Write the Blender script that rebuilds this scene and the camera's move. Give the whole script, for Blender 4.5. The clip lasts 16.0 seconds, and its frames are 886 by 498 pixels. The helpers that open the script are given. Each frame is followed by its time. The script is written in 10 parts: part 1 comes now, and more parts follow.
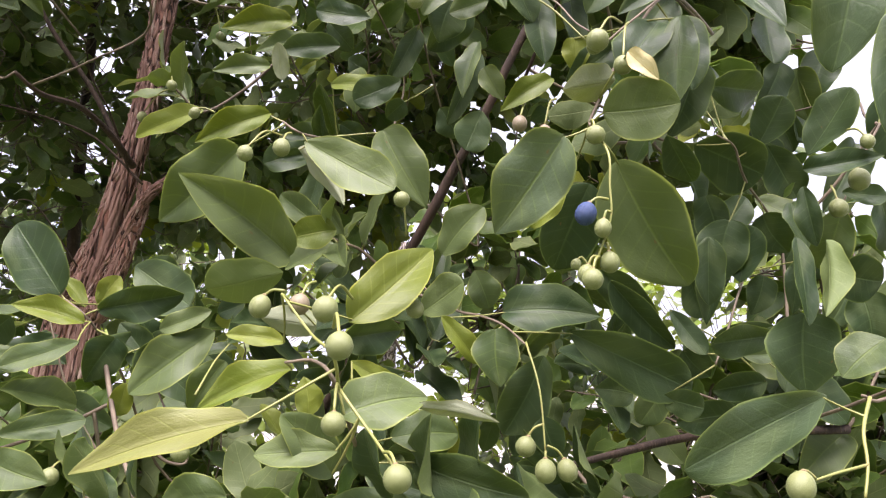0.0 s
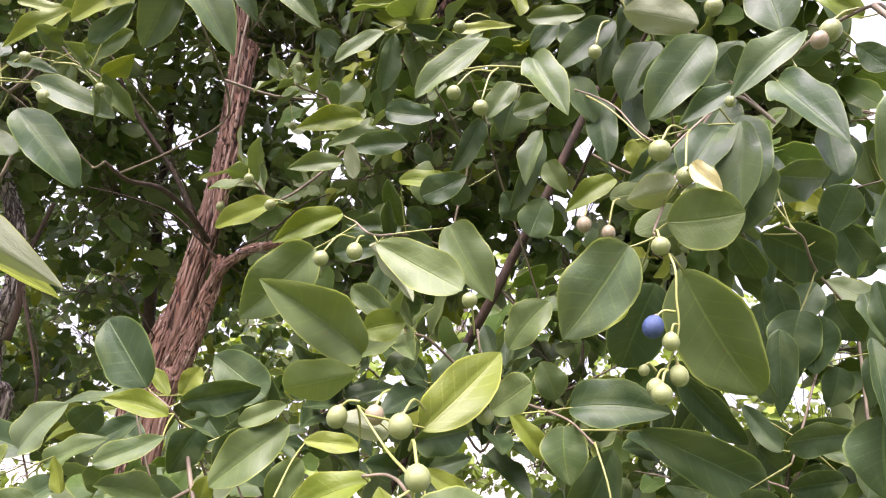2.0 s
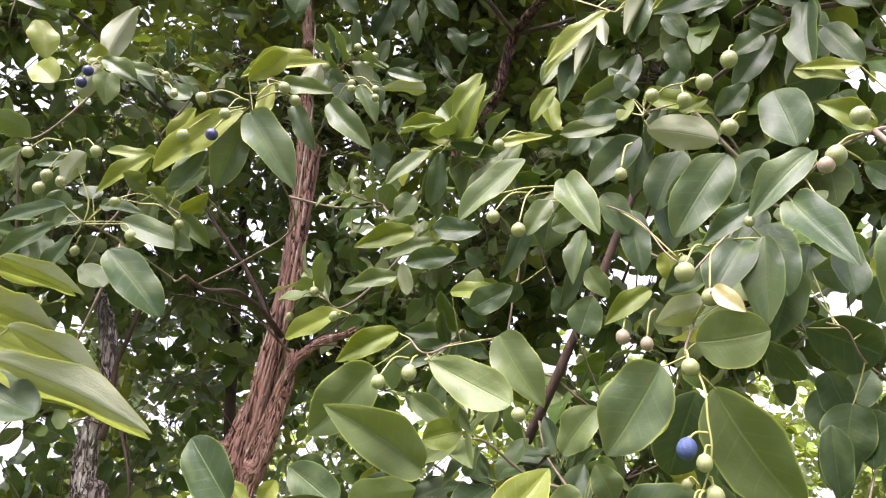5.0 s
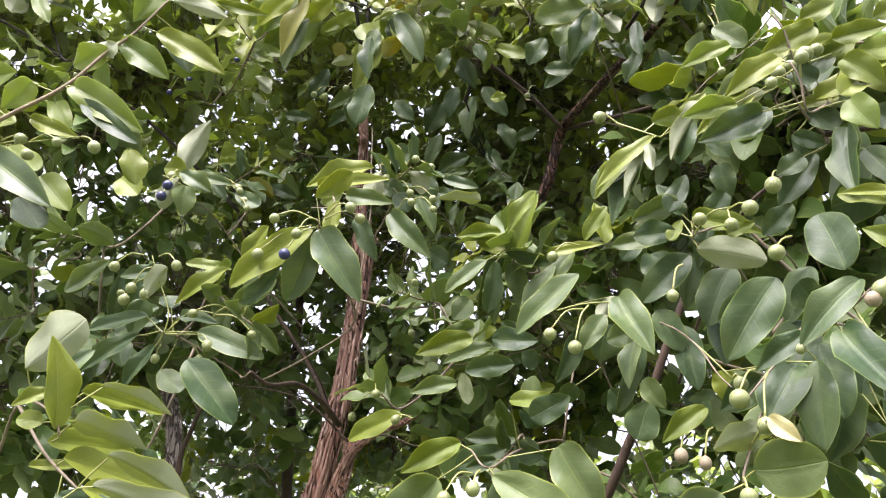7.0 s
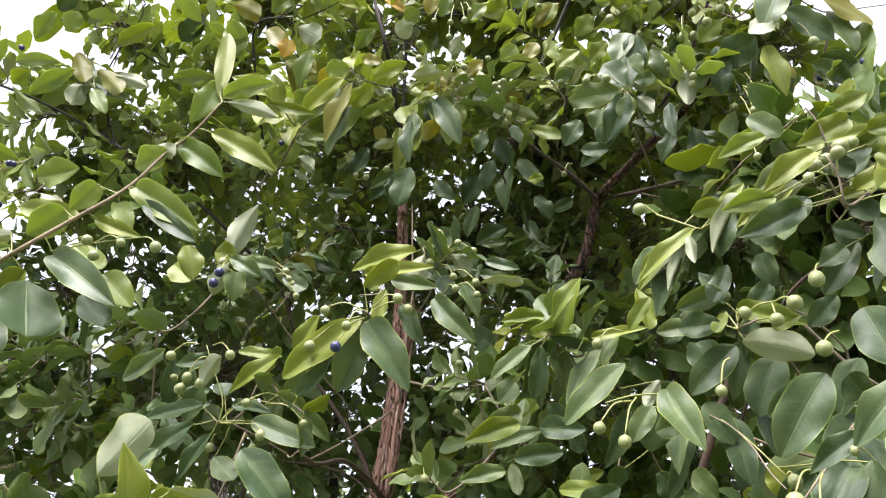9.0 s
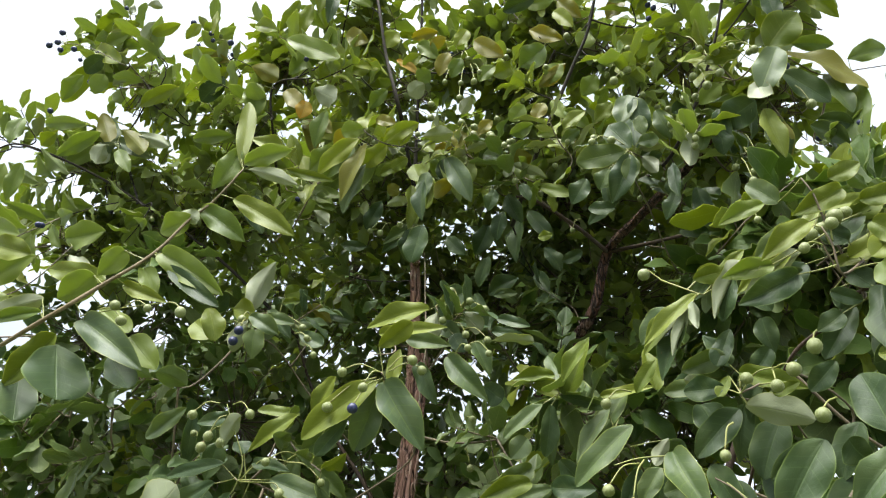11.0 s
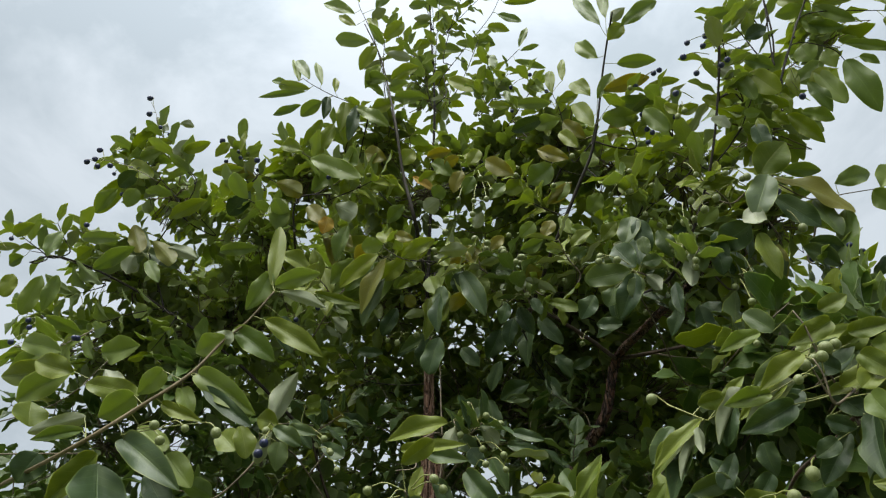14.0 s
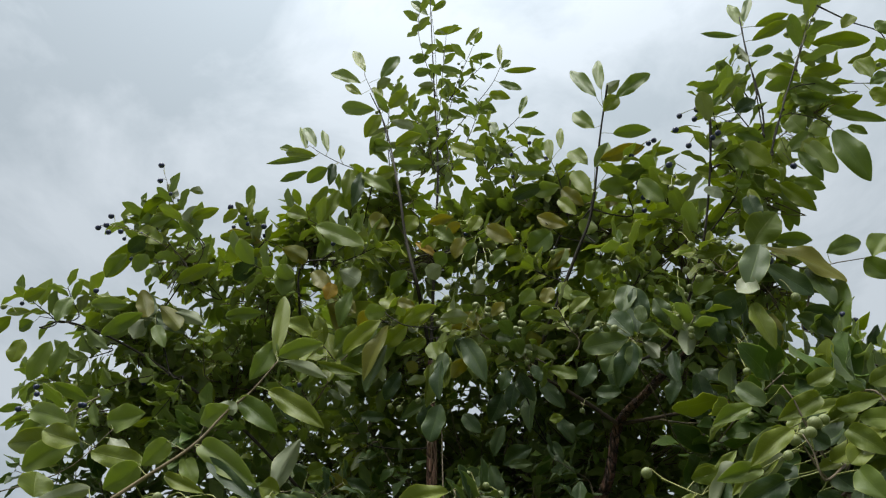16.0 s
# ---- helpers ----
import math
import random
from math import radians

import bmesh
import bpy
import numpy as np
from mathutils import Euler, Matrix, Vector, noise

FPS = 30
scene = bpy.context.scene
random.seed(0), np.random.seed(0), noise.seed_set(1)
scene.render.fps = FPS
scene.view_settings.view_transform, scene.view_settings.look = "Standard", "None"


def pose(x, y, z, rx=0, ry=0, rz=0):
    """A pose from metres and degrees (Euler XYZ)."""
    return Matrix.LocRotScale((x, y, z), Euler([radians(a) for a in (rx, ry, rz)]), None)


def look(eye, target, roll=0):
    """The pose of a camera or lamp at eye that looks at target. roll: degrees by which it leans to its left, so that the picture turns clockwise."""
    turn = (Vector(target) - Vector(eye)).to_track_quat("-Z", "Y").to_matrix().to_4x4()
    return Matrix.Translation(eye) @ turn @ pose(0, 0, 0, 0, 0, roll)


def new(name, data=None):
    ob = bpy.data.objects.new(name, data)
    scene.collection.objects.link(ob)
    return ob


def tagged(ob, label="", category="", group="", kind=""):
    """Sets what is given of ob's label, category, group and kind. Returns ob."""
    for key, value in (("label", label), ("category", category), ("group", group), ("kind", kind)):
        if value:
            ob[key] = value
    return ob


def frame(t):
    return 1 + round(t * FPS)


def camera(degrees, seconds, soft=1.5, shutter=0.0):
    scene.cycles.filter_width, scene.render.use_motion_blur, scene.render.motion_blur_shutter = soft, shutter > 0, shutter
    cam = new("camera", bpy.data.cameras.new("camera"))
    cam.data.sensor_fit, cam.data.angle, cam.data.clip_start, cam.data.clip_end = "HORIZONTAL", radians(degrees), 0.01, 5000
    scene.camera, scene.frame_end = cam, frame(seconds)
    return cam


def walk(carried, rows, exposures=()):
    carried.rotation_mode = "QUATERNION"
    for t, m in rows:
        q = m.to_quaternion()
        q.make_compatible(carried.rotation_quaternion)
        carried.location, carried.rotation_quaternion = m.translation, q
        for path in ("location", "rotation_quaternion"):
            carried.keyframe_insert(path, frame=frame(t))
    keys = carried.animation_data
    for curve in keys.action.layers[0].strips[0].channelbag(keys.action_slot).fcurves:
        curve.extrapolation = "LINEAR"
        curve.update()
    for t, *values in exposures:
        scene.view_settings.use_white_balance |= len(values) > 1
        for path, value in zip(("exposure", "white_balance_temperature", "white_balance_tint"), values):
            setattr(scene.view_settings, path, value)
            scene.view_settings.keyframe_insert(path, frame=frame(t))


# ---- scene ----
cam = camera(62.9, 16.0, soft=1.2)
PATH = [
    (0, (0.022, -0.016, 1.452), (-0.042, 1.949, 1.819), -0.3),
    (0.5, (0.016, -0.022, 1.459), (-0.069, 1.937, 1.854), -0.0),
    (1, (0.017, -0.03, 1.471), (-0.103, 1.918, 1.907), 0.0),
    (1.5, (0.015, -0.037, 1.476), (-0.162, 1.9, 1.944), 0.3),
    (2, (0.018, -0.04, 1.485), (-0.208, 1.883, 1.989), 0.2),
    (2.5, (0.025, -0.053, 1.491), (-0.246, 1.854, 2.029), 0.2),
    (3, (0.035, -0.061, 1.499), (-0.262, 1.836, 2.058), -0.2),
    (3.5, (0.041, -0.071, 1.505), (-0.286, 1.816, 2.082), -0.7),
    (4, (0.046, -0.078, 1.509), (-0.311, 1.796, 2.11), -1.1),
    (6.5, (0.049, -0.128, 1.541), (-0.434, 1.643, 2.336), -1.3),
    (7, (0.051, -0.146, 1.549), (-0.462, 1.594, 2.39), -0.9),
    (7.5, (0.051, -0.163, 1.556), (-0.482, 1.551, 2.438), -0.8),
    (8, (0.051, -0.171, 1.563), (-0.502, 1.519, 2.479), -0.8),
    (8.5, (0.046, -0.179, 1.57), (-0.525, 1.488, 2.516), -0.8),
    (9, (0.051, -0.187, 1.576), (-0.528, 1.461, 2.55), -0.8),
    (11.5, (0.071, -0.238, 1.585), (-0.521, 1.333, 2.672), -0.7),
    (12, (0.076, -0.247, 1.586), (-0.509, 1.309, 2.698), -0.9),
    (12.5, (0.078, -0.265, 1.587), (-0.495, 1.266, 2.739), -0.9),
    (13, (0.082, -0.283, 1.588), (-0.483, 1.217, 2.784), -0.8),
    (13.5, (0.082, -0.302, 1.588), (-0.478, 1.166, 2.827), -0.6),
    (14, (0.082, -0.317, 1.584), (-0.474, 1.132, 2.845), -0.5),
    (14.5, (0.084, -0.321, 1.587), (-0.468, 1.11, 2.87), -0.4),
    (15, (0.093, -0.333, 1.588), (-0.455, 1.071, 2.903), -0.3),
    (15.5, (0.096, -0.337, 1.59), (-0.445, 1.041, 2.935), -0.2),
    (16, (0.107, -0.352, 1.584), (-0.429, 1.0, 2.957), -0.2),
]
EXPOSURES = [(0.0, 1.55, 6450, 30), (1.0, 1.85, 6400, 30), (2.0, 2.0, 6400, 34), (4.0, 2.1, 6400, 35), (6.5, 2.0, 6370, 26), (9.0, 1.84, 6330, 21),
             (11.5, 1.2, 6470, 6), (12.5, 0.9, 6520, 4), (13.5, 0.54, 6520, 5), (14.5, 0.4, 6500, 5), (16.0, 0.25, 6500, 5)]
walk(cam, [(t, look(eye, target, roll)) for t, eye, target, roll in PATH], EXPOSURES)

# ---- light: a bright overcast sky and a veiled sun ----
SUN_UP, SUN_TURN = 68.0, 190.0
world = bpy.data.worlds.new("overcast_sky")
scene.world = world
world.use_nodes = True
wn, wl = world.node_tree.nodes, world.node_tree.links
wn.clear()
sky = wn.new("ShaderNodeTexSky")
sky.sky_type, sky.sun_disc = "NISHITA", False
sky.sun_elevation, sky.sun_rotation = radians(SUN_UP), radians(SUN_TURN)
where = wn.new("ShaderNodeTexCoord")
stretch = wn.new("ShaderNodeMapping")
stretch.inputs["Scale"].default_value = (1.0, 1.0, 1.9)
wl.new(where.outputs["Generated"], stretch.inputs["Vector"])
billow = wn.new("ShaderNodeTexNoise")
billow.inputs["Scale"].default_value, billow.inputs["Detail"].default_value = 3.0, 7.0
billow.inputs["Roughness"].default_value, billow.inputs["Distortion"].default_value = 0.58, 0.35
wl.new(stretch.outputs[0], billow.inputs["Vector"])
shade = wn.new("ShaderNodeValToRGB")
shade.color_ramp.elements[0].position, shade.color_ramp.elements[0].color = 0.41, (0.51, 0.565, 0.635, 1)
shade.color_ramp.elements[1].position, shade.color_ramp.elements[1].color = 0.60, (0.695, 0.742, 0.822, 1)
wl.new(billow.outputs["Fac"], shade.inputs[0])
dim = wn.new("ShaderNodeVectorMath")
dim.operation = "SCALE"
dim.inputs["Scale"].default_value = 0.1
wl.new(sky.outputs[0], dim.inputs[0])
# an overcast dome is brighter overhead than at the horizon
height = wn.new("ShaderNodeSeparateXYZ")
wl.new(where.outputs["Generated"], height.inputs[0])
dome = wn.new("ShaderNodeMapRange")
dome.inputs["From Min"].default_value, dome.inputs["From Max"].default_value = 0.0, 1.0
dome.inputs["To Min"].default_value, dome.inputs["To Max"].default_value = 0.74, 1.95
rise = wn.new("ShaderNodeMath")
rise.operation = "POWER"
rise.inputs[1].default_value = 7.0
wl.new(height.outputs[2], rise.inputs[0])
wl.new(rise.outputs[0], dome.inputs["Value"])
veil = wn.new("ShaderNodeMix")
veil.data_type = "RGBA"
veil.inputs["Factor"].default_value = 0.93
wl.new(dim.outputs[0], veil.inputs["A"])
wl.new(shade.outputs[0], veil.inputs["B"])
glow = wn.new("ShaderNodeBackground")
wl.new(veil.outputs["Result"], glow.inputs["Color"])
wl.new(dome.outputs[0], glow.inputs["Strength"])
wl.new(glow.outputs[0], wn.new("ShaderNodeOutputWorld").inputs["Surface"])

sun = new("sun", bpy.data.lights.new("sun", "SUN"))
sun.data.energy, sun.data.angle, sun.data.color = 4.2, radians(45), (1.0, 0.97, 0.92)
sun.matrix_world = pose(0, 0, 6, 90 - SUN_UP, 0, 180 - SUN_TURN)


# ---- materials ----
def material(name):
    m = bpy.data.materials.new(name)
    m.use_nodes = True
    n, l = m.node_tree.nodes, m.node_tree.links
    n.clear()
    return m, n, l


def math_node(n, l, op, a, b=None, c=None, clamp=False):
    k = n.new("ShaderNodeMath")
    k.operation, k.use_clamp = op, clamp
    for i, v in enumerate((a, b, c)):
        if v is None:
            continue
        if isinstance(v, (int, float)):
            k.inputs[i].default_value = v
        else:
            l.new(v, k.inputs[i])
    return k.outputs[0]


def mix_node(n, l, f, a, b, blend="MIX"):
    k = n.new("ShaderNodeMix")
    k.data_type, k.blend_type = "RGBA", blend
    for s, v in (("Factor", f), ("A", a), ("B", b)):
        if isinstance(v, (int, float)):
            k.inputs[s].default_value = v
        elif isinstance(v, tuple):
            k.inputs[s].default_value = (*v, 1)
        else:
            l.new(v, k.inputs[s])
    return k.outputs["Result"]


def noise_node(n, l, scale, detail=3.0, vector=None, rough=0.5):
    k = n.new("ShaderNodeTexNoise")
    k.inputs["Scale"].default_value, k.inputs["Detail"].default_value = scale, detail
    k.inputs["Roughness"].default_value = rough
    if vector is not None:
        l.new(vector, k.inputs["Vector"])
    return k.outputs["Fac"]


def step_node(n, l, v, lo, hi):
    k = n.new("ShaderNodeMapRange")
    k.interpolation_type = "SMOOTHSTEP"
    k.inputs["From Min"].default_value, k.inputs["From Max"].default_value = lo, hi
    l.new(v, k.inputs["Value"])
    return k.outputs["Result"]


def leaf_material(name, dark, light, rib, margin, rough, through_colour, through_share, joined=False, blotch=0.5, coat=0.0, sheen=0.22, shine=0.29):
    """A leaf's skin: midrib, side veins and pale margin run by its own map; the colour varies from leaf to leaf."""
    m, n, l = material(name)
    uv = n.new("ShaderNodeUVMap")
    uv.uv_map = "leaf"
    sep = n.new("ShaderNodeSeparateXYZ")
    l.new(uv.outputs[0], sep.inputs[0])
    across = math_node(n, l, "MULTIPLY", math_node(n, l, "ABSOLUTE", math_node(n, l, "SUBTRACT", sep.outputs[0], 0.5)), 2.0)
    along = sep.outputs[1]
    place = n.new("ShaderNodeTexCoord").outputs["Object"]
    if joined:
        chance = n.new("ShaderNodeNewGeometry").outputs["Random Per Island"]
    else:
        chance = n.new("ShaderNodeObjectInfo").outputs["Random"]
    spread = n.new("ShaderNodeCombineXYZ")
    l.new(math_node(n, l, "MULTIPLY", chance, 40.0), spread.inputs[2])
    for i in (0, 1):
        l.new(sep.outputs[i], spread.inputs[i])
    patch = noise_node(n, l, 2.6, 2.0, spread.outputs[0])
    grain = noise_node(n, l, 26.0, 3.0, spread.outputs[0], 0.65)
    tone = math_node(n, l, "ADD", math_node(n, l, "MULTIPLY", chance, 0.75), math_node(n, l, "MULTIPLY", math_node(n, l, "SUBTRACT", patch, 0.5), blotch), clamp=True)
    colour = mix_node(n, l, tone, dark, light)
    speck = step_node(n, l, grain, 0.60, 0.74)
    colour = mix_node(n, l, math_node(n, l, "MULTIPLY", speck, 0.22), colour, light)
    # random pale patches put sky sheen into the leaf colour
    colour = mix_node(n, l, math_node(n, l, "MULTIPLY", step_node(n, l, noise_node(n, l, 1.7, 1.0, spread.outputs[0]), 0.50, 0.66), sheen), colour, (0.17, 0.215, 0.085))
    # sparse brown flecks
    fleck = step_node(n, l, noise_node(n, l, 9.0, 1.0, spread.outputs[0]), 0.79, 0.83)
    colour = mix_node(n, l, math_node(n, l, "MULTIPLY", fleck, 0.75), colour, (0.16, 0.075, 0.03))
    wave = math_node(n, l, "SUBTRACT", math_node(n, l, "MULTIPLY", along, 7.0), math_node(n, l, "MULTIPLY", across, 1.5))
    saw = math_node(n, l, "ABSOLUTE", math_node(n, l, "SUBTRACT", math_node(n, l, "FRACT", wave), 0.5))
    vein = math_node(n, l, "SUBTRACT", 1.0, step_node(n, l, saw, 0.0, 0.085))
    vein = math_node(n, l, "MULTIPLY", vein, step_node(n, l, across, 1.0, 0.6))
    midrib = math_node(n, l, "SUBTRACT", 1.0, step_node(n, l, across, 0.008, 0.055))
    colour = mix_node(n, l, math_node(n, l, "MULTIPLY", math_node(n, l, "MULTIPLY", vein, patch), 0.42), colour, rib)
    colour = mix_node(n, l, math_node(n, l, "MULTIPLY", midrib, 0.36), colour, rib)
    colour = mix_node(n, l, math_node(n, l, "MULTIPLY", step_node(n, l, across, 0.92, 0.985), 0.55 if joined else 0.46), colour, margin)
    bs = n.new("ShaderNodeBsdfPrincipled")
    l.new(colour, bs.inputs["Base Color"])
    gloss = math_node(n, l, "ADD", rough, math_node(n, l, "MULTIPLY", math_node(n, l, "SUBTRACT", patch, 0.5), 0.3))
    l.new(gloss, bs.inputs["Roughness"])
    bs.inputs["Specular IOR Level"].default_value = shine
    bs.inputs["Coat Weight"].default_value, bs.inputs["Coat Roughness"].default_value = coat, 0.34
    relief = math_node(n, l, "ADD", math_node(n, l, "MULTIPLY", math_node(n, l, "ADD", math_node(n, l, "MULTIPLY", vein, 0.22), math_node(n, l, "MULTIPLY", midrib, 2.0)), -0.3), math_node(n, l, "ADD", math_node(n, l, "MULTIPLY", grain, 0.4), math_node(n, l, "MULTIPLY", noise_node(n, l, 3.2, 1.0, spread.outputs[0]), 1.5)))
    bump = n.new("ShaderNodeBump")
    bump.inputs["Strength"].default_value, bump.inputs["Distance"].default_value = 0.5, 0.0016
    l.new(relief, bump.inputs["Height"])
    l.new(bump.outputs[0], bs.inputs["Normal"])
    tr = n.new("ShaderNodeBsdfTranslucent")
    tint = mix_node(n, l, 0.85, colour, through_colour)
    l.new(tint, tr.inputs["Color"])
    mx = n.new("ShaderNodeMixShader")
    mx.inputs[0].default_value = through_share
    l.new(bs.outputs[0], mx.inputs[1])
    l.new(tr.outputs[0], mx.inputs[2])
    l.new(mx.outputs[0], n.new("ShaderNodeOutputMaterial").inputs["Surface"])
    return m


def plain_material(name, a, b, scale, rough, bump_by=0.3, bump_deep=0.001, stretch_by=(1, 1, 1), third=None, metal=0.0, bump_scale=None):
    """Two tones broken up at two scales, with fine relief."""
    m, n, l = material(name)
    place = n.new("ShaderNodeTexCoord").outputs["Object"]
    mp = n.new("ShaderNodeMapping")
    mp.inputs["Scale"].default_value = stretch_by
    l.new(place, mp.inputs["Vector"])
    chance = n.new("ShaderNodeObjectInfo").outputs["Random"]
    wide = noise_node(n, l, scale, 3.0, mp.outputs[0])
    fine = noise_node(n, l, bump_scale or scale * 7, 4.0, mp.outputs[0], 0.6)
    f = math_node(n, l, "ADD", math_node(n, l, "MULTIPLY", step_node(n, l, wide, 0.3, 0.7), 0.65), math_node(n, l, "MULTIPLY", fine, 0.25))
    f = math_node(n, l, "ADD", f, math_node(n, l, "MULTIPLY", chance, 0.15), clamp=True)
    colour = mix_node(n, l, f, a, b)
    if third:
        colour = mix_node(n, l, math_node(n, l, "MULTIPLY", step_node(n, l, fine, 0.54, 0.68), 0.7), colour, third)
    bs = n.new("ShaderNodeBsdfPrincipled")
    l.new(colour, bs.inputs["Base Color"])
    bs.inputs["Roughness"].default_value = rough
    bs.inputs["Metallic"].default_value = metal
    bump = n.new("ShaderNodeBump")
    bump.inputs["Strength"].default_value, bump.inputs["Distance"].default_value = bump_by, bump_deep
    l.new(math_node(n, l, "ADD", fine, wide), bump.inputs["Height"])
    l.new(bump.outputs[0], bs.inputs["Normal"])
    l.new(bs.outputs[0], n.new("ShaderNodeOutputMaterial").inputs["Surface"])
    return m


def bark_material(name, crack, plate, worn):
    """Fibrous bark: long plates parted by dark cracks, worn pale on their faces."""
    m, n, l = material(name)
    place = n.new("ShaderNodeTexCoord").outputs["Object"]
    mp = n.new("ShaderNodeMapping")
    mp.inputs["Scale"].default_value = (1, 1, 0.22)
    l.new(place, mp.inputs["Vector"])
    warp = n.new("ShaderNodeTexNoise")
    warp.inputs["Scale"].default_value, warp.inputs["Detail"].default_value = 38.0, 3.0
    l.new(mp.outputs[0], warp.inputs["Vector"])
    push = n.new("ShaderNodeVectorMath")
    push.operation = "MULTIPLY_ADD"
    push.inputs[1].default_value = (0.03, 0.03, 0.03)
    l.new(warp.outputs["Color"], push.inputs[0])
    l.new(mp.outputs[0], push.inputs[2])
    cells = n.new("ShaderNodeTexVoronoi")
    cells.feature = "DISTANCE_TO_EDGE"
    cells.inputs["Scale"].default_value = 75.0
    l.new(push.outputs[0], cells.inputs["Vector"])
    face = step_node(n, l, cells.outputs["Distance"], 0.02, 0.16)
    wide = noise_node(n, l, 21.0, 3.0, mp.outputs[0])
    fine = noise_node(n, l, 150.0, 4.0, mp.outputs[0], 0.65)
    pale = math_node(n, l, "MULTIPLY", step_node(n, l, wide, 0.40, 0.66), step_node(n, l, fine, 0.36, 0.62))
    colour = mix_node(n, l, pale, plate, worn)
    colour = mix_node(n, l, face, crack, colour)
    bs = n.new("ShaderNodeBsdfPrincipled")
    l.new(colour, bs.inputs["Base Color"])
    bs.inputs["Roughness"].default_value = 0.9
    bump = n.new("ShaderNodeBump")
    bump.inputs["Strength"].default_value, bump.inputs["Distance"].default_value = 0.9, 0.006
    l.new(math_node(n, l, "ADD", face, math_node(n, l, "MULTIPLY", fine, 0.6)), bump.inputs["Height"])
    l.new(bump.outputs[0], bs.inputs["Normal"])
    l.new(bs.outputs[0], n.new("ShaderNodeOutputMaterial").inputs["Surface"])
    return m


RIB, EDGE = (0.22, 0.30, 0.065), (0.40, 0.44, 0.08)
UPPER = dict(dark=(0.082, 0.128, 0.022), light=(0.250, 0.300, 0.062), rib=RIB, margin=EDGE, rough=0.47, through_colour=(0.55, 0.66, 0.14), through_share=0.36, coat=0.06)
UNDER = dict(dark=(0.180, 0.225, 0.095), light=(0.300, 0.335, 0.185), rib=(0.33, 0.38, 0.15), margin=(0.36, 0.40, 0.09), rough=0.52, through_colour=(0.54, 0.65, 0.16), through_share=0.36)
YOUNG = dict(dark=(0.150, 0.190, 0.016), light=(0.270, 0.295, 0.036), rib=(0.32, 0.36, 0.08), margin=(0.40, 0.40, 0.06), rough=0.48, through_colour=(0.60, 0.68, 0.05), through_share=0.42, coat=0.05)
# Dimmed copy of YOUNG, mainly for lower leaves, in place of their weaker light
YOUNG_DIM = dict(YOUNG, dark=(0.095, 0.135, 0.012), light=(0.200, 0.230, 0.028), through_share=0.30, through_colour=(0.52, 0.60, 0.05))
MOSSY = dict(YOUNG_DIM, dark=(0.078, 0.104, 0.008), light=(0.150, 0.180, 0.016), through_share=0.2)
DULL = dict(YOUNG_DIM, dark=(0.130, 0.145, 0.038), light=(0.215, 0.220, 0.072))
PALE = dict(dark=(0.26, 0.29, 0.18), light=(0.36, 0.38, 0.27), rib=(0.42, 0.43, 0.22), margin=(0.40, 0.40, 0.12), rough=0.5, through_colour=(0.56, 0.60, 0.16), through_share=0.2, coat=0.05)
DRY = dict(dark=(0.62, 0.53, 0.25), light=(0.74, 0.66, 0.36), rib=(0.6, 0.5, 0.22), margin=(0.6, 0.44, 0.15), rough=0.7, through_colour=(0.6, 0.5, 0.15), through_share=0.2)
# Dark leaf green; on inner and low twigs it also stands in for shade
DARK_SHADED = dict(dark=(0.023, 0.046, 0.016), light=(0.056, 0.088, 0.034), rib=(0.14, 0.21, 0.07), margin=(0.20, 0.27, 0.06), rough=0.47, through_colour=(0.42, 0.56, 0.11), through_share=0.16, coat=0.05, shine=0.22)
# Greyer leaf copy with the sky's sheen painted into its colour
SHEEN = dict(UPPER, dark=(0.062, 0.095, 0.044), light=(0.135, 0.174, 0.090), through_share=0.22, coat=0.06, shine=0.25, sheen=0.3)
OLD = dict(UPPER, dark=(0.047, 0.078, 0.025), light=(0.118, 0.154, 0.056), through_share=0.24, coat=0.06, shine=0.24, sheen=0.28)
LOW = dict(UNDER, dark=(0.130, 0.185, 0.060), light=(0.215, 0.270, 0.110), through_share=0.24, shine=0.2)
BRONZE = dict(YOUNG, dark=(0.150, 0.155, 0.022), light=(0.255, 0.225, 0.045), through_colour=(0.62, 0.56, 0.08))
AMBER = dict(DRY, dark=(0.36, 0.235, 0.03), light=(0.50, 0.37, 0.065), margin=(0.5, 0.3, 0.06), through_colour=(0.75, 0.42, 0.05), through_share=0.35)
TONES = {
    "m": (leaf_material("leaf_upper", **UPPER), leaf_material("leaf_under", **UNDER)),
    "o": (leaf_material("leaf_upper_old", **OLD), leaf_material("leaf_under_old", **LOW)),
    "d": (leaf_material("leaf_upper_dark_shaded", **DARK_SHADED), leaf_material("leaf_under_dull", **LOW)),
    "y": (leaf_material("leaf_upper_young_dim", **YOUNG_DIM), leaf_material("leaf_under_young", **PALE)),
    "v": (leaf_material("leaf_upper_young", **YOUNG), leaf_material("leaf_under_fresh", **UNDER)),
    "e": (leaf_material("leaf_upper_moss", **MOSSY), leaf_material("leaf_under_moss", **LOW)),
    "w": (leaf_material("leaf_upper_dull", **DULL), leaf_material("leaf_under_fawn", **PALE)),
    "p": (leaf_material("leaf_upper_pale", **YOUNG_DIM), leaf_material("leaf_under_pale", **PALE)),
    "s": (leaf_material("leaf_upper_sheen", **SHEEN), leaf_material("leaf_under_plain", **LOW)),
    "z": (leaf_material("leaf_upper_bronze", **BRONZE), leaf_material("leaf_under_bronze", **BRONZE)),
    "a": (leaf_material("leaf_amber", **AMBER), leaf_material("leaf_amber_under", **AMBER)),
    "x": (leaf_material("leaf_withered", **DRY), leaf_material("leaf_withered_under", **DRY)),
}
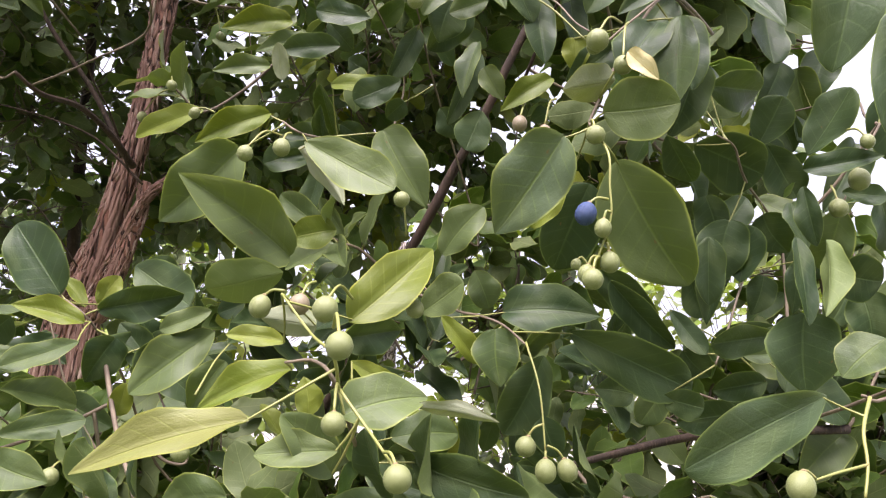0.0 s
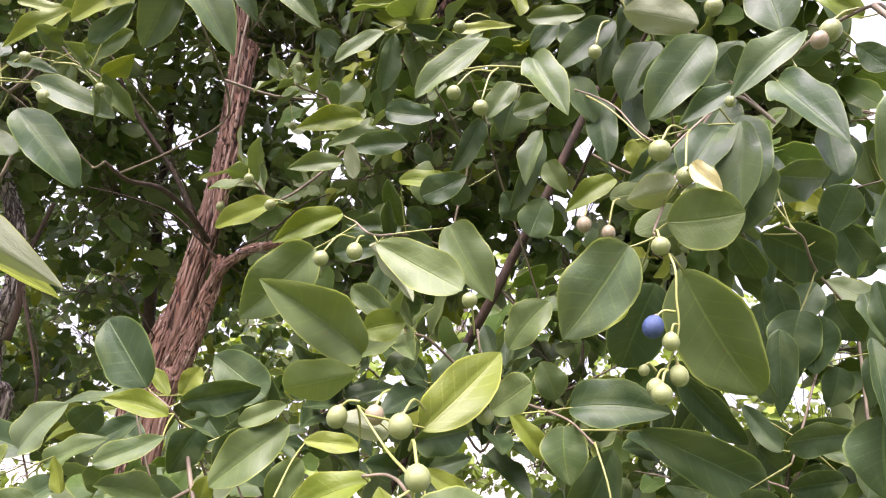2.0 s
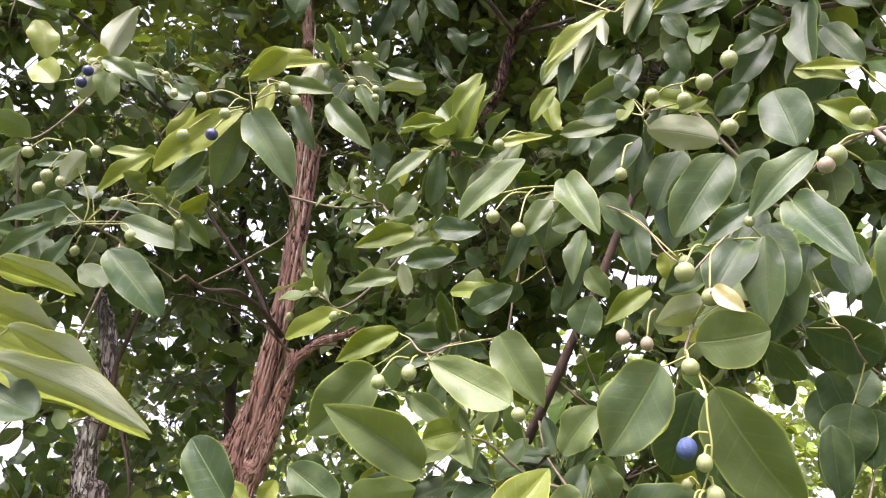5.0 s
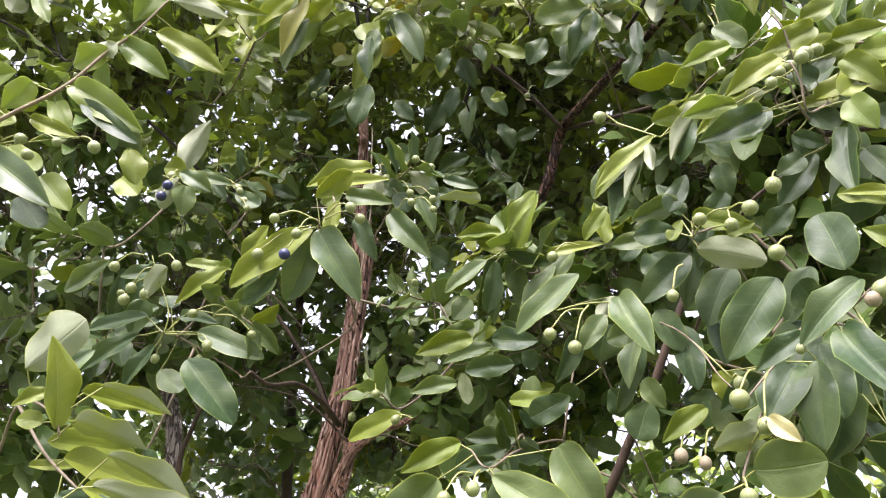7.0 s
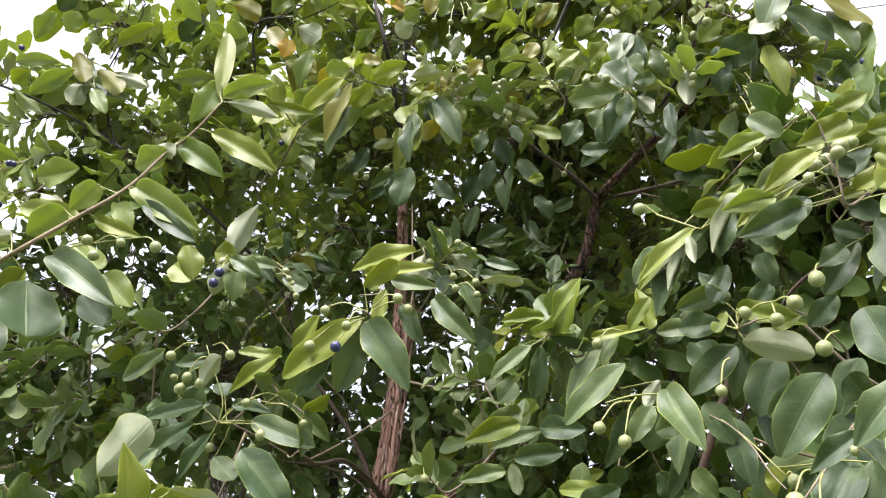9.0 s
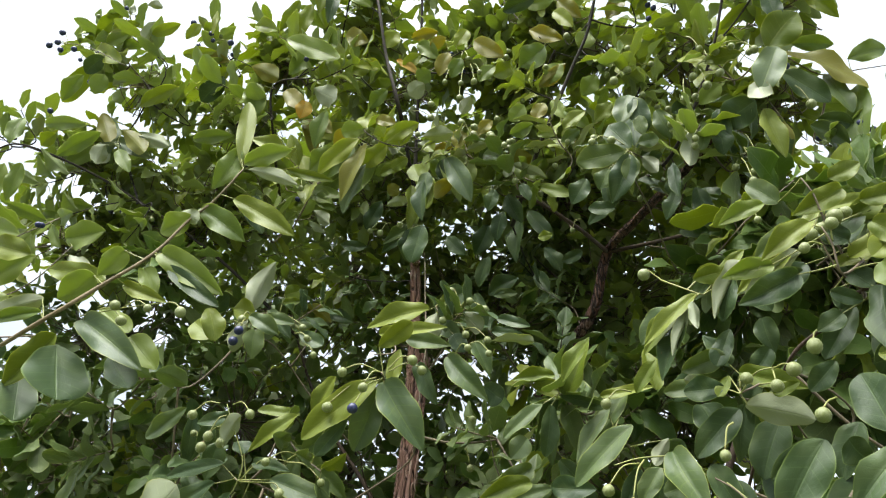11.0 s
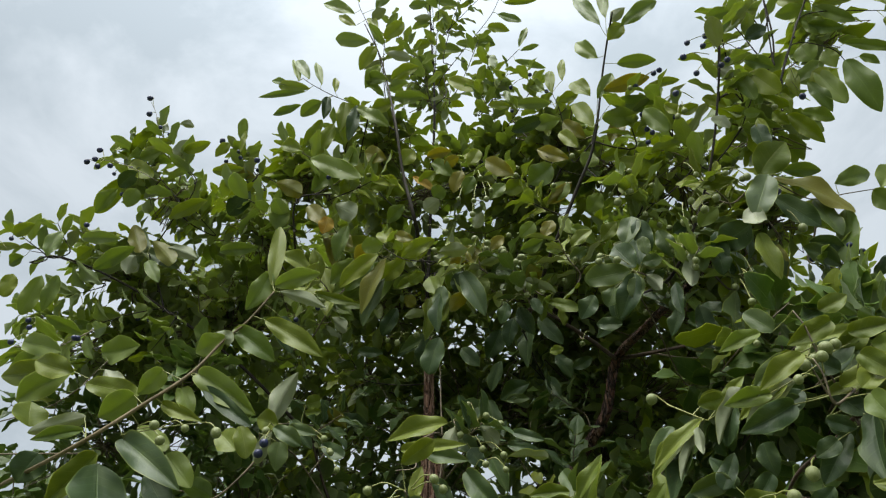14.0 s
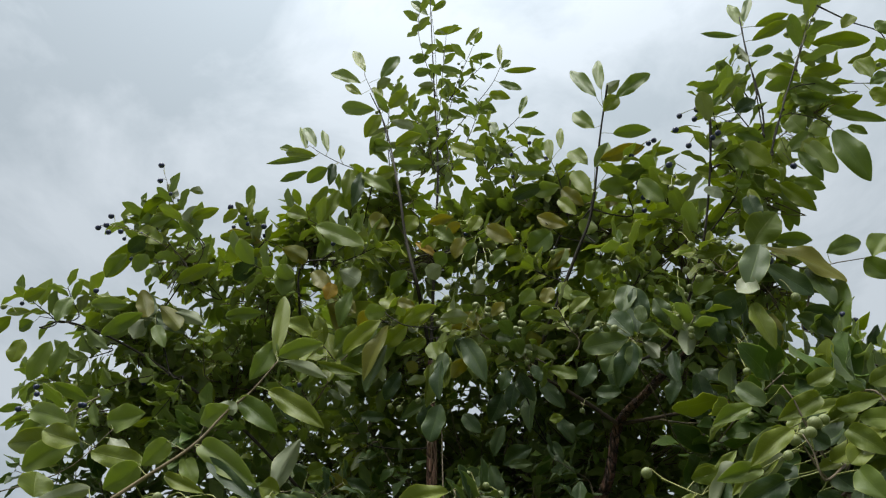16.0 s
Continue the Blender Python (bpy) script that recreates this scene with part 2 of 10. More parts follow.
MASS_UPPER = leaf_material("foliage_upper", joined=True, **dict(UPPER, through_share=0.40))
MASS_UNDER = leaf_material("foliage_under", joined=True, **dict(UNDER, through_share=0.40))
# Darker leaf copies for the lower, inner crown; shade is put into their colour
MASS_SHADED = leaf_material("foliage_shaded", joined=True, **dict(UPPER, dark=(0.037, 0.078, 0.015), light=(0.118, 0.186, 0.038), through_colour=(0.42, 0.64, 0.11), through_share=0.28))
MASS_SHADED_UNDER = leaf_material("foliage_shaded_under", joined=True, **dict(UNDER, dark=(0.100, 0.140, 0.052), light=(0.175, 0.215, 0.090), through_share=0.18))
MASS_YOUNG = leaf_material("foliage_young", joined=True, **YOUNG)
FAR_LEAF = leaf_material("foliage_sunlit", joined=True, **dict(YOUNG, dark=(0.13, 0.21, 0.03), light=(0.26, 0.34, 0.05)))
BARK = bark_material("bark_peeling", (0.040, 0.018, 0.012), (0.225, 0.100, 0.068), (0.43, 0.285, 0.225))
BARK_GREY = bark_material("bark_grey", (0.080, 0.060, 0.050), (0.320, 0.265, 0.235), (0.56, 0.52, 0.48))
# Red-brown bark, darkened so that its colour carries the crown's shade
BARK_SHADED = bark_material("bark_red_brown_shaded", (0.018, 0.008, 0.005), (0.105, 0.046, 0.030), (0.20, 0.125, 0.090))
BARK_THIN = plain_material("bark_of_limbs", (0.017, 0.010, 0.005), (0.060, 0.034, 0.019), 40.0, 0.85, 0.7, 0.002, (1, 1, 0.3), third=(0.092, 0.058, 0.036))
BARK_FLAKE = plain_material("bark_flake", (0.105, 0.048, 0.034), (0.315, 0.185, 0.140), 24.0, 0.9, 0.6, 0.003, (1, 1, 0.2), third=(0.52, 0.40, 0.33), bump_scale=90)
# Darker than the limb bark, for upper stems that stand against the sky
BARK_DARK = plain_material("bark_of_upper_stems", (0.010, 0.008, 0.005), (0.036, 0.026, 0.018), 60.0, 0.85, 0.5, 0.001, (1, 1, 0.4), third=(0.055, 0.042, 0.030))
TWIG_WOOD = plain_material("twig_wood", (0.075, 0.055, 0.035), (0.20, 0.155, 0.10), 60.0, 0.7, 0.4, 0.0006)
TWIG_TAN = plain_material("twig_tan", (0.085, 0.060, 0.028), (0.20, 0.152, 0.080), 60.0, 0.75, 0.6, 0.0009, third=(0.26, 0.21, 0.125))
GREEN_STALK = plain_material("green_stalk", (0.17, 0.20, 0.045), (0.28, 0.28, 0.08), 50.0, 0.5, 0.2, 0.0003, third=(0.27, 0.20, 0.07))
FRUIT_SKINS = {
    "g": plain_material("fruit_green", (0.135, 0.165, 0.048), (0.215, 0.235, 0.092), 120.0, 0.5, 0.3, 0.0005, third=(0.27, 0.30, 0.14), bump_scale=600),
    "k": plain_material("fruit_blushed", (0.165, 0.160, 0.078), (0.240, 0.175, 0.118), 90.0, 0.55, 0.25, 0.0004, third=(0.27, 0.21, 0.16), bump_scale=600),
    "b": plain_material("fruit_blue", (0.013, 0.029, 0.088), (0.030, 0.060, 0.155), 110.0, 0.6, 0.4, 0.0006, third=(0.070, 0.115, 0.225), bump_scale=600),
    "n": plain_material("fruit_ripe", (0.010, 0.013, 0.055), (0.022, 0.030, 0.100), 110.0, 0.45, 0.25, 0.0004, third=(0.05, 0.06, 0.13), bump_scale=600),
}
CALYX = plain_material("calyx", (0.16, 0.11, 0.05), (0.26, 0.2, 0.09), 200.0, 0.7)
GRASS = plain_material("mown_grass", (0.060, 0.085, 0.026), (0.125, 0.150, 0.055), 3.0, 0.9, 0.8, 0.02, third=(0.17, 0.17, 0.08), bump_scale=160)
GROUND = plain_material("pale_gravel", (0.22, 0.21, 0.19), (0.32, 0.31, 0.28), 2.0, 0.9, 0.5, 0.01, third=(0.38, 0.37, 0.34), bump_scale=120)


# ---- builders ----
def link(name, verts, faces, mats, index=None, uvs=None, parent=None, label="", smooth=True):
    me = bpy.data.meshes.new(name)
    me.from_pydata(verts, [], faces)
    for m in mats:
        me.materials.append(m)
    if index is not None:
        me.polygons.foreach_set("material_index", np.asarray(index, dtype=np.int32))
    if uvs is not None:
        me.uv_layers.new(name="leaf").data.foreach_set("uv", np.asarray(uvs, dtype=np.float32).ravel())
    me.polygons.foreach_set("use_smooth", np.full(len(me.polygons), smooth))
    me.update()
    ob = new(name, me)
    ob.parent = parent
    if label:
        ob["label"] = label
    return ob


def curve_points(pts, per=6):
    """A smooth run of points through the given ones."""
    p = [np.asarray(q, float) for q in pts]
    if len(p) < 3:
        return [p[0] + (p[-1] - p[0]) * i / per for i in range(per + 1)]
    e = [2 * p[0] - p[1], *p, 2 * p[-1] - p[-2]]
    out = []
    for i in range(1, len(e) - 2):
        a, b, c, d = e[i - 1:i + 3]
        for k in range(per):
            t = k / per
            out.append(0.5 * (2 * b + (c - a) * t + (2 * a - 5 * b + 4 * c - d) * t * t + (3 * b - a - 3 * c + d) * t ** 3))
    return out + [p[-1]]


class Wood:
    """Gathers tubes into one mesh."""

    def __init__(self):
        self.v, self.f, self.k = [], [], []

    def tube(self, pts, r0, r1, sides=6, kind=0, per=5, rough=0.0, cap=True, ridged=0.0):
        run = curve_points(pts, per)
        n0, last, side = len(self.v), len(run) - 1, None
        for i, q in enumerate(run):
            d = run[min(i + 1, last)] - run[max(i - 1, 0)]
            d = d / (np.linalg.norm(d) + 1e-9)
            if side is None:
                side = np.cross(d, (0.31, 0.77, 0.21))
            side = side - d * side.dot(d)
            side /= np.linalg.norm(side) + 1e-9
            up = np.cross(d, side)
            r = r0 + (r1 - r0) * i / last
            for k in range(sides):
                a = 2 * math.pi * k / sides
                w = r
                if rough:
                    s = Vector((math.cos(a) * 1.7, math.sin(a) * 1.7, i * 0.11 + n0))
                    w = r * (1 + rough * (noise.noise(s * 2.1) + 0.6 * noise.noise(s * 5.3)))
                    if ridged:
                        s = Vector((math.cos(a) * 4.5, math.sin(a) * 4.5, i * 0.13 + n0))
                        rid = 1 - 2.2 * abs(noise.noise(s))
                        w += r * ridged * (rid + 0.5 * noise.noise(s * 2.7))
                self.v.append(tuple(q + (side * math.cos(a) + up * math.sin(a)) * w))
        for i in range(last):
            for k in range(sides):
                j = (k + 1) % sides
                self.f.append((n0 + i * sides + k, n0 + i * sides + j, n0 + (i + 1) * sides + j, n0 + (i + 1) * sides + k))
                self.k.append(kind)
        if cap:
            self.f.append(tuple(n0 + last * sides + k for k in range(sides)))
            self.f.append(tuple(n0 + k for k in reversed(range(sides))))
            self.k += [kind, kind]
        return run

    def made(self, name, mats, parent=None, label=""):
        return link(name, self.v, self.f, mats, self.k, parent=parent, label=label)


def leaf_grid(rows, cols, fold, curl, ruffle, blunt, seed, bow=0.0, twist=0.0, foot=0.66):
    """Verts, faces, sides and map of a leaf 1 long along y and 1 wide, with an upper and an under skin."""
    rng = random.Random(seed)
    ph = rng.uniform(0, 6)
    half = cols // 2
    prof = [max(0.0, (v ** foot) * ((1 - v) ** blunt)) for v in (i / 40 for i in range(41))]
    peak = max(prof)

    def point(i, j, lift):
        v = 0.5 - 0.5 * math.cos(math.pi * i / rows)
        u = j / half
        wide = 0.5 * max(0.0, (v ** foot) * ((1 - v) ** blunt)) / peak if 0 < v < 1 else 0.0
        wide *= 1 + 0.05 * math.sin(v * 9 + ph + (1.7 if u > 0 else 0))
        x = u * wide
        z = fold * abs(x) - 0.7 * fold * x * x + twist * x * (v - 0.4) - curl * (v - 0.1) ** 2 + ruffle * (math.sin(v * 11 + ph) + 0.8 * math.sin(v * 6.3 + 2 * ph + u)) * abs(u) ** 2 * wide + lift * (1 - u * u) * (1 if 0 < i < rows else 0)
        return (x + bow * 4 * v * (1 - v), v - 0.06 * abs(x), z)

    verts, faces, sides, uv, at = [], [], [], [], {}
    for s, drop in ((0, 0.0), (1, -0.006)):
        for i in range(rows + 1):
            for j in range(-half, half + 1):
                key = (s, i, 0 if i in (0, rows) else j)
                if key not in at:
                    at[key] = len(verts)
                    x, y, z = point(i, key[2], 0.003 if s == 0 else -0.003)
                    verts.append((x, y, z + drop))
        for i in range(rows):
            for j in range(-half, half):
                ids, maps = [], []
                for a, b in ((i, j), (i, j + 1), (i + 1, j + 1), (i + 1, j)):
                    k = at[(s, a, 0 if a in (0, rows) else b)]
                    if k not in ids:
                        ids.append(k)
                        maps.append((0.5 + 0.5 * b / half, 0.5 - 0.5 * math.cos(math.pi * a / rows)))
                for tri in ((0, 1, 2), (0, 2, 3))[:len(ids) - 2]:
                    if s:
                        tri = tri[::-1]
                    faces.append(tuple(ids[k] for k in tri))
                    sides.append(s)
                    uv += [maps[k] for k in tri]
    return verts, faces, sides, uv


SHAPES = [leaf_grid(14, 8, f, c, r, b, i, w, t, foot) for i, (f, c, r, b, w, t, foot) in enumerate(
    [(0.26, 0.14, 0.08, 0.62, 0.03, 0.16, 0.66), (0.34, 0.20, 0.10, 0.82, -0.05, -0.18, 0.58), (0.20, -0.12, 0.09, 0.47, 0.0, 0.22, 0.82), (0.38, 0.18, 0.09, 0.86, 0.06, 0.14, 0.62), (0.30, 0.24, 0.11, 0.56, -0.03, -0.18, 0.76)])]
SHAPES.append(leaf_grid(16, 8, 0.15, 0.1, 0.12, 0.55, 9, -0.24))
# narrower, pointed leaves of the young shoots
SHAPES += [leaf_grid(14, 8, f, c, r, b, i, w, t, 0.85) for i, (f, c, r, b, w, t) in enumerate(
    [(0.22, 0.16, 0.10, 0.70, 0.05, 0.12), (0.30, 0.22, 0.12, 0.82, -0.06, -0.16), (0.16, 0.08, 0.14, 0.62, 0.0, 0.20), (0.34, 0.18, 0.10, 0.86, 0.07, 0.12), (0.24, 0.28, 0.14, 0.74, -0.04, -0.18)])]
LEAF_MESH = {}


def leaf_mesh(shape, tone):
    if (shape, tone) not in LEAF_MESH:
        v, f, s, uv = SHAPES[shape]
        me = bpy.data.meshes.new("leaf")
        me.from_pydata(v, [], f)
        for m in TONES[tone]:
            me.materials.append(m)
        me.polygons.foreach_set("material_index", np.asarray(s, dtype=np.int32))
        me.polygons.foreach_set("use_smooth", np.full(len(f), True))
        me.uv_layers.new(name="leaf").data.foreach_set("uv", np.asarray(uv, dtype=np.float32).ravel())
        me.update()
        LEAF_MESH[shape, tone] = me
    return LEAF_MESH[shape, tone]


def leaf_frame(base, tip, width, normal):
    base, tip = Vector(base), Vector(tip)
    y = tip - base
    n = Vector(normal)
    x = y.cross(n).normalized()
    z = x.cross(y).normalized()
    return Matrix.Translation(base) @ Matrix((x * width, y, z * min(y.length, 2.1 * width))).transposed().to_4x4()


def fruit_mesh(skin, drop):
    """A drupe 1 across with a small calyx at its stalk end (+z)."""
    bm = bmesh.new()
    bmesh.ops.create_uvsphere(bm, u_segments=14, v_segments=10, radius=0.5)
    for v in bm.verts:
        k = v.co.z * 2
        v.co.x *= 1 - 0.05 * k
        v.co.y *= 1 - 0.05 * k
        v.co.z *= drop
    top = bmesh.ops.create_cone(bm, segments=8, radius1=0.17, radius2=0.07, depth=0.12, cap_ends=True, matrix=Matrix.Translation((0, 0, 0.5 * drop)))
    mine = set(top["verts"])
    for f in bm.faces:
        f.smooth = True
        f.material_index = 1 if all(v in mine for v in f.verts) else 0
    me = bpy.data.meshes.new("fruit")
    bm.to_mesh(me)
    bm.free()
    me.materials.append(FRUIT_SKINS[skin])
    me.materials.append(CALYX)
    return me


FRUITS = {(s, i): fruit_mesh(s, d) for s in "gkbn" for i, d in enumerate((1.0, 1.06, 1.13))}

# ---- the tree ----
tree = tagged(new("fringe_tree"), "multi-stemmed fringe tree with leathery green leaves and hanging drupes", "tree")
DICE = random.Random(7)
WOOD_RUNS = []


def limb(name, r0, r1, mat, *pts, rough=0.12, sides=10, label="", ridged=0.0):
    w = Wood()
    run = w.tube(pts, r0, r1, sides, 0, 24 if ridged else 8, rough, True, ridged)
    WOOD_RUNS.extend(run[::3] if ridged else run)
    ob = w.made(name, [mat], tree, label)
    if ridged:
        bark_strips(ob, run, r0, r1, mat)
    return ob


def bark_strips(stem, run, r0, r1, mat):
    """Long papery strips that lift from the stem at one end."""
    rng = random.Random(len(run))
    v, f = [], []
    last = len(run) - 1
    for _ in range(int(last * 3.0)):
        i = rng.randrange(1, last - 8)
        n = min(rng.choice((3, 4, 5, 6, 8, 12, 18, 26)), last - i)
        a = rng.uniform(0, 2 * math.pi)
        wide = rng.choice((0.06, 0.1, 0.14, 0.2)) if n > 7 else rng.uniform(0.12, 0.34)
        flip = rng.random() < 0.5
        rng2 = rng.uniform(1.04, 1.20)
        k0 = len(v)
        for j in range(n + 1):
            q, d = run[i + j], run[min(i + j + 1, last)] - run[max(i + j - 1, 0)]
            d = d / np.linalg.norm(d)
            side = np.cross(d, (0.31, 0.77, 0.21))
            side /= np.linalg.norm(side)
            up = np.cross(d, side)
            r = r0 + (r1 - r0) * (i + j) / last
            u = j / n if flip else 1 - j / n
            lift = r * (rng2 + 0.36 * max(0, u - 0.7) ** 1.5 * 3)
            ww = wide * (1 - 0.8 * abs(2 * j / n - 1) ** 3)
            for e, out in ((-ww, 0.0), (0, 0.05), (ww, 0.0)):
                b = a + e + 0.035 * math.sin(j * 0.5 + a)
                v.append(tuple(q + (side * math.cos(b) + up * math.sin(b)) * (lift + out * r)))
        for j in range(n):
            for e in (0, 1):
                k = k0 + j * 3 + e
                f.append((k, k + 1, k + 4, k + 3))
    ob = link("bark_strip", v, f, [BARK_FLAKE if mat is BARK else mat], parent=stem)
    m = ob.modifiers.new("thickness", "SOLIDIFY")
    m.thickness = 0.0012
    tagged(ob, kind="stuff")


def unit_stalk(wood):
    """A bowed stalk from the origin to (0, 0, 1), shared by all leaf stalks."""
    w = Wood()
    for i, (f, bow) in enumerate(((0.0, 0.0), (0.3, 0.7), (0.65, 0.7), (1.0, 0.0))):
        for k in range(5):
            w.v.append((bow + (0.5 - 0.13 * f) * math.cos(k * 1.2566), (0.5 - 0.13 * f) * math.sin(k * 1.2566), f))
    w.f = [(i * 5 + k, i * 5 + (k + 1) % 5, i * 5 + 5 + (k + 1) % 5, i * 5 + 5 + k) for i in range(3) for k in range(5)]
    me = bpy.data.meshes.new("petiole")
    me.from_pydata(w.v, [], w.f)
    me.materials.append(wood)
    me.polygons.foreach_set("use_smooth", np.full(len(me.polygons), True))
    return me


STALK = unit_stalk(GREEN_STALK)


class Twig:
    """A twig with its stalks, leaves and fruit, as one part of the tree."""

    def __init__(self, *pts, r=0.0014, green=False, rooted=True):
        self.fruits = []
        w = Wood()
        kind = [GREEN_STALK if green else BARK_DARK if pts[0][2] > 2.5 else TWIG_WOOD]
        run = list(pts)
        if rooted and WOOD_RUNS:
            a = np.asarray(pts[0], float)
            b = min(WOOD_RUNS, key=lambda q: np.linalg.norm((q - a) * (1, 1, 0.8)))
            run = [tuple(b), tuple((a + b) / 2 + np.array((0, 0, -0.01))), *pts]
        self.run = w.tube(run, r * (1.35 if rooted else 1), r * 0.6, 6, 0)
        WOOD_RUNS.extend(self.run[::2])
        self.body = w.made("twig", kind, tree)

    def stem(self, *pts, r=0.0018, green=False):
        w = Wood()
        run = w.tube(pts, r, r * 0.7, 6, 0)
        self.run = self.run + run
        w.made("stalk", [GREEN_STALK if green else TWIG_WOOD], self.body)

    def near(self, p):
        return min(self.run, key=lambda q: np.linalg.norm(q - p))

    def leaf(self, base, tip, width, normal, tone="m", shape=None):
        b, t = Vector(base), Vector(tip)
        s = Vector(self.near(np.asarray(base, float)))
        gap = (b - s).length
        if 0.002 < gap < 0.06:
            ob = new("petiole", STALK)
            ob.parent = self.body
            z = (b + (t - b) * 0.03) - s
            x = z.cross(Vector((0.3, 0.2, 1))).normalized()
            y = z.cross(x).normalized()
            ob.matrix_basis = Matrix.Translation(s) @ Matrix((x * 0.0016, y * 0.0016, z)).transposed().to_4x4()
        kind = DICE.randrange(5) if shape is None else shape
        if kind < 5 and base[2] > 2.15:
            kind += 6
        ob = new("leaf", leaf_mesh(kind, tone))
        ob.parent = self.body
        ob.matrix_basis = leaf_frame(base, tip, width, normal)

    def fruit(self, at, size=0.0125, skin="g", start=None):
        p = Vector(at)
        s = Vector(self.near(np.asarray(at, float))) if start is None else Vector(start)
        lift = (s + p) / 2 + Vector((0, 0, 0.010 if (s - p).length > 0.03 else 0.005))
        lean = (lift - p).normalized() + Vector((0, 0, 0.8))
        top = p + lean.normalized() * size * 0.52
        w = Wood()
        w.tube([tuple(s), tuple(lift), tuple(top)], 0.0009, 0.0008, 6, 0, 5)
        w.made("fruit_stalk", [GREEN_STALK], self.body)
        ob = new("fruit", FRUITS[skin, DICE.randrange(3)])
        ob.parent = self.body
        turn = Vector((0, 0, 1)).rotation_difference(lean.normalized())
        ob.matrix_basis = Matrix.Translation(p) @ turn.to_matrix().to_4x4() @ Matrix.Diagonal((size, size, size, 1))
        self.fruits.append(p)

    def done(self):
        if self.fruits:
            self.body["label"] = "leafy twig with long-stalked drupes"
        return self.body


def shoot(base, tip, pairs=5, size=0.065, tone="m", fruits=0, skin="g", spread=0.9, r=0.0016, droop=0.0, seed=0):
    """An upright leafy shoot: leaves in opposite pairs that turn by a quarter, a tuft at the tip."""
    rng = random.Random(seed * 13 + 5)
    a, b = Vector(base), Vector(tip)
    d = (b - a).normalized()
    bend = Vector((rng.uniform(-1, 1), rng.uniform(-1, 1), 0)) * (b - a).length * 0.05
    tw = Twig(tuple(a), tuple((a + b) / 2 + bend), tuple(b), r=r)
    s = d.cross(Vector((0.2, 0.9, 0.1))).normalized()
    q = d.cross(s)
    for i in range(pairs + 1):
        f = 1 - (i / (pairs + 0.3)) ** 0.9 if i else 1.0
        p = Vector(tw.near(np.asarray(a + (b - a) * f)))
        ang = i * math.pi / 2 + rng.uniform(-0.5, 0.5)
        for k in (0, 1):
            if i > 1 and rng.random() < 0.08:
                continue
            o = s * math.cos(ang + k * math.pi) + q * math.sin(ang + k * math.pi)
            up = (0.95 if i == 0 else 0.55) + rng.uniform(-0.25, 0.25)
            way = (d * up + o * spread + Vector((0, 0, -droop * (0.3 + 0.5 * rng.random())))).normalized()
            ln = size * rng.uniform(0.75, 1.15) * (0.85 if i == 0 else 1)
            root = p + o * 0.006 + d * 0.002
            nrm = (d * 1.0 - o * 0.55 + Vector((0, 0, 0.5)) + Vector([rng.uniform(-0.3, 0.3) for _ in range(3)]))
            tn = tone if tone != "mix" else rng.choice("mmmmvvvvp")
            if tone in "mo" and i == 0 and rng.random() < 0.4:
                tn = "v" if tone == "m" else "y"
            tw.leaf(tuple(root), tuple(root + way * ln), ln * rng.uniform(0.36, 0.52), tuple(nrm), tn, rng.randrange(5))
    for i in range(fruits):
        o = s * math.cos(i * 2.1) + q * math.sin(i * 2.1)
        p = a + (b - a) * rng.uniform(0.3, 1.0) + o * rng.uniform(0.03, 0.06) + Vector((0, 0, rng.uniform(-0.02, 0.02)))
        tw.fruit(tuple(p), 0.0115, skin)
    return tw.done()


FILL = leaf_grid(7, 2, 0.22, 0.20, 0.14, 0.68, 3, 0.0, 0.16, 0.74)
FILL_ROUND = leaf_grid(8, 2, 0.16, 0.16, 0.14, 0.58, 4, 0.0, 0.16, 0.66)


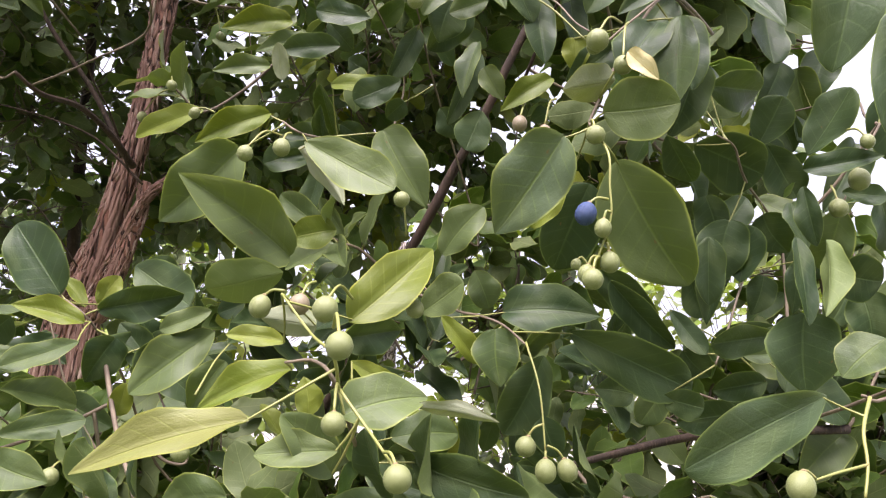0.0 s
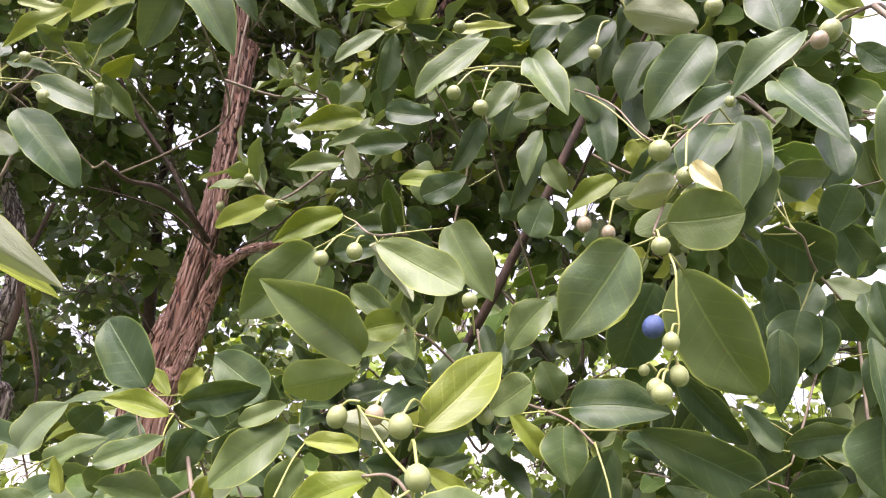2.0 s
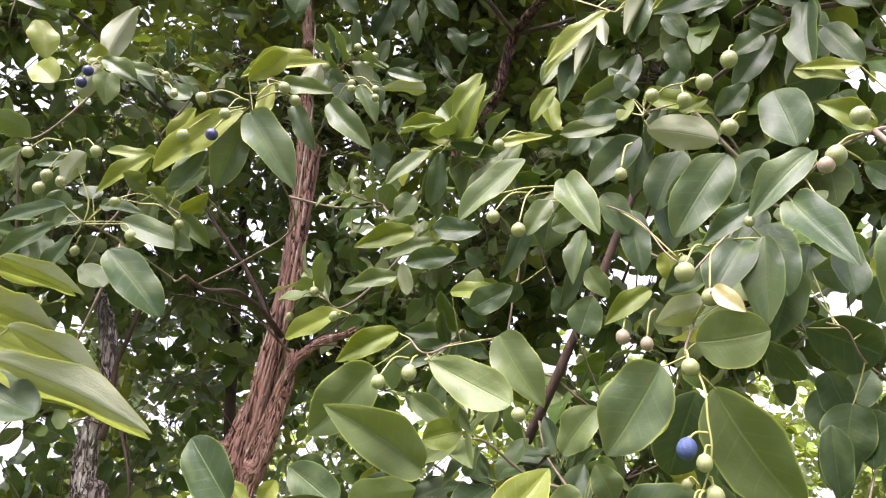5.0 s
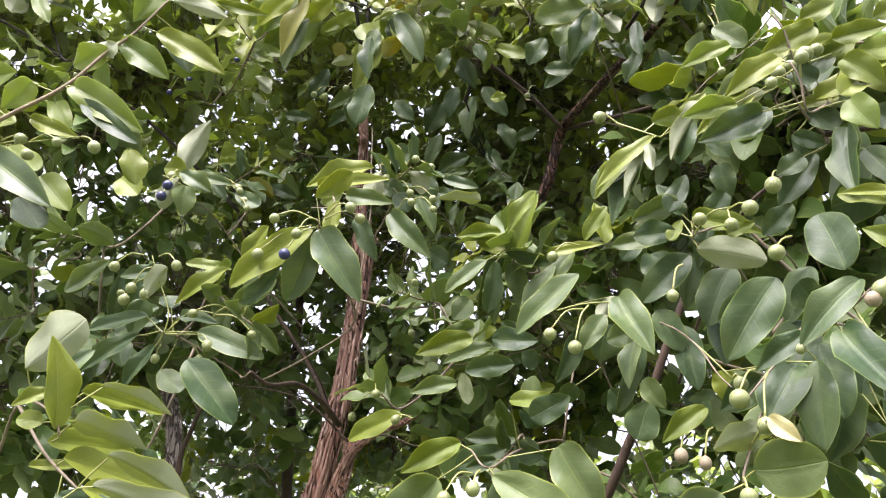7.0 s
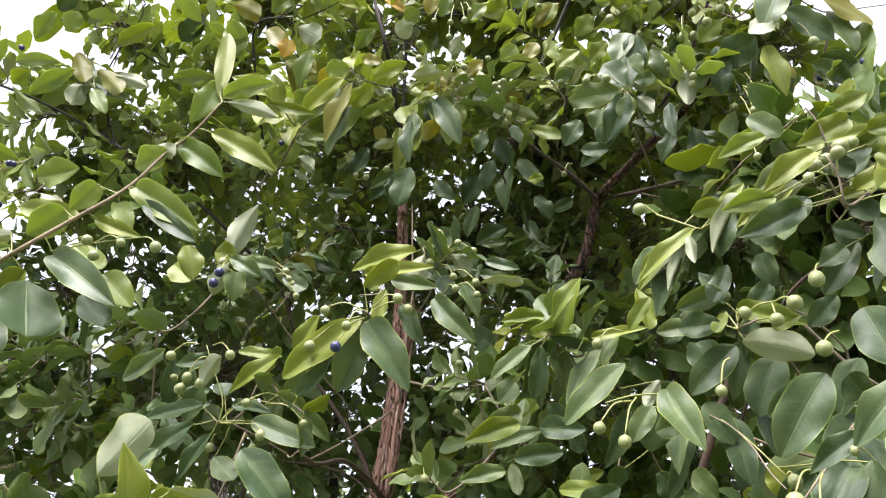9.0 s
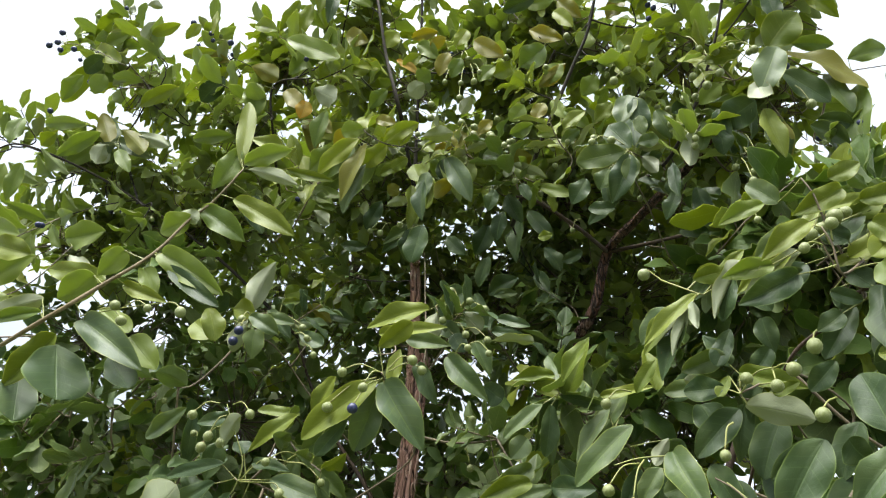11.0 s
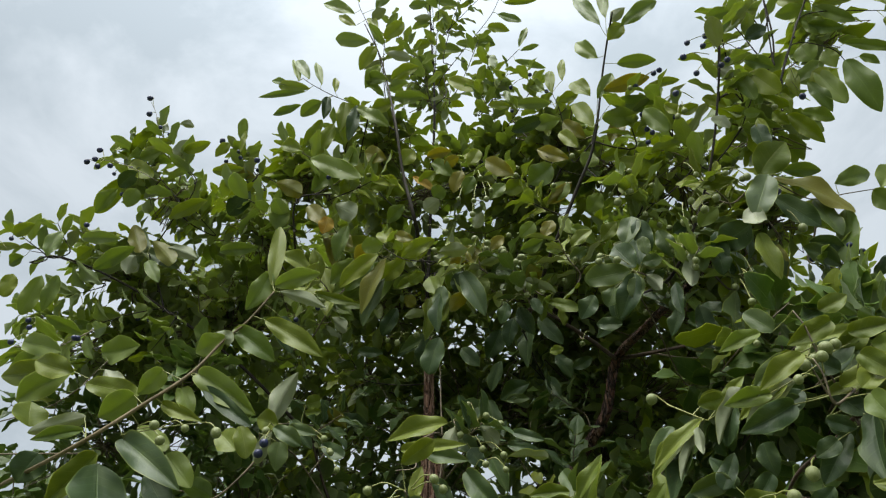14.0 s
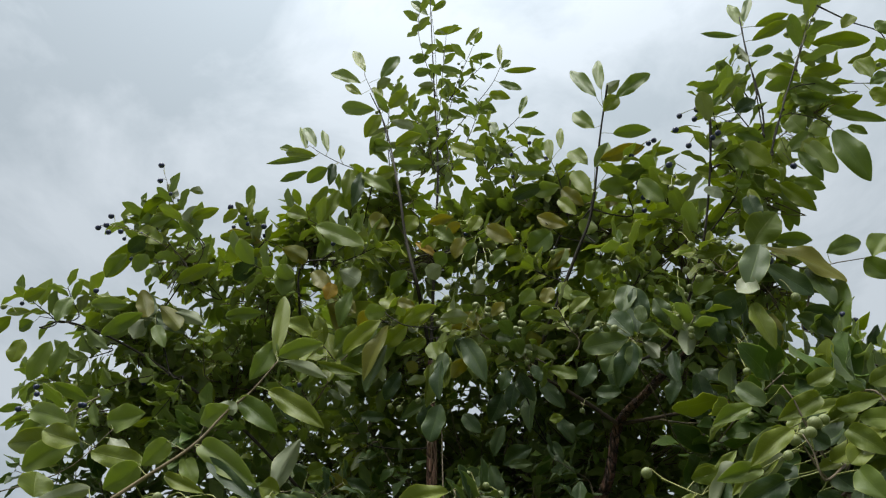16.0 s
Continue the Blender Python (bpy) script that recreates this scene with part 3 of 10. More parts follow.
def foliage(name, centre, radii, twigs, size=0.075, young=0.12, seed=0, parent=tree, per=7, keep=None, label="", mats=None, stems=True):
    """A mass of leafy twigs that fills a round part of the crown, denser towards its skin."""
    rng = random.Random(seed + 101)
    c = Vector(centre)
    wood = Wood()
    near = centre[1] < 1.3
    # leaves lie flatter in the open top of the crown than in its shade
    level, fill = (0.85, FILL) if centre[2] > 2.4 else (0.35, FILL_ROUND)
    slim, broad = (0.36, 0.48) if centre[2] > 2.4 else (0.44, 0.60)
    frames, young_ones = [], []
    for _ in range(twigs):
        d = Vector((rng.gauss(0, 1), rng.gauss(0, 1), rng.gauss(0, 1))).normalized()
        rr = rng.random() ** 0.40
        p = c + Vector((d.x * radii[0], d.y * radii[1], d.z * radii[2])) * rr
        if keep is not None and not keep(p):
            continue
        out = (d * 0.7 + Vector((rng.uniform(-0.6, 0.6), rng.uniform(-0.6, 0.6), rng.uniform(0.0, 0.9)))).normalized()
        ln = rng.uniform(0.08, 0.16) * size / 0.070
        a, b = p - out * ln, p
        if stems:
            back = c - Vector((0, 0, radii[2] * 0.3))
            wood.tube([tuple(a + (back - a).normalized() * ln), tuple(a), tuple(b)], 0.0022 * size / 0.070, 0.0010, 4, 0, 2, cap=False)
        s = out.cross(Vector((rng.uniform(-1, 1), rng.uniform(-1, 1), 0.3))).normalized()
        q = out.cross(s)
        bright = rng.random() < young
        for i in range(per):
            ang = (i // 2) * 1.57 + (i % 2) * math.pi + rng.uniform(-0.5, 0.5)
            o = s * math.cos(ang) + q * math.sin(ang)
            root = a + (b - a) * (1 - 0.55 * (i // 2) / (per / 2)) + o * 0.010
            if stems and near:
                stalk = len(wood.v)
                foot, up = a + (b - a) * (1 - 0.55 * (i // 2) / (per / 2)) - out * 0.004, out * 0.0009
                wood.v += [tuple(foot + o * 0.0008), tuple(foot - o * 0.0008), tuple(foot + up), tuple(root + up), tuple(root - up)]
                wood.f += [(stalk, stalk + 2, stalk + 3), (stalk, stalk + 3, stalk + 4), (stalk + 1, stalk + 4, stalk + 3), (stalk + 1, stalk + 3, stalk + 2)]
                wood.k += [1] * 4
            way = (out * rng.uniform(0.2, 0.9) + o + Vector((0, 0, rng.uniform(-0.95, 0.15)))).normalized()
            w = size * rng.uniform(0.7, 1.25)
            nrm = out * 0.25 + Vector((0, 0, level)) + Vector([rng.gauss(0, 0.92 - 0.6 * level) for _ in range(3)])
            if rng.random() < 0.2:
                nrm = -nrm
            frames.append(leaf_frame(root, root + way * w, w * rng.uniform(slim, broad), nrm))
            young_ones.append(bright and i < 6)
    if not frames:
        return None
    v0 = np.array(fill[0])
    v4 = np.c_[v0, np.ones(len(v0))]
    m = np.array([[list(r) for r in f] for f in frames])
    allv = np.einsum("nij,vj->nvi", m, v4)[:, :, :3].reshape(-1, 3)
    nf = len(v0)
    faces = [tuple(k + i * nf for k in f) for i in range(len(frames)) for f in fill[1]]
    yo = np.repeat(np.array(young_ones, int), len(fill[1]))
    sides = np.tile(np.array(fill[2]), len(frames))
    idx = np.where((yo == 1) & (sides == 0), 2, sides)
    uv = np.tile(np.array(fill[3]), (len(frames), 1))
    ob = link(name, allv.tolist(), faces, mats or [MASS_UPPER, MASS_UNDER, MASS_YOUNG], idx, uv, parent, label)
    tagged(ob, kind="stuff")
    if stems:
        tagged(wood.made("fine_wood", [TWIG_WOOD, GREEN_STALK], parent), kind="stuff")
    return ob

# limbs and stems
limb("trunk", 0.0300, 0.0064, BARK, (-0.86, 1.35, -0.03), (-0.84, 1.34, 0.6), (-0.73, 1.32, 1.459), (-0.702, 1.32, 1.599), (-0.663, 1.32, 1.747), (-0.624, 1.33, 1.942), (-0.612, 1.36, 2.151), (-0.595, 1.38, 2.347), (-0.623, 1.36, 2.034), (-0.613, 1.36, 2.259), (-0.607, 1.36, 2.515), (-0.603, 1.34, 2.681), (-0.594, 1.33, 2.61), (-0.602, 1.33, 2.84), sides=36, rough=0.10, ridged=0.08)
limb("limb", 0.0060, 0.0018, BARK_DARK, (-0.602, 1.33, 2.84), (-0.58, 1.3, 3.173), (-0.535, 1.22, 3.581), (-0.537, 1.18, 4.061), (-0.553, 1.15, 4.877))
limb("stem", 0.0120, 0.0050, BARK, (-0.702, 1.31, 1.577), (-0.64, 1.3, 1.686), (-0.587, 1.29, 1.791), (-0.532, 1.3, 1.843), (-0.474, 1.34, 1.872), (-0.419, 1.4, 1.946), sides=36, rough=0.10, ridged=0.08)
limb("stem", 0.0215, 0.0100, BARK, (-0.93, 1.33, -0.03), (-0.90, 1.33, 0.7), (-0.749, 1.315, 1.556), (-0.726, 1.315, 1.628), (-0.702, 1.315, 1.690), (-0.673, 1.315, 1.746), (-0.651, 1.315, 1.793), sides=30, rough=0.10, ridged=0.08)
limb("stem", 0.0195, 0.0100, BARK, (-0.80, 1.29, -0.03), (-0.79, 1.29, 0.7), (-0.684, 1.300, 1.512), (-0.657, 1.300, 1.586), (-0.630, 1.300, 1.663), (-0.610, 1.300, 1.724), (-0.593, 1.300, 1.775), (-0.589, 1.300, 1.834), sides=30, rough=0.10, ridged=0.08)
limb("stem", 0.0220, 0.0120, BARK_THIN, (-1.02, 1.98, -0.03), (-1, 1.96, 0.8), (-1.047, 1.9, 1.718), (-1.056, 1.9, 1.987), (-1.055, 1.9, 2.315), (-1.054, 1.9, 2.673))
limb("trunk", 0.0235, 0.0120, BARK_GREY, (-1.26, 1.3, -0.03), (-1.22, 1.28, 0.7), (-0.994, 1.250, 1.480), (-1.007, 1.250, 1.554), (-1.013, 1.250, 1.620), (-1.009, 1.250, 1.676), (-0.987, 1.250, 1.721), (-0.982, 1.250, 1.779), (-0.988, 1.250, 1.838), (-1.005, 1.250, 1.912), (-1.034, 1.250, 1.977), (-1.069, 1.250, 2.044), sides=36, rough=0.12, ridged=0.06)
limb("limb", 0.0075, 0.0040, BARK_THIN, (-0.958, 1.220, 1.660), (-0.945, 1.220, 1.721), (-0.946, 1.220, 1.806), (-0.926, 1.220, 1.864), (-0.902, 1.220, 1.929))
limb("limb", 0.0030, 0.0020, BARK_THIN, (-0.889, 1.150, 1.746), (-0.861, 1.150, 1.661), (-0.835, 1.150, 1.579), (-0.832, 1.150, 1.524))
limb("limb", 0.0070, 0.0025, BARK_THIN, (-0.61, 1.29, 1.863), (-0.612, 1.2, 1.894), (-0.614, 1.1, 1.906), (-0.588, 0.95, 1.867), (-0.597, 0.9, 1.878))
limb("limb", 0.0060, 0.0025, BARK_THIN, (-0.635, 1.3, 1.885), (-0.703, 1.3, 2.016), (-0.804, 1.3, 2.159), (-0.875, 1.3, 2.295), (-0.925, 1.3, 2.421))
limb("limb", 0.0080, 0.0050, BARK_THIN, (-0.84, 1.34, 0.5), (-0.5, 1.2, 0.9), (-0.074, 0.92, 1.584), (0.001, 0.88, 1.711), (0.043, 0.86, 1.781), (0.079, 0.85, 1.854), (0.119, 0.85, 1.933))
limb("limb", 0.0120, 0.0040, BARK_SHADED, (-0.275, 1.28, 2.157), (-0.186, 1.25, 2.253), (-0.119, 1.22, 2.323), (-0.068, 1.18, 2.433), (0.009, 1.05, 2.415), (0.075, 0.92, 2.383), (0.124, 0.83, 2.36), (0.169, 0.75, 2.354), sides=24, rough=0.12, ridged=0.07)
limb("limb", 0.0050, 0.0020, BARK_THIN, (-0.068, 1.18, 2.433), (-0.102, 1, 2.394), (-0.155, 0.87, 2.387), (-0.185, 0.84, 2.385))
limb("limb", 0.0050, 0.0020, BARK_THIN, (-0.068, 1.18, 2.433), (0.039, 1.1, 2.387), (0.152, 1, 2.333), (0.205, 0.95, 2.31))
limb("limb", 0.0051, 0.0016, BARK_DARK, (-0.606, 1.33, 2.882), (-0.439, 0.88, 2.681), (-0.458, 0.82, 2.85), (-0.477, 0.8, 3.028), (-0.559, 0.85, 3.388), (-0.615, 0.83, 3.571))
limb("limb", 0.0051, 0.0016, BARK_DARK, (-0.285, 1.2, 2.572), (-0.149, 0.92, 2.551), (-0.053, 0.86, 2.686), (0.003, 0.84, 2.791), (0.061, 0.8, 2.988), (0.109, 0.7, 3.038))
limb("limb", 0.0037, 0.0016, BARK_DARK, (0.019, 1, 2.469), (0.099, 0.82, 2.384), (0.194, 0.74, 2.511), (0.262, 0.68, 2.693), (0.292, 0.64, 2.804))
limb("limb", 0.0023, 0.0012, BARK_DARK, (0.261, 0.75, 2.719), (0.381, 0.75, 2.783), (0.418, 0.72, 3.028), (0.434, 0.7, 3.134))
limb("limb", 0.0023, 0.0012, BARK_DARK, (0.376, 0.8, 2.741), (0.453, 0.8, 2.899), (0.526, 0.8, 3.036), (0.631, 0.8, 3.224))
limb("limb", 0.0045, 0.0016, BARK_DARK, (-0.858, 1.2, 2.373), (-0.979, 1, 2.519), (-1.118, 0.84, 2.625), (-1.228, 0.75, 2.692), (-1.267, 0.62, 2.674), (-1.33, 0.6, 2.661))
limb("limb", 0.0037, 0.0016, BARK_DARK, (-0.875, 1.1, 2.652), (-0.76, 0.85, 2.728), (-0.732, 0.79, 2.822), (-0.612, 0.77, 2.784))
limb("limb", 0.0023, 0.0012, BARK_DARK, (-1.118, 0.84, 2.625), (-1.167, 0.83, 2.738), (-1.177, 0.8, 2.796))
limb("limb", 0.0031, 0.0013, TWIG_TAN, (-0.983, 0.45, 1.993), (-0.702, 0.35, 1.985), (-0.619, 0.37, 2.042), (-0.576, 0.398, 2.095), (-0.55, 0.42, 2.155), (-0.521, 0.43, 2.189), (-0.493, 0.445, 2.247))
limb("limb", 0.0050, 0.0030, BARK_THIN, (0.43, 0.8, 1.402), (0.264, 0.75, 1.4), (0.171, 0.72, 1.386), (0.092, 0.7, 1.368))
limb("limb", 0.0026, 0.0020, BARK_THIN, (0.325, 0.5, 1.921), (0.265, 0.5, 1.923), (0.238, 0.52, 1.934), (0.21, 0.56, 1.923), (0.165, 0.6, 1.904), (0.124, 0.7, 1.854), (0.078, 0.8, 1.774))
limb("limb", 0.0026, 0.0012, BARK_THIN, (-0.584, 1.28, 1.824), (-0.662, 1.25, 1.903), (-0.724, 1.2, 1.926), (-0.767, 1.12, 1.923))
limb("limb", 0.0022, 0.0010, BARK_THIN, (-0.608, 1.27, 1.847), (-0.612, 1.2, 1.927), (-0.627, 1.15, 1.982), (-0.616, 1.1, 2.024))
limb("limb", 0.0017, 0.0009, BARK_THIN, (-0.868, 1.2, 1.516), (-0.857, 1.18, 1.607), (-0.878, 1.15, 1.721), (-0.902, 1.1, 1.811))
limb("limb", 0.0014, 0.0008, BARK_THIN, (-0.705, 1.3, 1.671), (-0.759, 1.22, 1.779), (-0.815, 1.2, 1.734), (-0.848, 1.18, 1.679))
limb("limb", 0.0020, 0.0010, BARK_THIN, (-0.557, 1.3, 1.846), (-0.454, 1.22, 1.86), (-0.371, 1.15, 1.886), (-0.31, 1.1, 1.886))
limb("limb", 0.0017, 0.0009, BARK_THIN, (-0.559, 1.3, 1.837), (-0.47, 1.22, 1.819), (-0.394, 1.16, 1.785), (-0.33, 1.12, 1.781))
limb("limb", 0.0015, 0.0008, BARK_THIN, (-0.944, 1.2, 1.687), (-0.95, 1.15, 1.694), (-0.961, 1.1, 1.677), (-0.981, 1.05, 1.702))

tw = Twig((-0.085, 0.9, 1.731), (-0.1, 0.65, 1.681), (-0.105, 0.52, 1.645), (-0.129, 0.55, 1.667))
tw.leaf((-0.114, 0.53, 1.549), (-0.17, 0.458, 1.595), 0.046, (0.67, -0.69, -0.28), "o", 3)
tw.leaf((-0.103, 0.52, 1.639), (-0.031, 0.512, 1.593), 0.040, (0.01, -0.98, 0.19), "o")
tw.leaf((-0.16, 0.54, 1.641), (-0.227, 0.54, 1.582), 0.051, (0.13, -0.98, -0.14), "o")
tw.leaf((-0.141, 0.555, 1.676), (-0.199, 0.54, 1.649), 0.025, (0.24, -0.97, 0.02), "y", 3)
tw.leaf((-0.05, 0.59, 1.672), (-0.01, 0.58, 1.604), 0.045, (0.16, -0.96, 0.24), "o")
tw.leaf((-0.12, 0.57, 1.65), (-0.072, 0.56, 1.598), 0.027, (0.55, 0.76, 0.36), "p", 3)
tw.leaf((-0.261, 0.72, 1.745), (-0.338, 0.72, 1.721), 0.031, (-0.07, -0.97, 0.23), "y", 0)
tw.leaf((-0.141, 0.59, 1.721), (-0.143, 0.58, 1.752), 0.016, (-0.07, 0.95, 0.30), "p")
tw.leaf((-0.153, 0.66, 1.817), (-0.208, 0.62, 1.792), 0.027, (0.60, -0.80, -0.01), "y", 3)
tw.leaf((-0.167, 0.64, 1.758), (-0.217, 0.62, 1.748), 0.021, (0.37, -0.93, 0.05), "o", 3)
tw.leaf((-0.091, 0.6, 1.585), (-0.132, 0.6, 1.579), 0.031, (-0.00, -1.00, 0.03), "y")
tw.leaf((0.002, 0.58, 1.558), (0.032, 0.56, 1.596), 0.035, (-0.49, -0.87, -0.07), "o")
tw.leaf((-0.103, 0.62, 1.729), (-0.051, 0.6, 1.722), 0.021, (-0.30, -0.90, 0.30), "y", 0)
tw.leaf((-0.081, 0.66, 1.764), (-0.088, 0.66, 1.719), 0.026, (-0.26, -0.96, 0.05), "o")
tw.fruit((-0.136, 0.478, 1.616), 0.0118, "g", (-0.118, 0.51, 1.64))
tw.fruit((-0.113, 0.49, 1.624), 0.0129, "g", (-0.111, 0.51, 1.642))
tw.fruit((-0.025, 0.5, 1.586), 0.0121, "g", (-0.023, 0.52, 1.562))
tw.fruit((-0.263, 0.7, 1.735), 0.0116, "g", (-0.241, 0.7, 1.735))
tw.done()

tw = Twig((0.254, 0.62, 1.772), (0.182, 0.5, 1.745), (0.141, 0.46, 1.693), (0.105, 0.43, 1.624), (0.101, 0.42, 1.61))
tw.stem((0.101, 0.42, 1.61), (0.107, 0.4, 1.587), (0.106, 0.395, 1.565), (0.105, 0.393, 1.544), (0.094, 0.395, 1.515), r=0.0009, green=True)
tw.leaf((0.084, 0.42, 1.605), (0.037, 0.44, 1.548), 0.050, (-0.33, -0.94, -0.06), "s")
tw.leaf((0.116, 0.42, 1.588), (0.154, 0.425, 1.508), 0.054, (-0.54, -0.79, -0.30), "o")
tw.leaf((0.108, 0.415, 1.618), (0.154, 0.405, 1.62), 0.041, (-0.19, -0.95, -0.26), "o")
tw.leaf((0.12, 0.43, 1.646), (0.082, 0.42, 1.638), 0.028, (-0.32, 0.64, 0.69), "p")
tw.leaf((0.089, 0.51, 1.683), (0.05, 0.5, 1.656), 0.019, (0.14, -0.98, 0.16), "y")
tw.leaf((0.082, 0.535, 1.765), (0.086, 0.517, 1.703), 0.027, (0.01, -0.96, 0.28), "d")
tw.leaf((0.106, 0.5, 1.711), (0.106, 0.5, 1.684), 0.022, (-0.08, -1.00, -0.00), "y")
tw.leaf((0.127, 0.44, 1.657), (0.16, 0.46, 1.708), 0.036, (-0.20, -0.86, 0.15), "d")
tw.leaf((0.171, 0.45, 1.7), (0.156, 0.43, 1.636), 0.030, (-0.44, -0.82, 0.04), "d")
tw.leaf((0.122, 0.4, 1.651), (0.14, 0.398, 1.633), 0.014, (-0.09, -1.00, 0.02), "x")
tw.leaf((0.113, 0.5, 1.596), (0.089, 0.52, 1.534), 0.050, (0.18, -0.91, -0.37), "d")
tw.leaf((0.171, 0.5, 1.632), (0.193, 0.52, 1.598), 0.025, (-0.34, -0.69, -0.64), "d")
tw.leaf((0.091, 0.47, 1.586), (0.066, 0.48, 1.56), 0.022, (-0.44, -0.90, 0.08), "y")
tw.leaf((0.196, 0.5, 1.689), (0.177, 0.5, 1.632), 0.034, (0.24, -0.97, -0.08), "d")
tw.fruit((0.091, 0.392, 1.548), 0.0126, "b", (0.105, 0.395, 1.557))
tw.fruit((0.1, 0.39, 1.539), 0.0100, "g", (0.105, 0.393, 1.549))
tw.fruit((0.104, 0.395, 1.52), 0.0113, "g", (0.102, 0.394, 1.531))
tw.fruit((0.101, 0.405, 1.6), 0.0119, "g", (0.101, 0.42, 1.614))
tw.fruit((0.063, 0.5, 1.643), 0.0115, "k", (0.071, 0.51, 1.667))
tw.fruit((0.081, 0.5, 1.636), 0.0106, "k", (0.092, 0.51, 1.666))
tw.fruit((0.09, 0.392, 1.513), 0.0105, "g", (0.098, 0.394, 1.523))
tw.fruit((0.092, 0.385, 1.509), 0.0122, "g", (0.098, 0.394, 1.523))
tw.fruit((0.108, 0.42, 1.669), 0.0148, "g", (0.131, 0.45, 1.696))
tw.fruit((0.121, 0.41, 1.647), 0.0123, "g", (0.133, 0.44, 1.691))
tw.fruit((0.093, 0.45, 1.528), 0.0071, "g", (0.101, 0.45, 1.527))
tw.stem((0.170, 0.470, 1.731), (0.151, 0.455, 1.710), (0.130, 0.440, 1.688), (0.114, 0.430, 1.671), (0.107, 0.420, 1.663), r=0.0010)
tw.stem((0.060, 0.520, 1.767), (0.077, 0.500, 1.749), (0.089, 0.470, 1.724), (0.098, 0.445, 1.695), (0.105, 0.430, 1.680), r=0.0008)
tw.done()

tw = Twig((-0.036, 0.85, 1.573), (0.008, 0.65, 1.521), (0.033, 0.57, 1.506), (0.05, 0.55, 1.497), (0.065, 0.52, 1.48))
tw.stem((0.065, 0.52, 1.482), (0.072, 0.5, 1.448), (0.074, 0.49, 1.403), r=0.0009, green=True)
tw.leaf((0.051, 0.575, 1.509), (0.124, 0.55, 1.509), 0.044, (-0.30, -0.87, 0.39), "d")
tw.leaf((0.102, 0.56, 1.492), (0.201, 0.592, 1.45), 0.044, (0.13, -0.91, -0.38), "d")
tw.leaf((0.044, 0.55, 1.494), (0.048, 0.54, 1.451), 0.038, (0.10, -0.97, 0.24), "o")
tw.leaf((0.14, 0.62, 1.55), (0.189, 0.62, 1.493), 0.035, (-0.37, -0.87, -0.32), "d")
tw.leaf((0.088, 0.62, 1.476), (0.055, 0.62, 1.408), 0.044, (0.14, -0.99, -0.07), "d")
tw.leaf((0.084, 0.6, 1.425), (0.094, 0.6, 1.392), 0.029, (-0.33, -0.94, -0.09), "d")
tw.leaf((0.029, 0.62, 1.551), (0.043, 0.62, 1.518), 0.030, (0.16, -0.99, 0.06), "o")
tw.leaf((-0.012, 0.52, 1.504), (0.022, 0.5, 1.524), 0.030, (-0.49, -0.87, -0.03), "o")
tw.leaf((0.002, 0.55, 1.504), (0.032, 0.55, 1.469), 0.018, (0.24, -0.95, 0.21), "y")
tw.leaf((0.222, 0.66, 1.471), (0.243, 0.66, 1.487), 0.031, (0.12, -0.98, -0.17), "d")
tw.fruit((0.061, 0.495, 1.41), 0.0142, "g", (0.074, 0.495, 1.425))
tw.fruit((0.073, 0.485, 1.395), 0.0145, "g", (0.074, 0.49, 1.407))
tw.fruit((0.088, 0.49, 1.395), 0.0139, "g", (0.075, 0.49, 1.411))
tw.done()

tw = Twig((-0.018, 0.75, 1.307), (-0.044, 0.5, 1.388), (-0.046, 0.37, 1.449), (-0.058, 0.37, 1.464), (-0.076, 0.375, 1.464))
tw.stem((-0.044, 0.36, 1.45), (-0.042, 0.33, 1.466), (-0.059, 0.36, 1.478), (-0.083, 0.39, 1.503), r=0.0010, green=True)
tw.stem((-0.044, 0.36, 1.45), (-0.024, 0.34, 1.428), (-0.01, 0.31, 1.416), r=0.0010, green=True)
tw.leaf((-0.049, 0.42, 1.489), (0.002, 0.46, 1.547), 0.036, (0.04, -0.97, 0.12), "e", 3)
tw.leaf((-0.044, 0.37, 1.436), (0.001, 0.385, 1.449), 0.034, (0.13, -0.84, 0.52), "o")
tw.leaf((-0.007, 0.385, 1.44), (0.039, 0.4, 1.433), 0.011, (-0.15, 0.75, 0.65), "p", 3)
tw.leaf((-0.073, 0.385, 1.461), (-0.128, 0.38, 1.442), 0.022, (-0.12, -0.82, 0.56), "y", 3)
tw.leaf((-0.078, 0.32, 1.436), (-0.161, 0.315, 1.417), 0.024, (-0.10, -0.77, 0.63), "w", 3)
tw.leaf((-0.111, 0.5, 1.533), (-0.167, 0.5, 1.517), 0.041, (-0.18, 0.74, 0.64), "s")
tw.leaf((-0.046, 0.36, 1.407), (-0.066, 0.34, 1.438), 0.024, (0.69, -0.73, -0.03), "o")
tw.leaf((-0.042, 0.35, 1.42), (-0.081, 0.34, 1.422), 0.019, (0.24, -0.84, 0.48), "o")
tw.leaf((-0.014, 0.46, 1.404), (0.058, 0.45, 1.38), 0.035, (-0.20, -0.95, -0.22), "d")
tw.leaf((-0.027, 0.45, 1.419), (0.017, 0.46, 1.424), 0.029, (0.16, -0.89, 0.42), "o")
tw.leaf((-0.09, 0.43, 1.478), (-0.124, 0.42, 1.484), 0.014, (0.32, -0.84, 0.44), "y", 0)
tw.leaf((-0.073, 0.44, 1.489), (-0.111, 0.46, 1.497), 0.022, (0.49, 0.83, 0.26), "p")
tw.leaf((-0.184, 0.571, 1.495), (-0.238, 0.537, 1.451), 0.039, (0.27, -0.89, 0.36), "o")
tw.leaf((-0.062, 0.47, 1.482), (-0.021, 0.5, 1.488), 0.029, (0.59, -0.76, -0.26), "d")
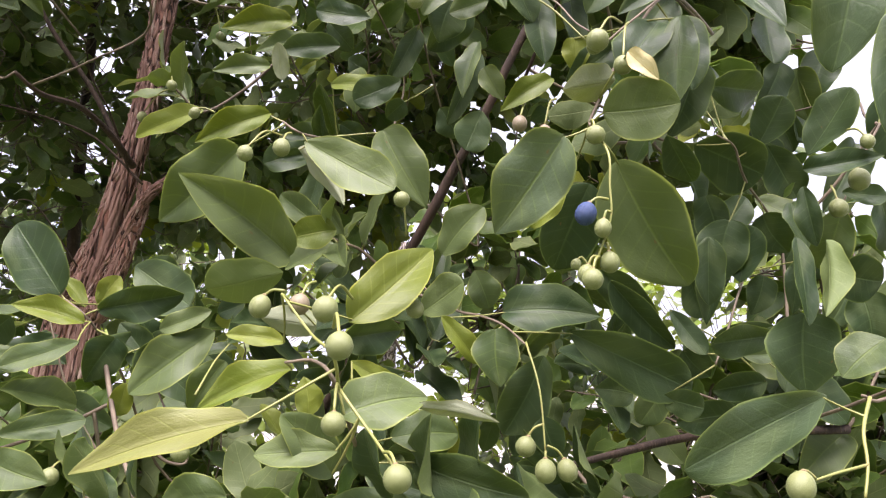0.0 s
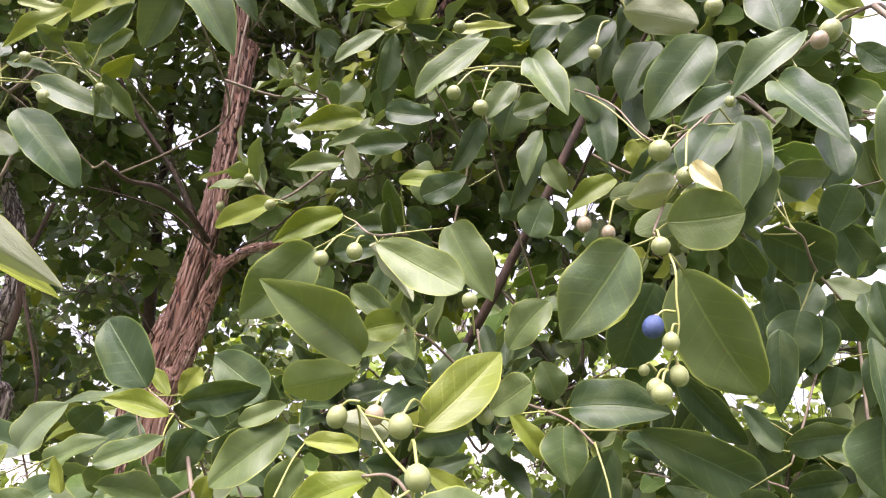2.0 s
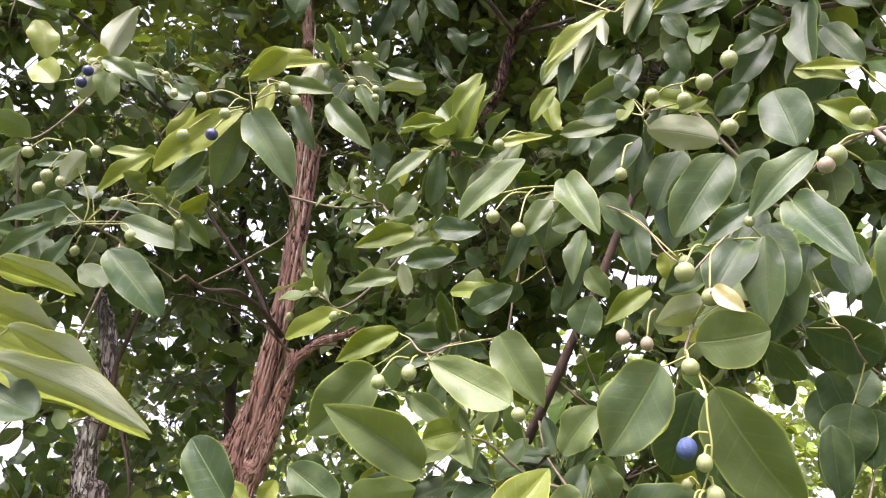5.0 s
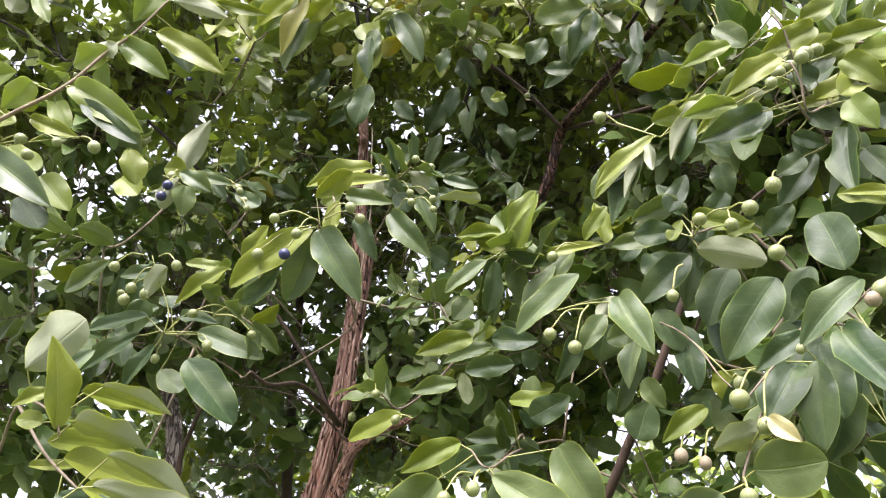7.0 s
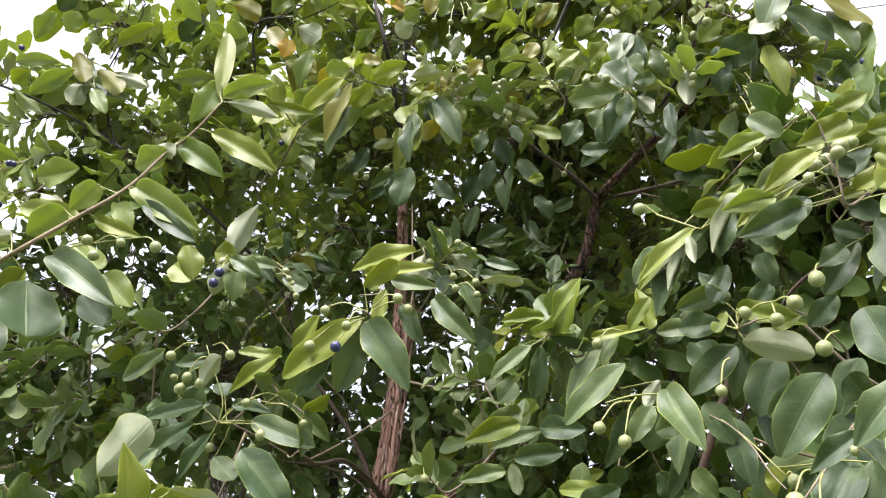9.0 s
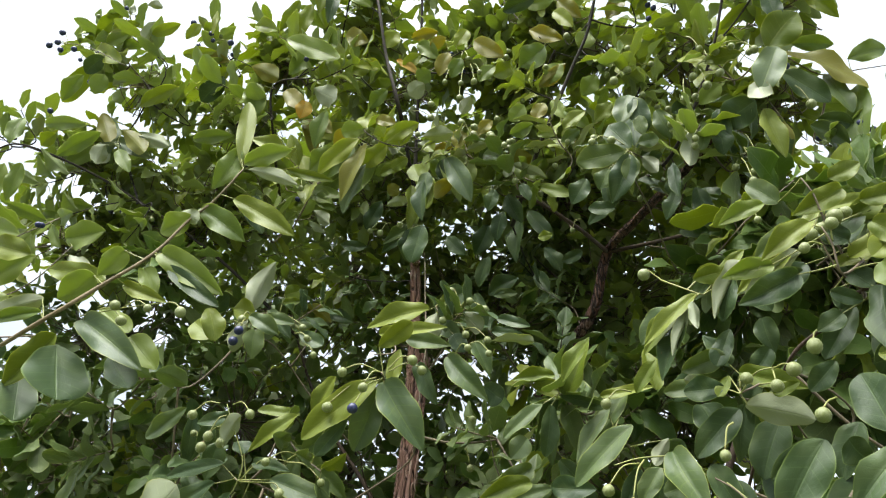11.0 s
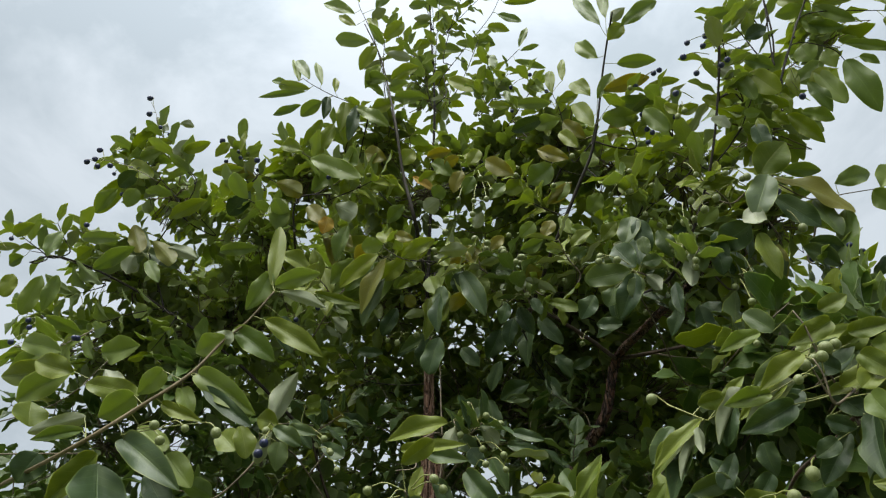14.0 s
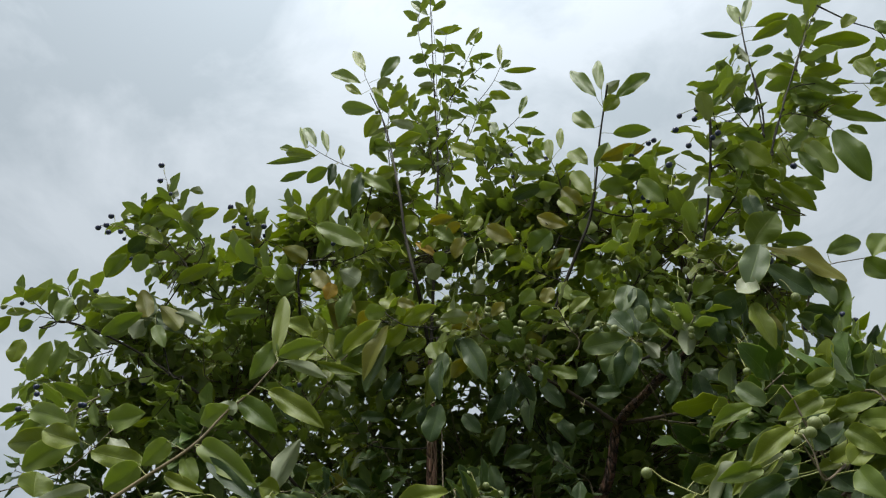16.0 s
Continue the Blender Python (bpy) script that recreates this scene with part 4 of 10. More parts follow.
tw.leaf((-0.068, 0.4, 1.435), (-0.071, 0.4, 1.457), 0.016, (0.31, -0.95, 0.03), "y")
tw.leaf((-0.082, 0.4, 1.423), (-0.094, 0.4, 1.443), 0.010, (0.59, -0.73, 0.35), "y")
tw.leaf((-0.15, 0.5, 1.469), (-0.176, 0.5, 1.433), 0.024, (0.16, -0.98, -0.12), "o")
tw.leaf((-0.048, 0.42, 1.466), (-0.022, 0.43, 1.449), 0.014, (0.42, -0.90, 0.12), "y")
tw.leaf((-0.119, 0.42, 1.388), (-0.165, 0.42, 1.379), 0.030, (-0.07, -0.94, 0.34), "o")
tw.fruit((-0.098, 0.4, 1.497), 0.0127, "g", (-0.084, 0.4, 1.506))
tw.fruit((-0.075, 0.4, 1.498), 0.0121, "k", (-0.07, 0.42, 1.514))
tw.fruit((-0.052, 0.36, 1.491), 0.0138, "g", (-0.044, 0.4, 1.501))
tw.fruit((-0.031, 0.285, 1.468), 0.0118, "g", (-0.042, 0.33, 1.479))
tw.fruit((-0.041, 0.33, 1.434), 0.0118, "g", (-0.044, 0.36, 1.45))
tw.fruit((-0.008, 0.3, 1.413), 0.0124, "g", (-0.016, 0.32, 1.422))
tw.fruit((-0.011, 0.44, 1.499), 0.0118, "g", (-0.025, 0.46, 1.496))
tw.fruit((-0.14, 0.4, 1.415), 0.0105, "g", (-0.14, 0.42, 1.423))
tw.stem((-0.152, 0.45, 1.446), (-0.151, 0.48, 1.468), (-0.148, 0.5, 1.481), r=0.0008, green=True)
tw.done()

tw = Twig((-0.286, 0.75, 1.357), (-0.282, 0.62, 1.463), (-0.287, 0.57, 1.504), (-0.312, 0.573, 1.523))
tw.leaf((-0.316, 0.573, 1.527), (-0.363, 0.57, 1.589), 0.051, (0.05, -1.00, -0.01), "d")
tw.leaf((-0.287, 0.56, 1.502), (-0.337, 0.54, 1.519), 0.022, (0.46, -0.78, 0.44), "y", 3)
tw.leaf((-0.282, 0.57, 1.514), (-0.212, 0.56, 1.521), 0.030, (-0.09, -0.91, -0.41), "d")
tw.leaf((-0.268, 0.52, 1.485), (-0.302, 0.48, 1.463), 0.021, (0.49, -0.70, 0.52), "o")
tw.leaf((-0.299, 0.48, 1.45), (-0.27, 0.54, 1.442), 0.026, (0.82, -0.34, 0.46), "o")
tw.leaf((-0.265, 0.57, 1.491), (-0.28, 0.56, 1.454), 0.037, (0.78, -0.60, -0.16), "d")
tw.leaf((-0.287, 0.46, 1.421), (-0.249, 0.5, 1.428), 0.020, (0.67, -0.68, 0.30), "o")
tw.leaf((-0.249, 0.4, 1.411), (-0.216, 0.4, 1.4), 0.024, (0.12, -0.92, 0.37), "o")
tw.leaf((-0.286, 0.64, 1.562), (-0.22, 0.62, 1.52), 0.047, (-0.22, -0.97, 0.12), "d")
tw.leaf((-0.287, 0.66, 1.566), (-0.255, 0.66, 1.549), 0.038, (-0.09, -0.98, -0.18), "d")
tw.leaf((-0.225, 0.56, 1.496), (-0.185, 0.56, 1.512), 0.019, (-0.05, -0.99, 0.13), "o")
tw.leaf((-0.255, 0.56, 1.429), (-0.245, 0.55, 1.453), 0.019, (0.15, -0.89, -0.44), "y")
tw.leaf((-0.297, 0.6, 1.521), (-0.281, 0.6, 1.546), 0.020, (0.31, -0.93, -0.19), "y")
tw.leaf((-0.32, 0.62, 1.521), (-0.345, 0.62, 1.554), 0.015, (0.60, -0.66, 0.44), "y")
tw.leaf((-0.246, 0.62, 1.493), (-0.263, 0.62, 1.444), 0.045, (0.70, -0.67, -0.24), "d")
tw.leaf((-0.373, 0.6, 1.512), (-0.396, 0.6, 1.493), 0.034, (0.42, -0.76, -0.50), "d")
tw.fruit((-0.242, 0.45, 1.396), 0.0117, "g", (-0.242, 0.47, 1.402))
tw.done()

tw = Twig((0.361, 0.5, 1.466), (0.253, 0.4, 1.443), (0.232, 0.385, 1.445))
tw.stem((0.236, 0.385, 1.444), (0.223, 0.37, 1.428), (0.218, 0.36, 1.412), (0.21, 0.35, 1.398), r=0.0011, green=True)
tw.stem((0.218, 0.36, 1.412), (0.197, 0.35, 1.409), (0.182, 0.34, 1.407), r=0.0009, green=True)
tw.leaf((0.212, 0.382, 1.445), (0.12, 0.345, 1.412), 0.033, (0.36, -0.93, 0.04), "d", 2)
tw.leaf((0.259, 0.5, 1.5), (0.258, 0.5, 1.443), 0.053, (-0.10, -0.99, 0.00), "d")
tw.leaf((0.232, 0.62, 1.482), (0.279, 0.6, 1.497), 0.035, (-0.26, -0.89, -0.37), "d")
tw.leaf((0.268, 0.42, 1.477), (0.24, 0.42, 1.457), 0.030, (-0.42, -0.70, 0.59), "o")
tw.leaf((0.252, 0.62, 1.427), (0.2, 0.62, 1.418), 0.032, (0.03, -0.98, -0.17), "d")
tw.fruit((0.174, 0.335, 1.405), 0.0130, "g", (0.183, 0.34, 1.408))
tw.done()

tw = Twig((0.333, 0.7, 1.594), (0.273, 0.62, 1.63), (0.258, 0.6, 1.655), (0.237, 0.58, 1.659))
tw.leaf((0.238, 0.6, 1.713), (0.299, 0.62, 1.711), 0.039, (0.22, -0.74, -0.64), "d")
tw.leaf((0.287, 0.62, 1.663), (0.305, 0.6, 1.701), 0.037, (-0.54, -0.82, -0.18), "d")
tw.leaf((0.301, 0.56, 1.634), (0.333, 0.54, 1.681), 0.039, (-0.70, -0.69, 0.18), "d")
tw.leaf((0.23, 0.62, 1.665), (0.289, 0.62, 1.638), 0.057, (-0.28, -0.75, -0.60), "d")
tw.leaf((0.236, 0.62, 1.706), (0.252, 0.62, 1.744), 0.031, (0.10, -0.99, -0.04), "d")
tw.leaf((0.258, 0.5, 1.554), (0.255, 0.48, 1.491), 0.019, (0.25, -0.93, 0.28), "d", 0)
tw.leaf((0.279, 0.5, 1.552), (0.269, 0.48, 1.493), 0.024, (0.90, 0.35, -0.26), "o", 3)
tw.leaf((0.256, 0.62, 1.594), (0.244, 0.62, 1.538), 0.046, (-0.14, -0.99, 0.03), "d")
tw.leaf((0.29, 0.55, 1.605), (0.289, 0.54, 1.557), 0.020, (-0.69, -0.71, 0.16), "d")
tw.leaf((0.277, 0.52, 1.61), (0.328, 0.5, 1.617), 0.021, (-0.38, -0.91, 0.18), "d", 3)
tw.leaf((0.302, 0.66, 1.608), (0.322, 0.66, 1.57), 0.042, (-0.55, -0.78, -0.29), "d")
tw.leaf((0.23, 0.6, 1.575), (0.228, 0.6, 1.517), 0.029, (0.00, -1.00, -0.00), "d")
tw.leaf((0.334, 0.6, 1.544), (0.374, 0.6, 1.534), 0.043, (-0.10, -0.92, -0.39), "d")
tw.leaf((0.325, 0.56, 1.603), (0.359, 0.56, 1.598), 0.018, (-0.01, -1.00, -0.07), "d")
tw.fruit((0.316, 0.55, 1.587), 0.0147, "g", (0.317, 0.56, 1.608))
tw.fruit((0.316, 0.5, 1.625), 0.0104, "g", (0.313, 0.52, 1.641))
tw.fruit((0.318, 0.52, 1.602), 0.0157, "g", (0.317, 0.53, 1.626))
tw.done()

tw = Twig((0.415, 0.6, 1.877), (0.267, 0.42, 1.764), (0.229, 0.371, 1.737), (0.211, 0.4, 1.738), (0.192, 0.42, 1.727), (0.171, 0.43, 1.721))
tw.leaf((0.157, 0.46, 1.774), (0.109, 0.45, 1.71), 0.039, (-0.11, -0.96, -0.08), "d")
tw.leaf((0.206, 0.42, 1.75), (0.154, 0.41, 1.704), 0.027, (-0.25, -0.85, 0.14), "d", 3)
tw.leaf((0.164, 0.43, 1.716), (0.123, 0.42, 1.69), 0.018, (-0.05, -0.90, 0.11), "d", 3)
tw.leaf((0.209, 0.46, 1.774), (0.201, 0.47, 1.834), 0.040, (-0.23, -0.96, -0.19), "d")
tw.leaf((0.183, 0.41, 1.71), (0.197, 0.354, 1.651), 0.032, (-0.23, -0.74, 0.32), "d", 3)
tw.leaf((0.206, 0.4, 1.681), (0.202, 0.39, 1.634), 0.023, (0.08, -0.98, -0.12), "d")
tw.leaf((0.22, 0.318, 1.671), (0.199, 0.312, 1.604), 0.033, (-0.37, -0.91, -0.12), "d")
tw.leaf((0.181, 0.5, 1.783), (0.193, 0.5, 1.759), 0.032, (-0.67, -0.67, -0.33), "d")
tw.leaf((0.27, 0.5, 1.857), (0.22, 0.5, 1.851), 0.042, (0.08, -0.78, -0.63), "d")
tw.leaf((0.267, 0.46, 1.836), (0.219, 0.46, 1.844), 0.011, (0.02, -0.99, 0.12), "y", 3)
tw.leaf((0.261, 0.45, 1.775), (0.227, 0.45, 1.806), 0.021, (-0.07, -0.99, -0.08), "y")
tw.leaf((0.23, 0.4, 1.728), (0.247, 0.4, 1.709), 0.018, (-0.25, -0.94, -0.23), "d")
tw.fruit((0.221, 0.365, 1.746), 0.0125, "g", (0.23, 0.37, 1.744))
tw.fruit((0.207, 0.38, 1.727), 0.0134, "g", (0.224, 0.375, 1.738))
tw.fruit((0.2, 0.38, 1.721), 0.0109, "k", (0.221, 0.378, 1.738))
tw.fruit((0.16, 0.45, 1.792), 0.0138, "g", (0.176, 0.46, 1.809))
tw.fruit((0.156, 0.42, 1.702), 0.0076, "g", (0.174, 0.43, 1.718))
tw.done()

tw = Twig((0.203, 0.8, 1.78), (0.146, 0.6, 1.85), (0.104, 0.505, 1.833), (0.103, 0.5, 1.847))
tw.stem((0.065, 0.53, 1.77), (0.088, 0.5, 1.737), (0.112, 0.48, 1.698), r=0.0009, green=True)
tw.leaf((0.103, 0.5, 1.825), (0.16, 0.49, 1.803), 0.031, (0.35, 0.77, 0.53), "p")
tw.leaf((0.028, 0.51, 1.792), (0.052, 0.47, 1.729), 0.033, (-0.12, -0.86, 0.49), "o")
tw.leaf((-0.01, 0.55, 1.836), (-0.075, 0.53, 1.777), 0.030, (-0.01, -0.94, 0.33), "o", 0)
tw.leaf((0.012, 0.54, 1.786), (-0.011, 0.53, 1.752), 0.022, (0.10, -0.97, 0.22), "o")
tw.leaf((0.018, 0.6, 1.889), (0.015, 0.6, 1.945), 0.024, (0.52, -0.85, 0.03), "y")
tw.leaf((0.043, 0.62, 2.002), (0.011, 0.6, 1.951), 0.024, (0.14, -0.95, 0.28), "o", 0)
tw.leaf((0.05, 0.54, 1.884), (0.098, 0.52, 1.887), 0.024, (-0.34, -0.89, -0.31), "o")
tw.leaf((0.101, 0.56, 1.89), (0.081, 0.55, 1.928), 0.021, (0.25, -0.96, -0.12), "d")
tw.leaf((0.104, 0.5, 1.859), (0.163, 0.5, 1.837), 0.024, (0.04, -0.99, 0.11), "y", 3)
tw.leaf((0.025, 0.6, 1.885), (0.083, 0.6, 1.89), 0.022, (0.01, -0.99, -0.10), "o", 0)
tw.leaf((0.063, 0.56, 1.852), (0.076, 0.55, 1.804), 0.039, (0.26, -0.93, 0.26), "d")
tw.leaf((0.105, 0.56, 1.846), (0.09, 0.56, 1.789), 0.026, (0.25, -0.97, -0.07), "d")
tw.leaf((0.012, 0.58, 1.789), (0.002, 0.58, 1.751), 0.042, (0.43, -0.89, -0.12), "d")
tw.fruit((0.117, 0.48, 1.694), 0.0117, "g", (0.112, 0.48, 1.7))
tw.fruit((-0.037, 0.5, 1.759), 0.0121, "g", (-0.006, 0.52, 1.787))
tw.fruit((-0.015, 0.497, 1.743), 0.0128, "g", (-0.001, 0.52, 1.79))
tw.fruit((-0.041, 0.6, 1.881), 0.0126, "g", (-0.011, 0.61, 1.895))
tw.stem((0.024, 0.53, 1.794), (-0.006, 0.52, 1.792), (-0.03, 0.51, 1.785), r=0.0009, green=True)
tw.done()

tw = Twig((-0.06, 0.9, 1.868), (-0.097, 0.75, 1.918), (-0.101, 0.66, 1.919), (-0.105, 0.65, 1.921))
tw.leaf((-0.097, 0.66, 1.918), (-0.061, 0.64, 1.991), 0.032, (-0.34, -0.94, -0.09), "y", 3)
tw.leaf((-0.11, 0.66, 1.95), (-0.166, 0.65, 1.951), 0.022, (0.17, -0.98, -0.05), "y", 3)
tw.leaf((-0.094, 0.66, 1.922), (-0.145, 0.66, 1.943), 0.022, (-0.07, -0.98, -0.17), "y")
tw.leaf((-0.126, 0.64, 1.906), (-0.174, 0.62, 1.865), 0.021, (0.14, -0.94, 0.30), "o", 0)
tw.leaf((-0.117, 0.65, 1.908), (-0.127, 0.65, 1.844), 0.025, (0.51, -0.86, -0.08), "d")
tw.leaf((-0.105, 0.65, 1.918), (-0.047, 0.65, 1.896), 0.016, (-0.21, -0.79, -0.57), "d")
tw.leaf((-0.105, 0.68, 1.915), (-0.092, 0.68, 1.855), 0.030, (0.51, -0.86, 0.11), "o")
tw.leaf((-0.139, 0.68, 2.012), (-0.197, 0.68, 2.029), 0.023, (0.25, 0.35, 0.90), "p", 3)
tw.done()

tw = Twig((-0.411, 0.9, 1.947), (-0.329, 0.62, 1.933), (-0.292, 0.52, 1.923), (-0.295, 0.52, 1.93))
tw.leaf((-0.297, 0.53, 1.921), (-0.246, 0.541, 1.838), 0.047, (0.46, -0.87, 0.17), "s")
tw.leaf((-0.302, 0.53, 1.914), (-0.333, 0.53, 1.841), 0.037, (0.40, -0.90, -0.17), "s")
tw.leaf((-0.3, 0.52, 1.918), (-0.391, 0.5, 1.856), 0.038, (0.16, -0.98, 0.08), "y", 0)
tw.leaf((-0.337, 0.52, 1.877), (-0.376, 0.52, 1.836), 0.021, (0.15, -0.98, -0.14), "d")
tw.leaf((-0.26, 0.66, 2.002), (-0.203, 0.65, 1.929), 0.034, (-0.02, -0.99, 0.12), "o")
tw.leaf((-0.32, 0.56, 1.984), (-0.271, 0.56, 2.012), 0.027, (0.31, -0.78, -0.54), "y")
tw.leaf((-0.329, 0.58, 2.014), (-0.232, 0.58, 2.01), 0.023, (0.00, -1.00, 0.07), "y", 3)
tw.leaf((-0.216, 0.65, 2.012), (-0.193, 0.65, 1.962), 0.026, (0.49, -0.84, 0.24), "o")
tw.leaf((-0.299, 0.56, 1.931), (-0.289, 0.56, 1.979), 0.020, (0.29, -0.95, -0.06), "y")
tw.leaf((-0.369, 0.54, 1.943), (-0.403, 0.54, 1.892), 0.023, (0.05, -1.00, -0.03), "y", 3)
tw.leaf((-0.289, 0.62, 1.98), (-0.265, 0.62, 1.918), 0.026, (-0.16, -0.99, -0.06), "d")
tw.fruit((-0.316, 0.49, 1.877), 0.0126, "n", (-0.297, 0.52, 1.921))
tw.fruit((-0.355, 0.5, 1.887), 0.0130, "g", (-0.301, 0.52, 1.924))
tw.fruit((-0.309, 0.5, 1.905), 0.0119, "g", (-0.295, 0.52, 1.93))
tw.fruit((-0.338, 0.5, 1.929), 0.0121, "g", (-0.298, 0.52, 1.931))
tw.fruit((-0.254, 0.52, 1.939), 0.0122, "g", (-0.286, 0.52, 1.932))
tw.fruit((-0.246, 0.53, 1.928), 0.0123, "g", (-0.285, 0.52, 1.929))
tw.fruit((-0.216, 0.62, 1.991), 0.0104, "g", (-0.241, 0.64, 1.994))
tw.fruit((-0.193, 0.64, 1.987), 0.0094, "g", (-0.22, 0.64, 2.006))
tw.done()

tw = Twig((-0.627, 0.9, 1.881), (-0.547, 0.65, 1.852), (-0.514, 0.565, 1.832), (-0.52, 0.565, 1.836))
tw.leaf((-0.467, 0.565, 1.829), (-0.385, 0.58, 1.796), 0.034, (0.28, -0.92, 0.29), "s", 0)
tw.leaf((-0.466, 0.55, 1.79), (-0.401, 0.56, 1.718), 0.048, (0.52, -0.77, 0.36), "d", 0)
tw.leaf((-0.5, 0.57, 1.855), (-0.445, 0.57, 1.842), 0.020, (0.09, -0.90, 0.42), "d", 3)
tw.leaf((-0.538, 0.56, 1.856), (-0.632, 0.56, 1.85), 0.022, (-0.02, -0.97, 0.23), "d", 0)
tw.leaf((-0.547, 0.56, 1.832), (-0.611, 0.54, 1.79), 0.025, (0.18, -0.97, 0.19), "d", 3)
tw.leaf((-0.52, 0.56, 1.816), (-0.556, 0.55, 1.762), 0.021, (0.11, -0.99, 0.11), "d", 3)
tw.leaf((-0.521, 0.56, 1.919), (-0.542, 0.55, 1.877), 0.028, (-0.90, 0.22, 0.39), "p", 1)
tw.leaf((-0.445, 0.58, 1.915), (-0.506, 0.56, 1.87), 0.024, (0.19, -0.97, 0.17), "y", 3)
tw.leaf((-0.51, 0.58, 1.931), (-0.455, 0.6, 1.926), 0.019, (0.35, -0.89, 0.30), "y", 0)
tw.leaf((-0.405, 0.62, 1.953), (-0.441, 0.61, 1.873), 0.034, (0.03, -0.99, 0.11), "s", 1)
tw.leaf((-0.623, 0.57, 1.947), (-0.683, 0.56, 1.908), 0.026, (0.30, -0.93, -0.22), "s")
tw.leaf((-0.551, 0.58, 1.927), (-0.606, 0.57, 1.925), 0.022, (0.18, -0.98, 0.06), "d")
tw.leaf((-0.462, 0.6, 1.78), (-0.422, 0.6, 1.729), 0.025, (0.53, -0.74, 0.42), "d", 3)
tw.leaf((-0.556, 0.62, 1.805), (-0.521, 0.62, 1.769), 0.035, (0.45, -0.78, 0.43), "o")
tw.leaf((-0.611, 0.62, 1.856), (-0.599, 0.62, 1.906), 0.033, (0.62, -0.77, -0.15), "d")
tw.leaf((-0.537, 0.6, 1.879), (-0.548, 0.6, 1.9), 0.029, (0.67, -0.64, 0.38), "d")
tw.fruit((-0.594, 0.55, 1.926), 0.0137, "g", (-0.559, 0.56, 1.941))
tw.fruit((-0.562, 0.55, 1.892), 0.0134, "g", (-0.544, 0.56, 1.922))
tw.fruit((-0.54, 0.55, 1.881), 0.0133, "g", (-0.54, 0.56, 1.917))
tw.fruit((-0.579, 0.56, 1.882), 0.0142, "g", (-0.551, 0.565, 1.91))
tw.fruit((-0.5, 0.55, 1.914), 0.0127, "g", (-0.537, 0.56, 1.936))
tw.fruit((-0.448, 0.56, 1.808), 0.0126, "g", (-0.46, 0.56, 1.823))
tw.fruit((-0.42, 0.57, 1.855), 0.0106, "g", (-0.448, 0.57, 1.853))
tw.fruit((-0.396, 0.57, 1.819), 0.0103, "g", (-0.448, 0.57, 1.85))
tw.fruit((-0.46, 0.58, 1.845), 0.0108, "g", (-0.451, 0.575, 1.852))
tw.fruit((-0.534, 0.58, 1.806), 0.0108, "g", (-0.521, 0.57, 1.819))
tw.fruit((-0.471, 0.58, 1.799), 0.0106, "g", (-0.477, 0.57, 1.814))
tw.stem((-0.515, 0.565, 1.831), (-0.513, 0.565, 1.86), (-0.532, 0.56, 1.905), (-0.547, 0.56, 1.938), r=0.0009, green=True)
tw.stem((-0.513, 0.565, 1.831), (-0.46, 0.56, 1.823), r=0.0009, green=True)
tw.stem((-0.514, 0.565, 1.832), (-0.484, 0.57, 1.858), (-0.449, 0.572, 1.852), r=0.0009, green=True)
tw.done()

tw = Twig((-0.718, 0.9, 2.199), (-0.652, 0.7, 2.126), (-0.621, 0.64, 2.117))
tw.leaf((-0.679, 0.66, 2.103), (-0.723, 0.66, 2.147), 0.046, (0.19, -0.96, 0.19), "y")
tw.leaf((-0.592, 0.66, 2.104), (-0.589, 0.66, 2.055), 0.037, (0.78, -0.62, 0.05), "o")
tw.leaf((-0.622, 0.68, 2.145), (-0.568, 0.68, 2.109), 0.031, (0.10, -0.98, 0.16), "o")
tw.fruit((-0.456, 0.6, 2.039), 0.0097, "g", (-0.477, 0.6, 2.05))
tw.fruit((-0.442, 0.6, 2.01), 0.0096, "g", (-0.459, 0.6, 2.031))
tw.done()

tw = Twig((-0.587, 0.36, 1.549), (-0.49, 0.34, 1.63), (-0.44, 0.31, 1.685), (-0.395, 0.302, 1.672), (-0.385, 0.302, 1.655), rooted=False)
tw.stem((-0.44, 0.31, 1.685), (-0.40, 0.305, 1.645), (-0.355, 0.297, 1.615), r=0.0014)
tw.leaf((-0.389, 0.3, 1.66), (-0.384, 0.28, 1.728), 0.027, (0.97, -0.20, -0.13), "y", 3)
tw.leaf((-0.38, 0.31, 1.69), (-0.373, 0.41, 1.695), 0.022, (0.90, -0.08, 0.42), "y", 3)
tw.leaf((-0.366, 0.315, 1.695), (-0.36, 0.395, 1.691), 0.016, (-0.47, 0.08, 0.88), "p", 3)
tw.leaf((-0.393, 0.3, 1.651), (-0.377, 0.385, 1.658), 0.028, (0.83, -0.20, 0.52), "y", 0)
tw.leaf((-0.362, 0.29, 1.663), (-0.364, 0.37, 1.661), 0.026, (-0.51, 0.02, 0.86), "p", 1)
tw.leaf((-0.375, 0.3, 1.638), (-0.318, 0.382, 1.616), 0.030, (0.78, -0.41, 0.48), "y", 3)
tw.leaf((-0.336, 0.3, 1.638), (-0.304, 0.366, 1.611), 0.023, (-0.35, 0.49, 0.79), "p", 3)
tw.leaf((-0.353, 0.3, 1.616), (-0.266, 0.372, 1.573), 0.029, (0.68, -0.50, 0.54), "y", 3)
tw.leaf((-0.332, 0.285, 1.615), (-0.255, 0.356, 1.575), 0.028, (-0.26, 0.67, 0.69), "p", 3)
tw.leaf((-0.376, 0.3, 1.613), (-0.309, 0.31, 1.576), 0.035, (0.35, -0.85, 0.39), "d", 2)
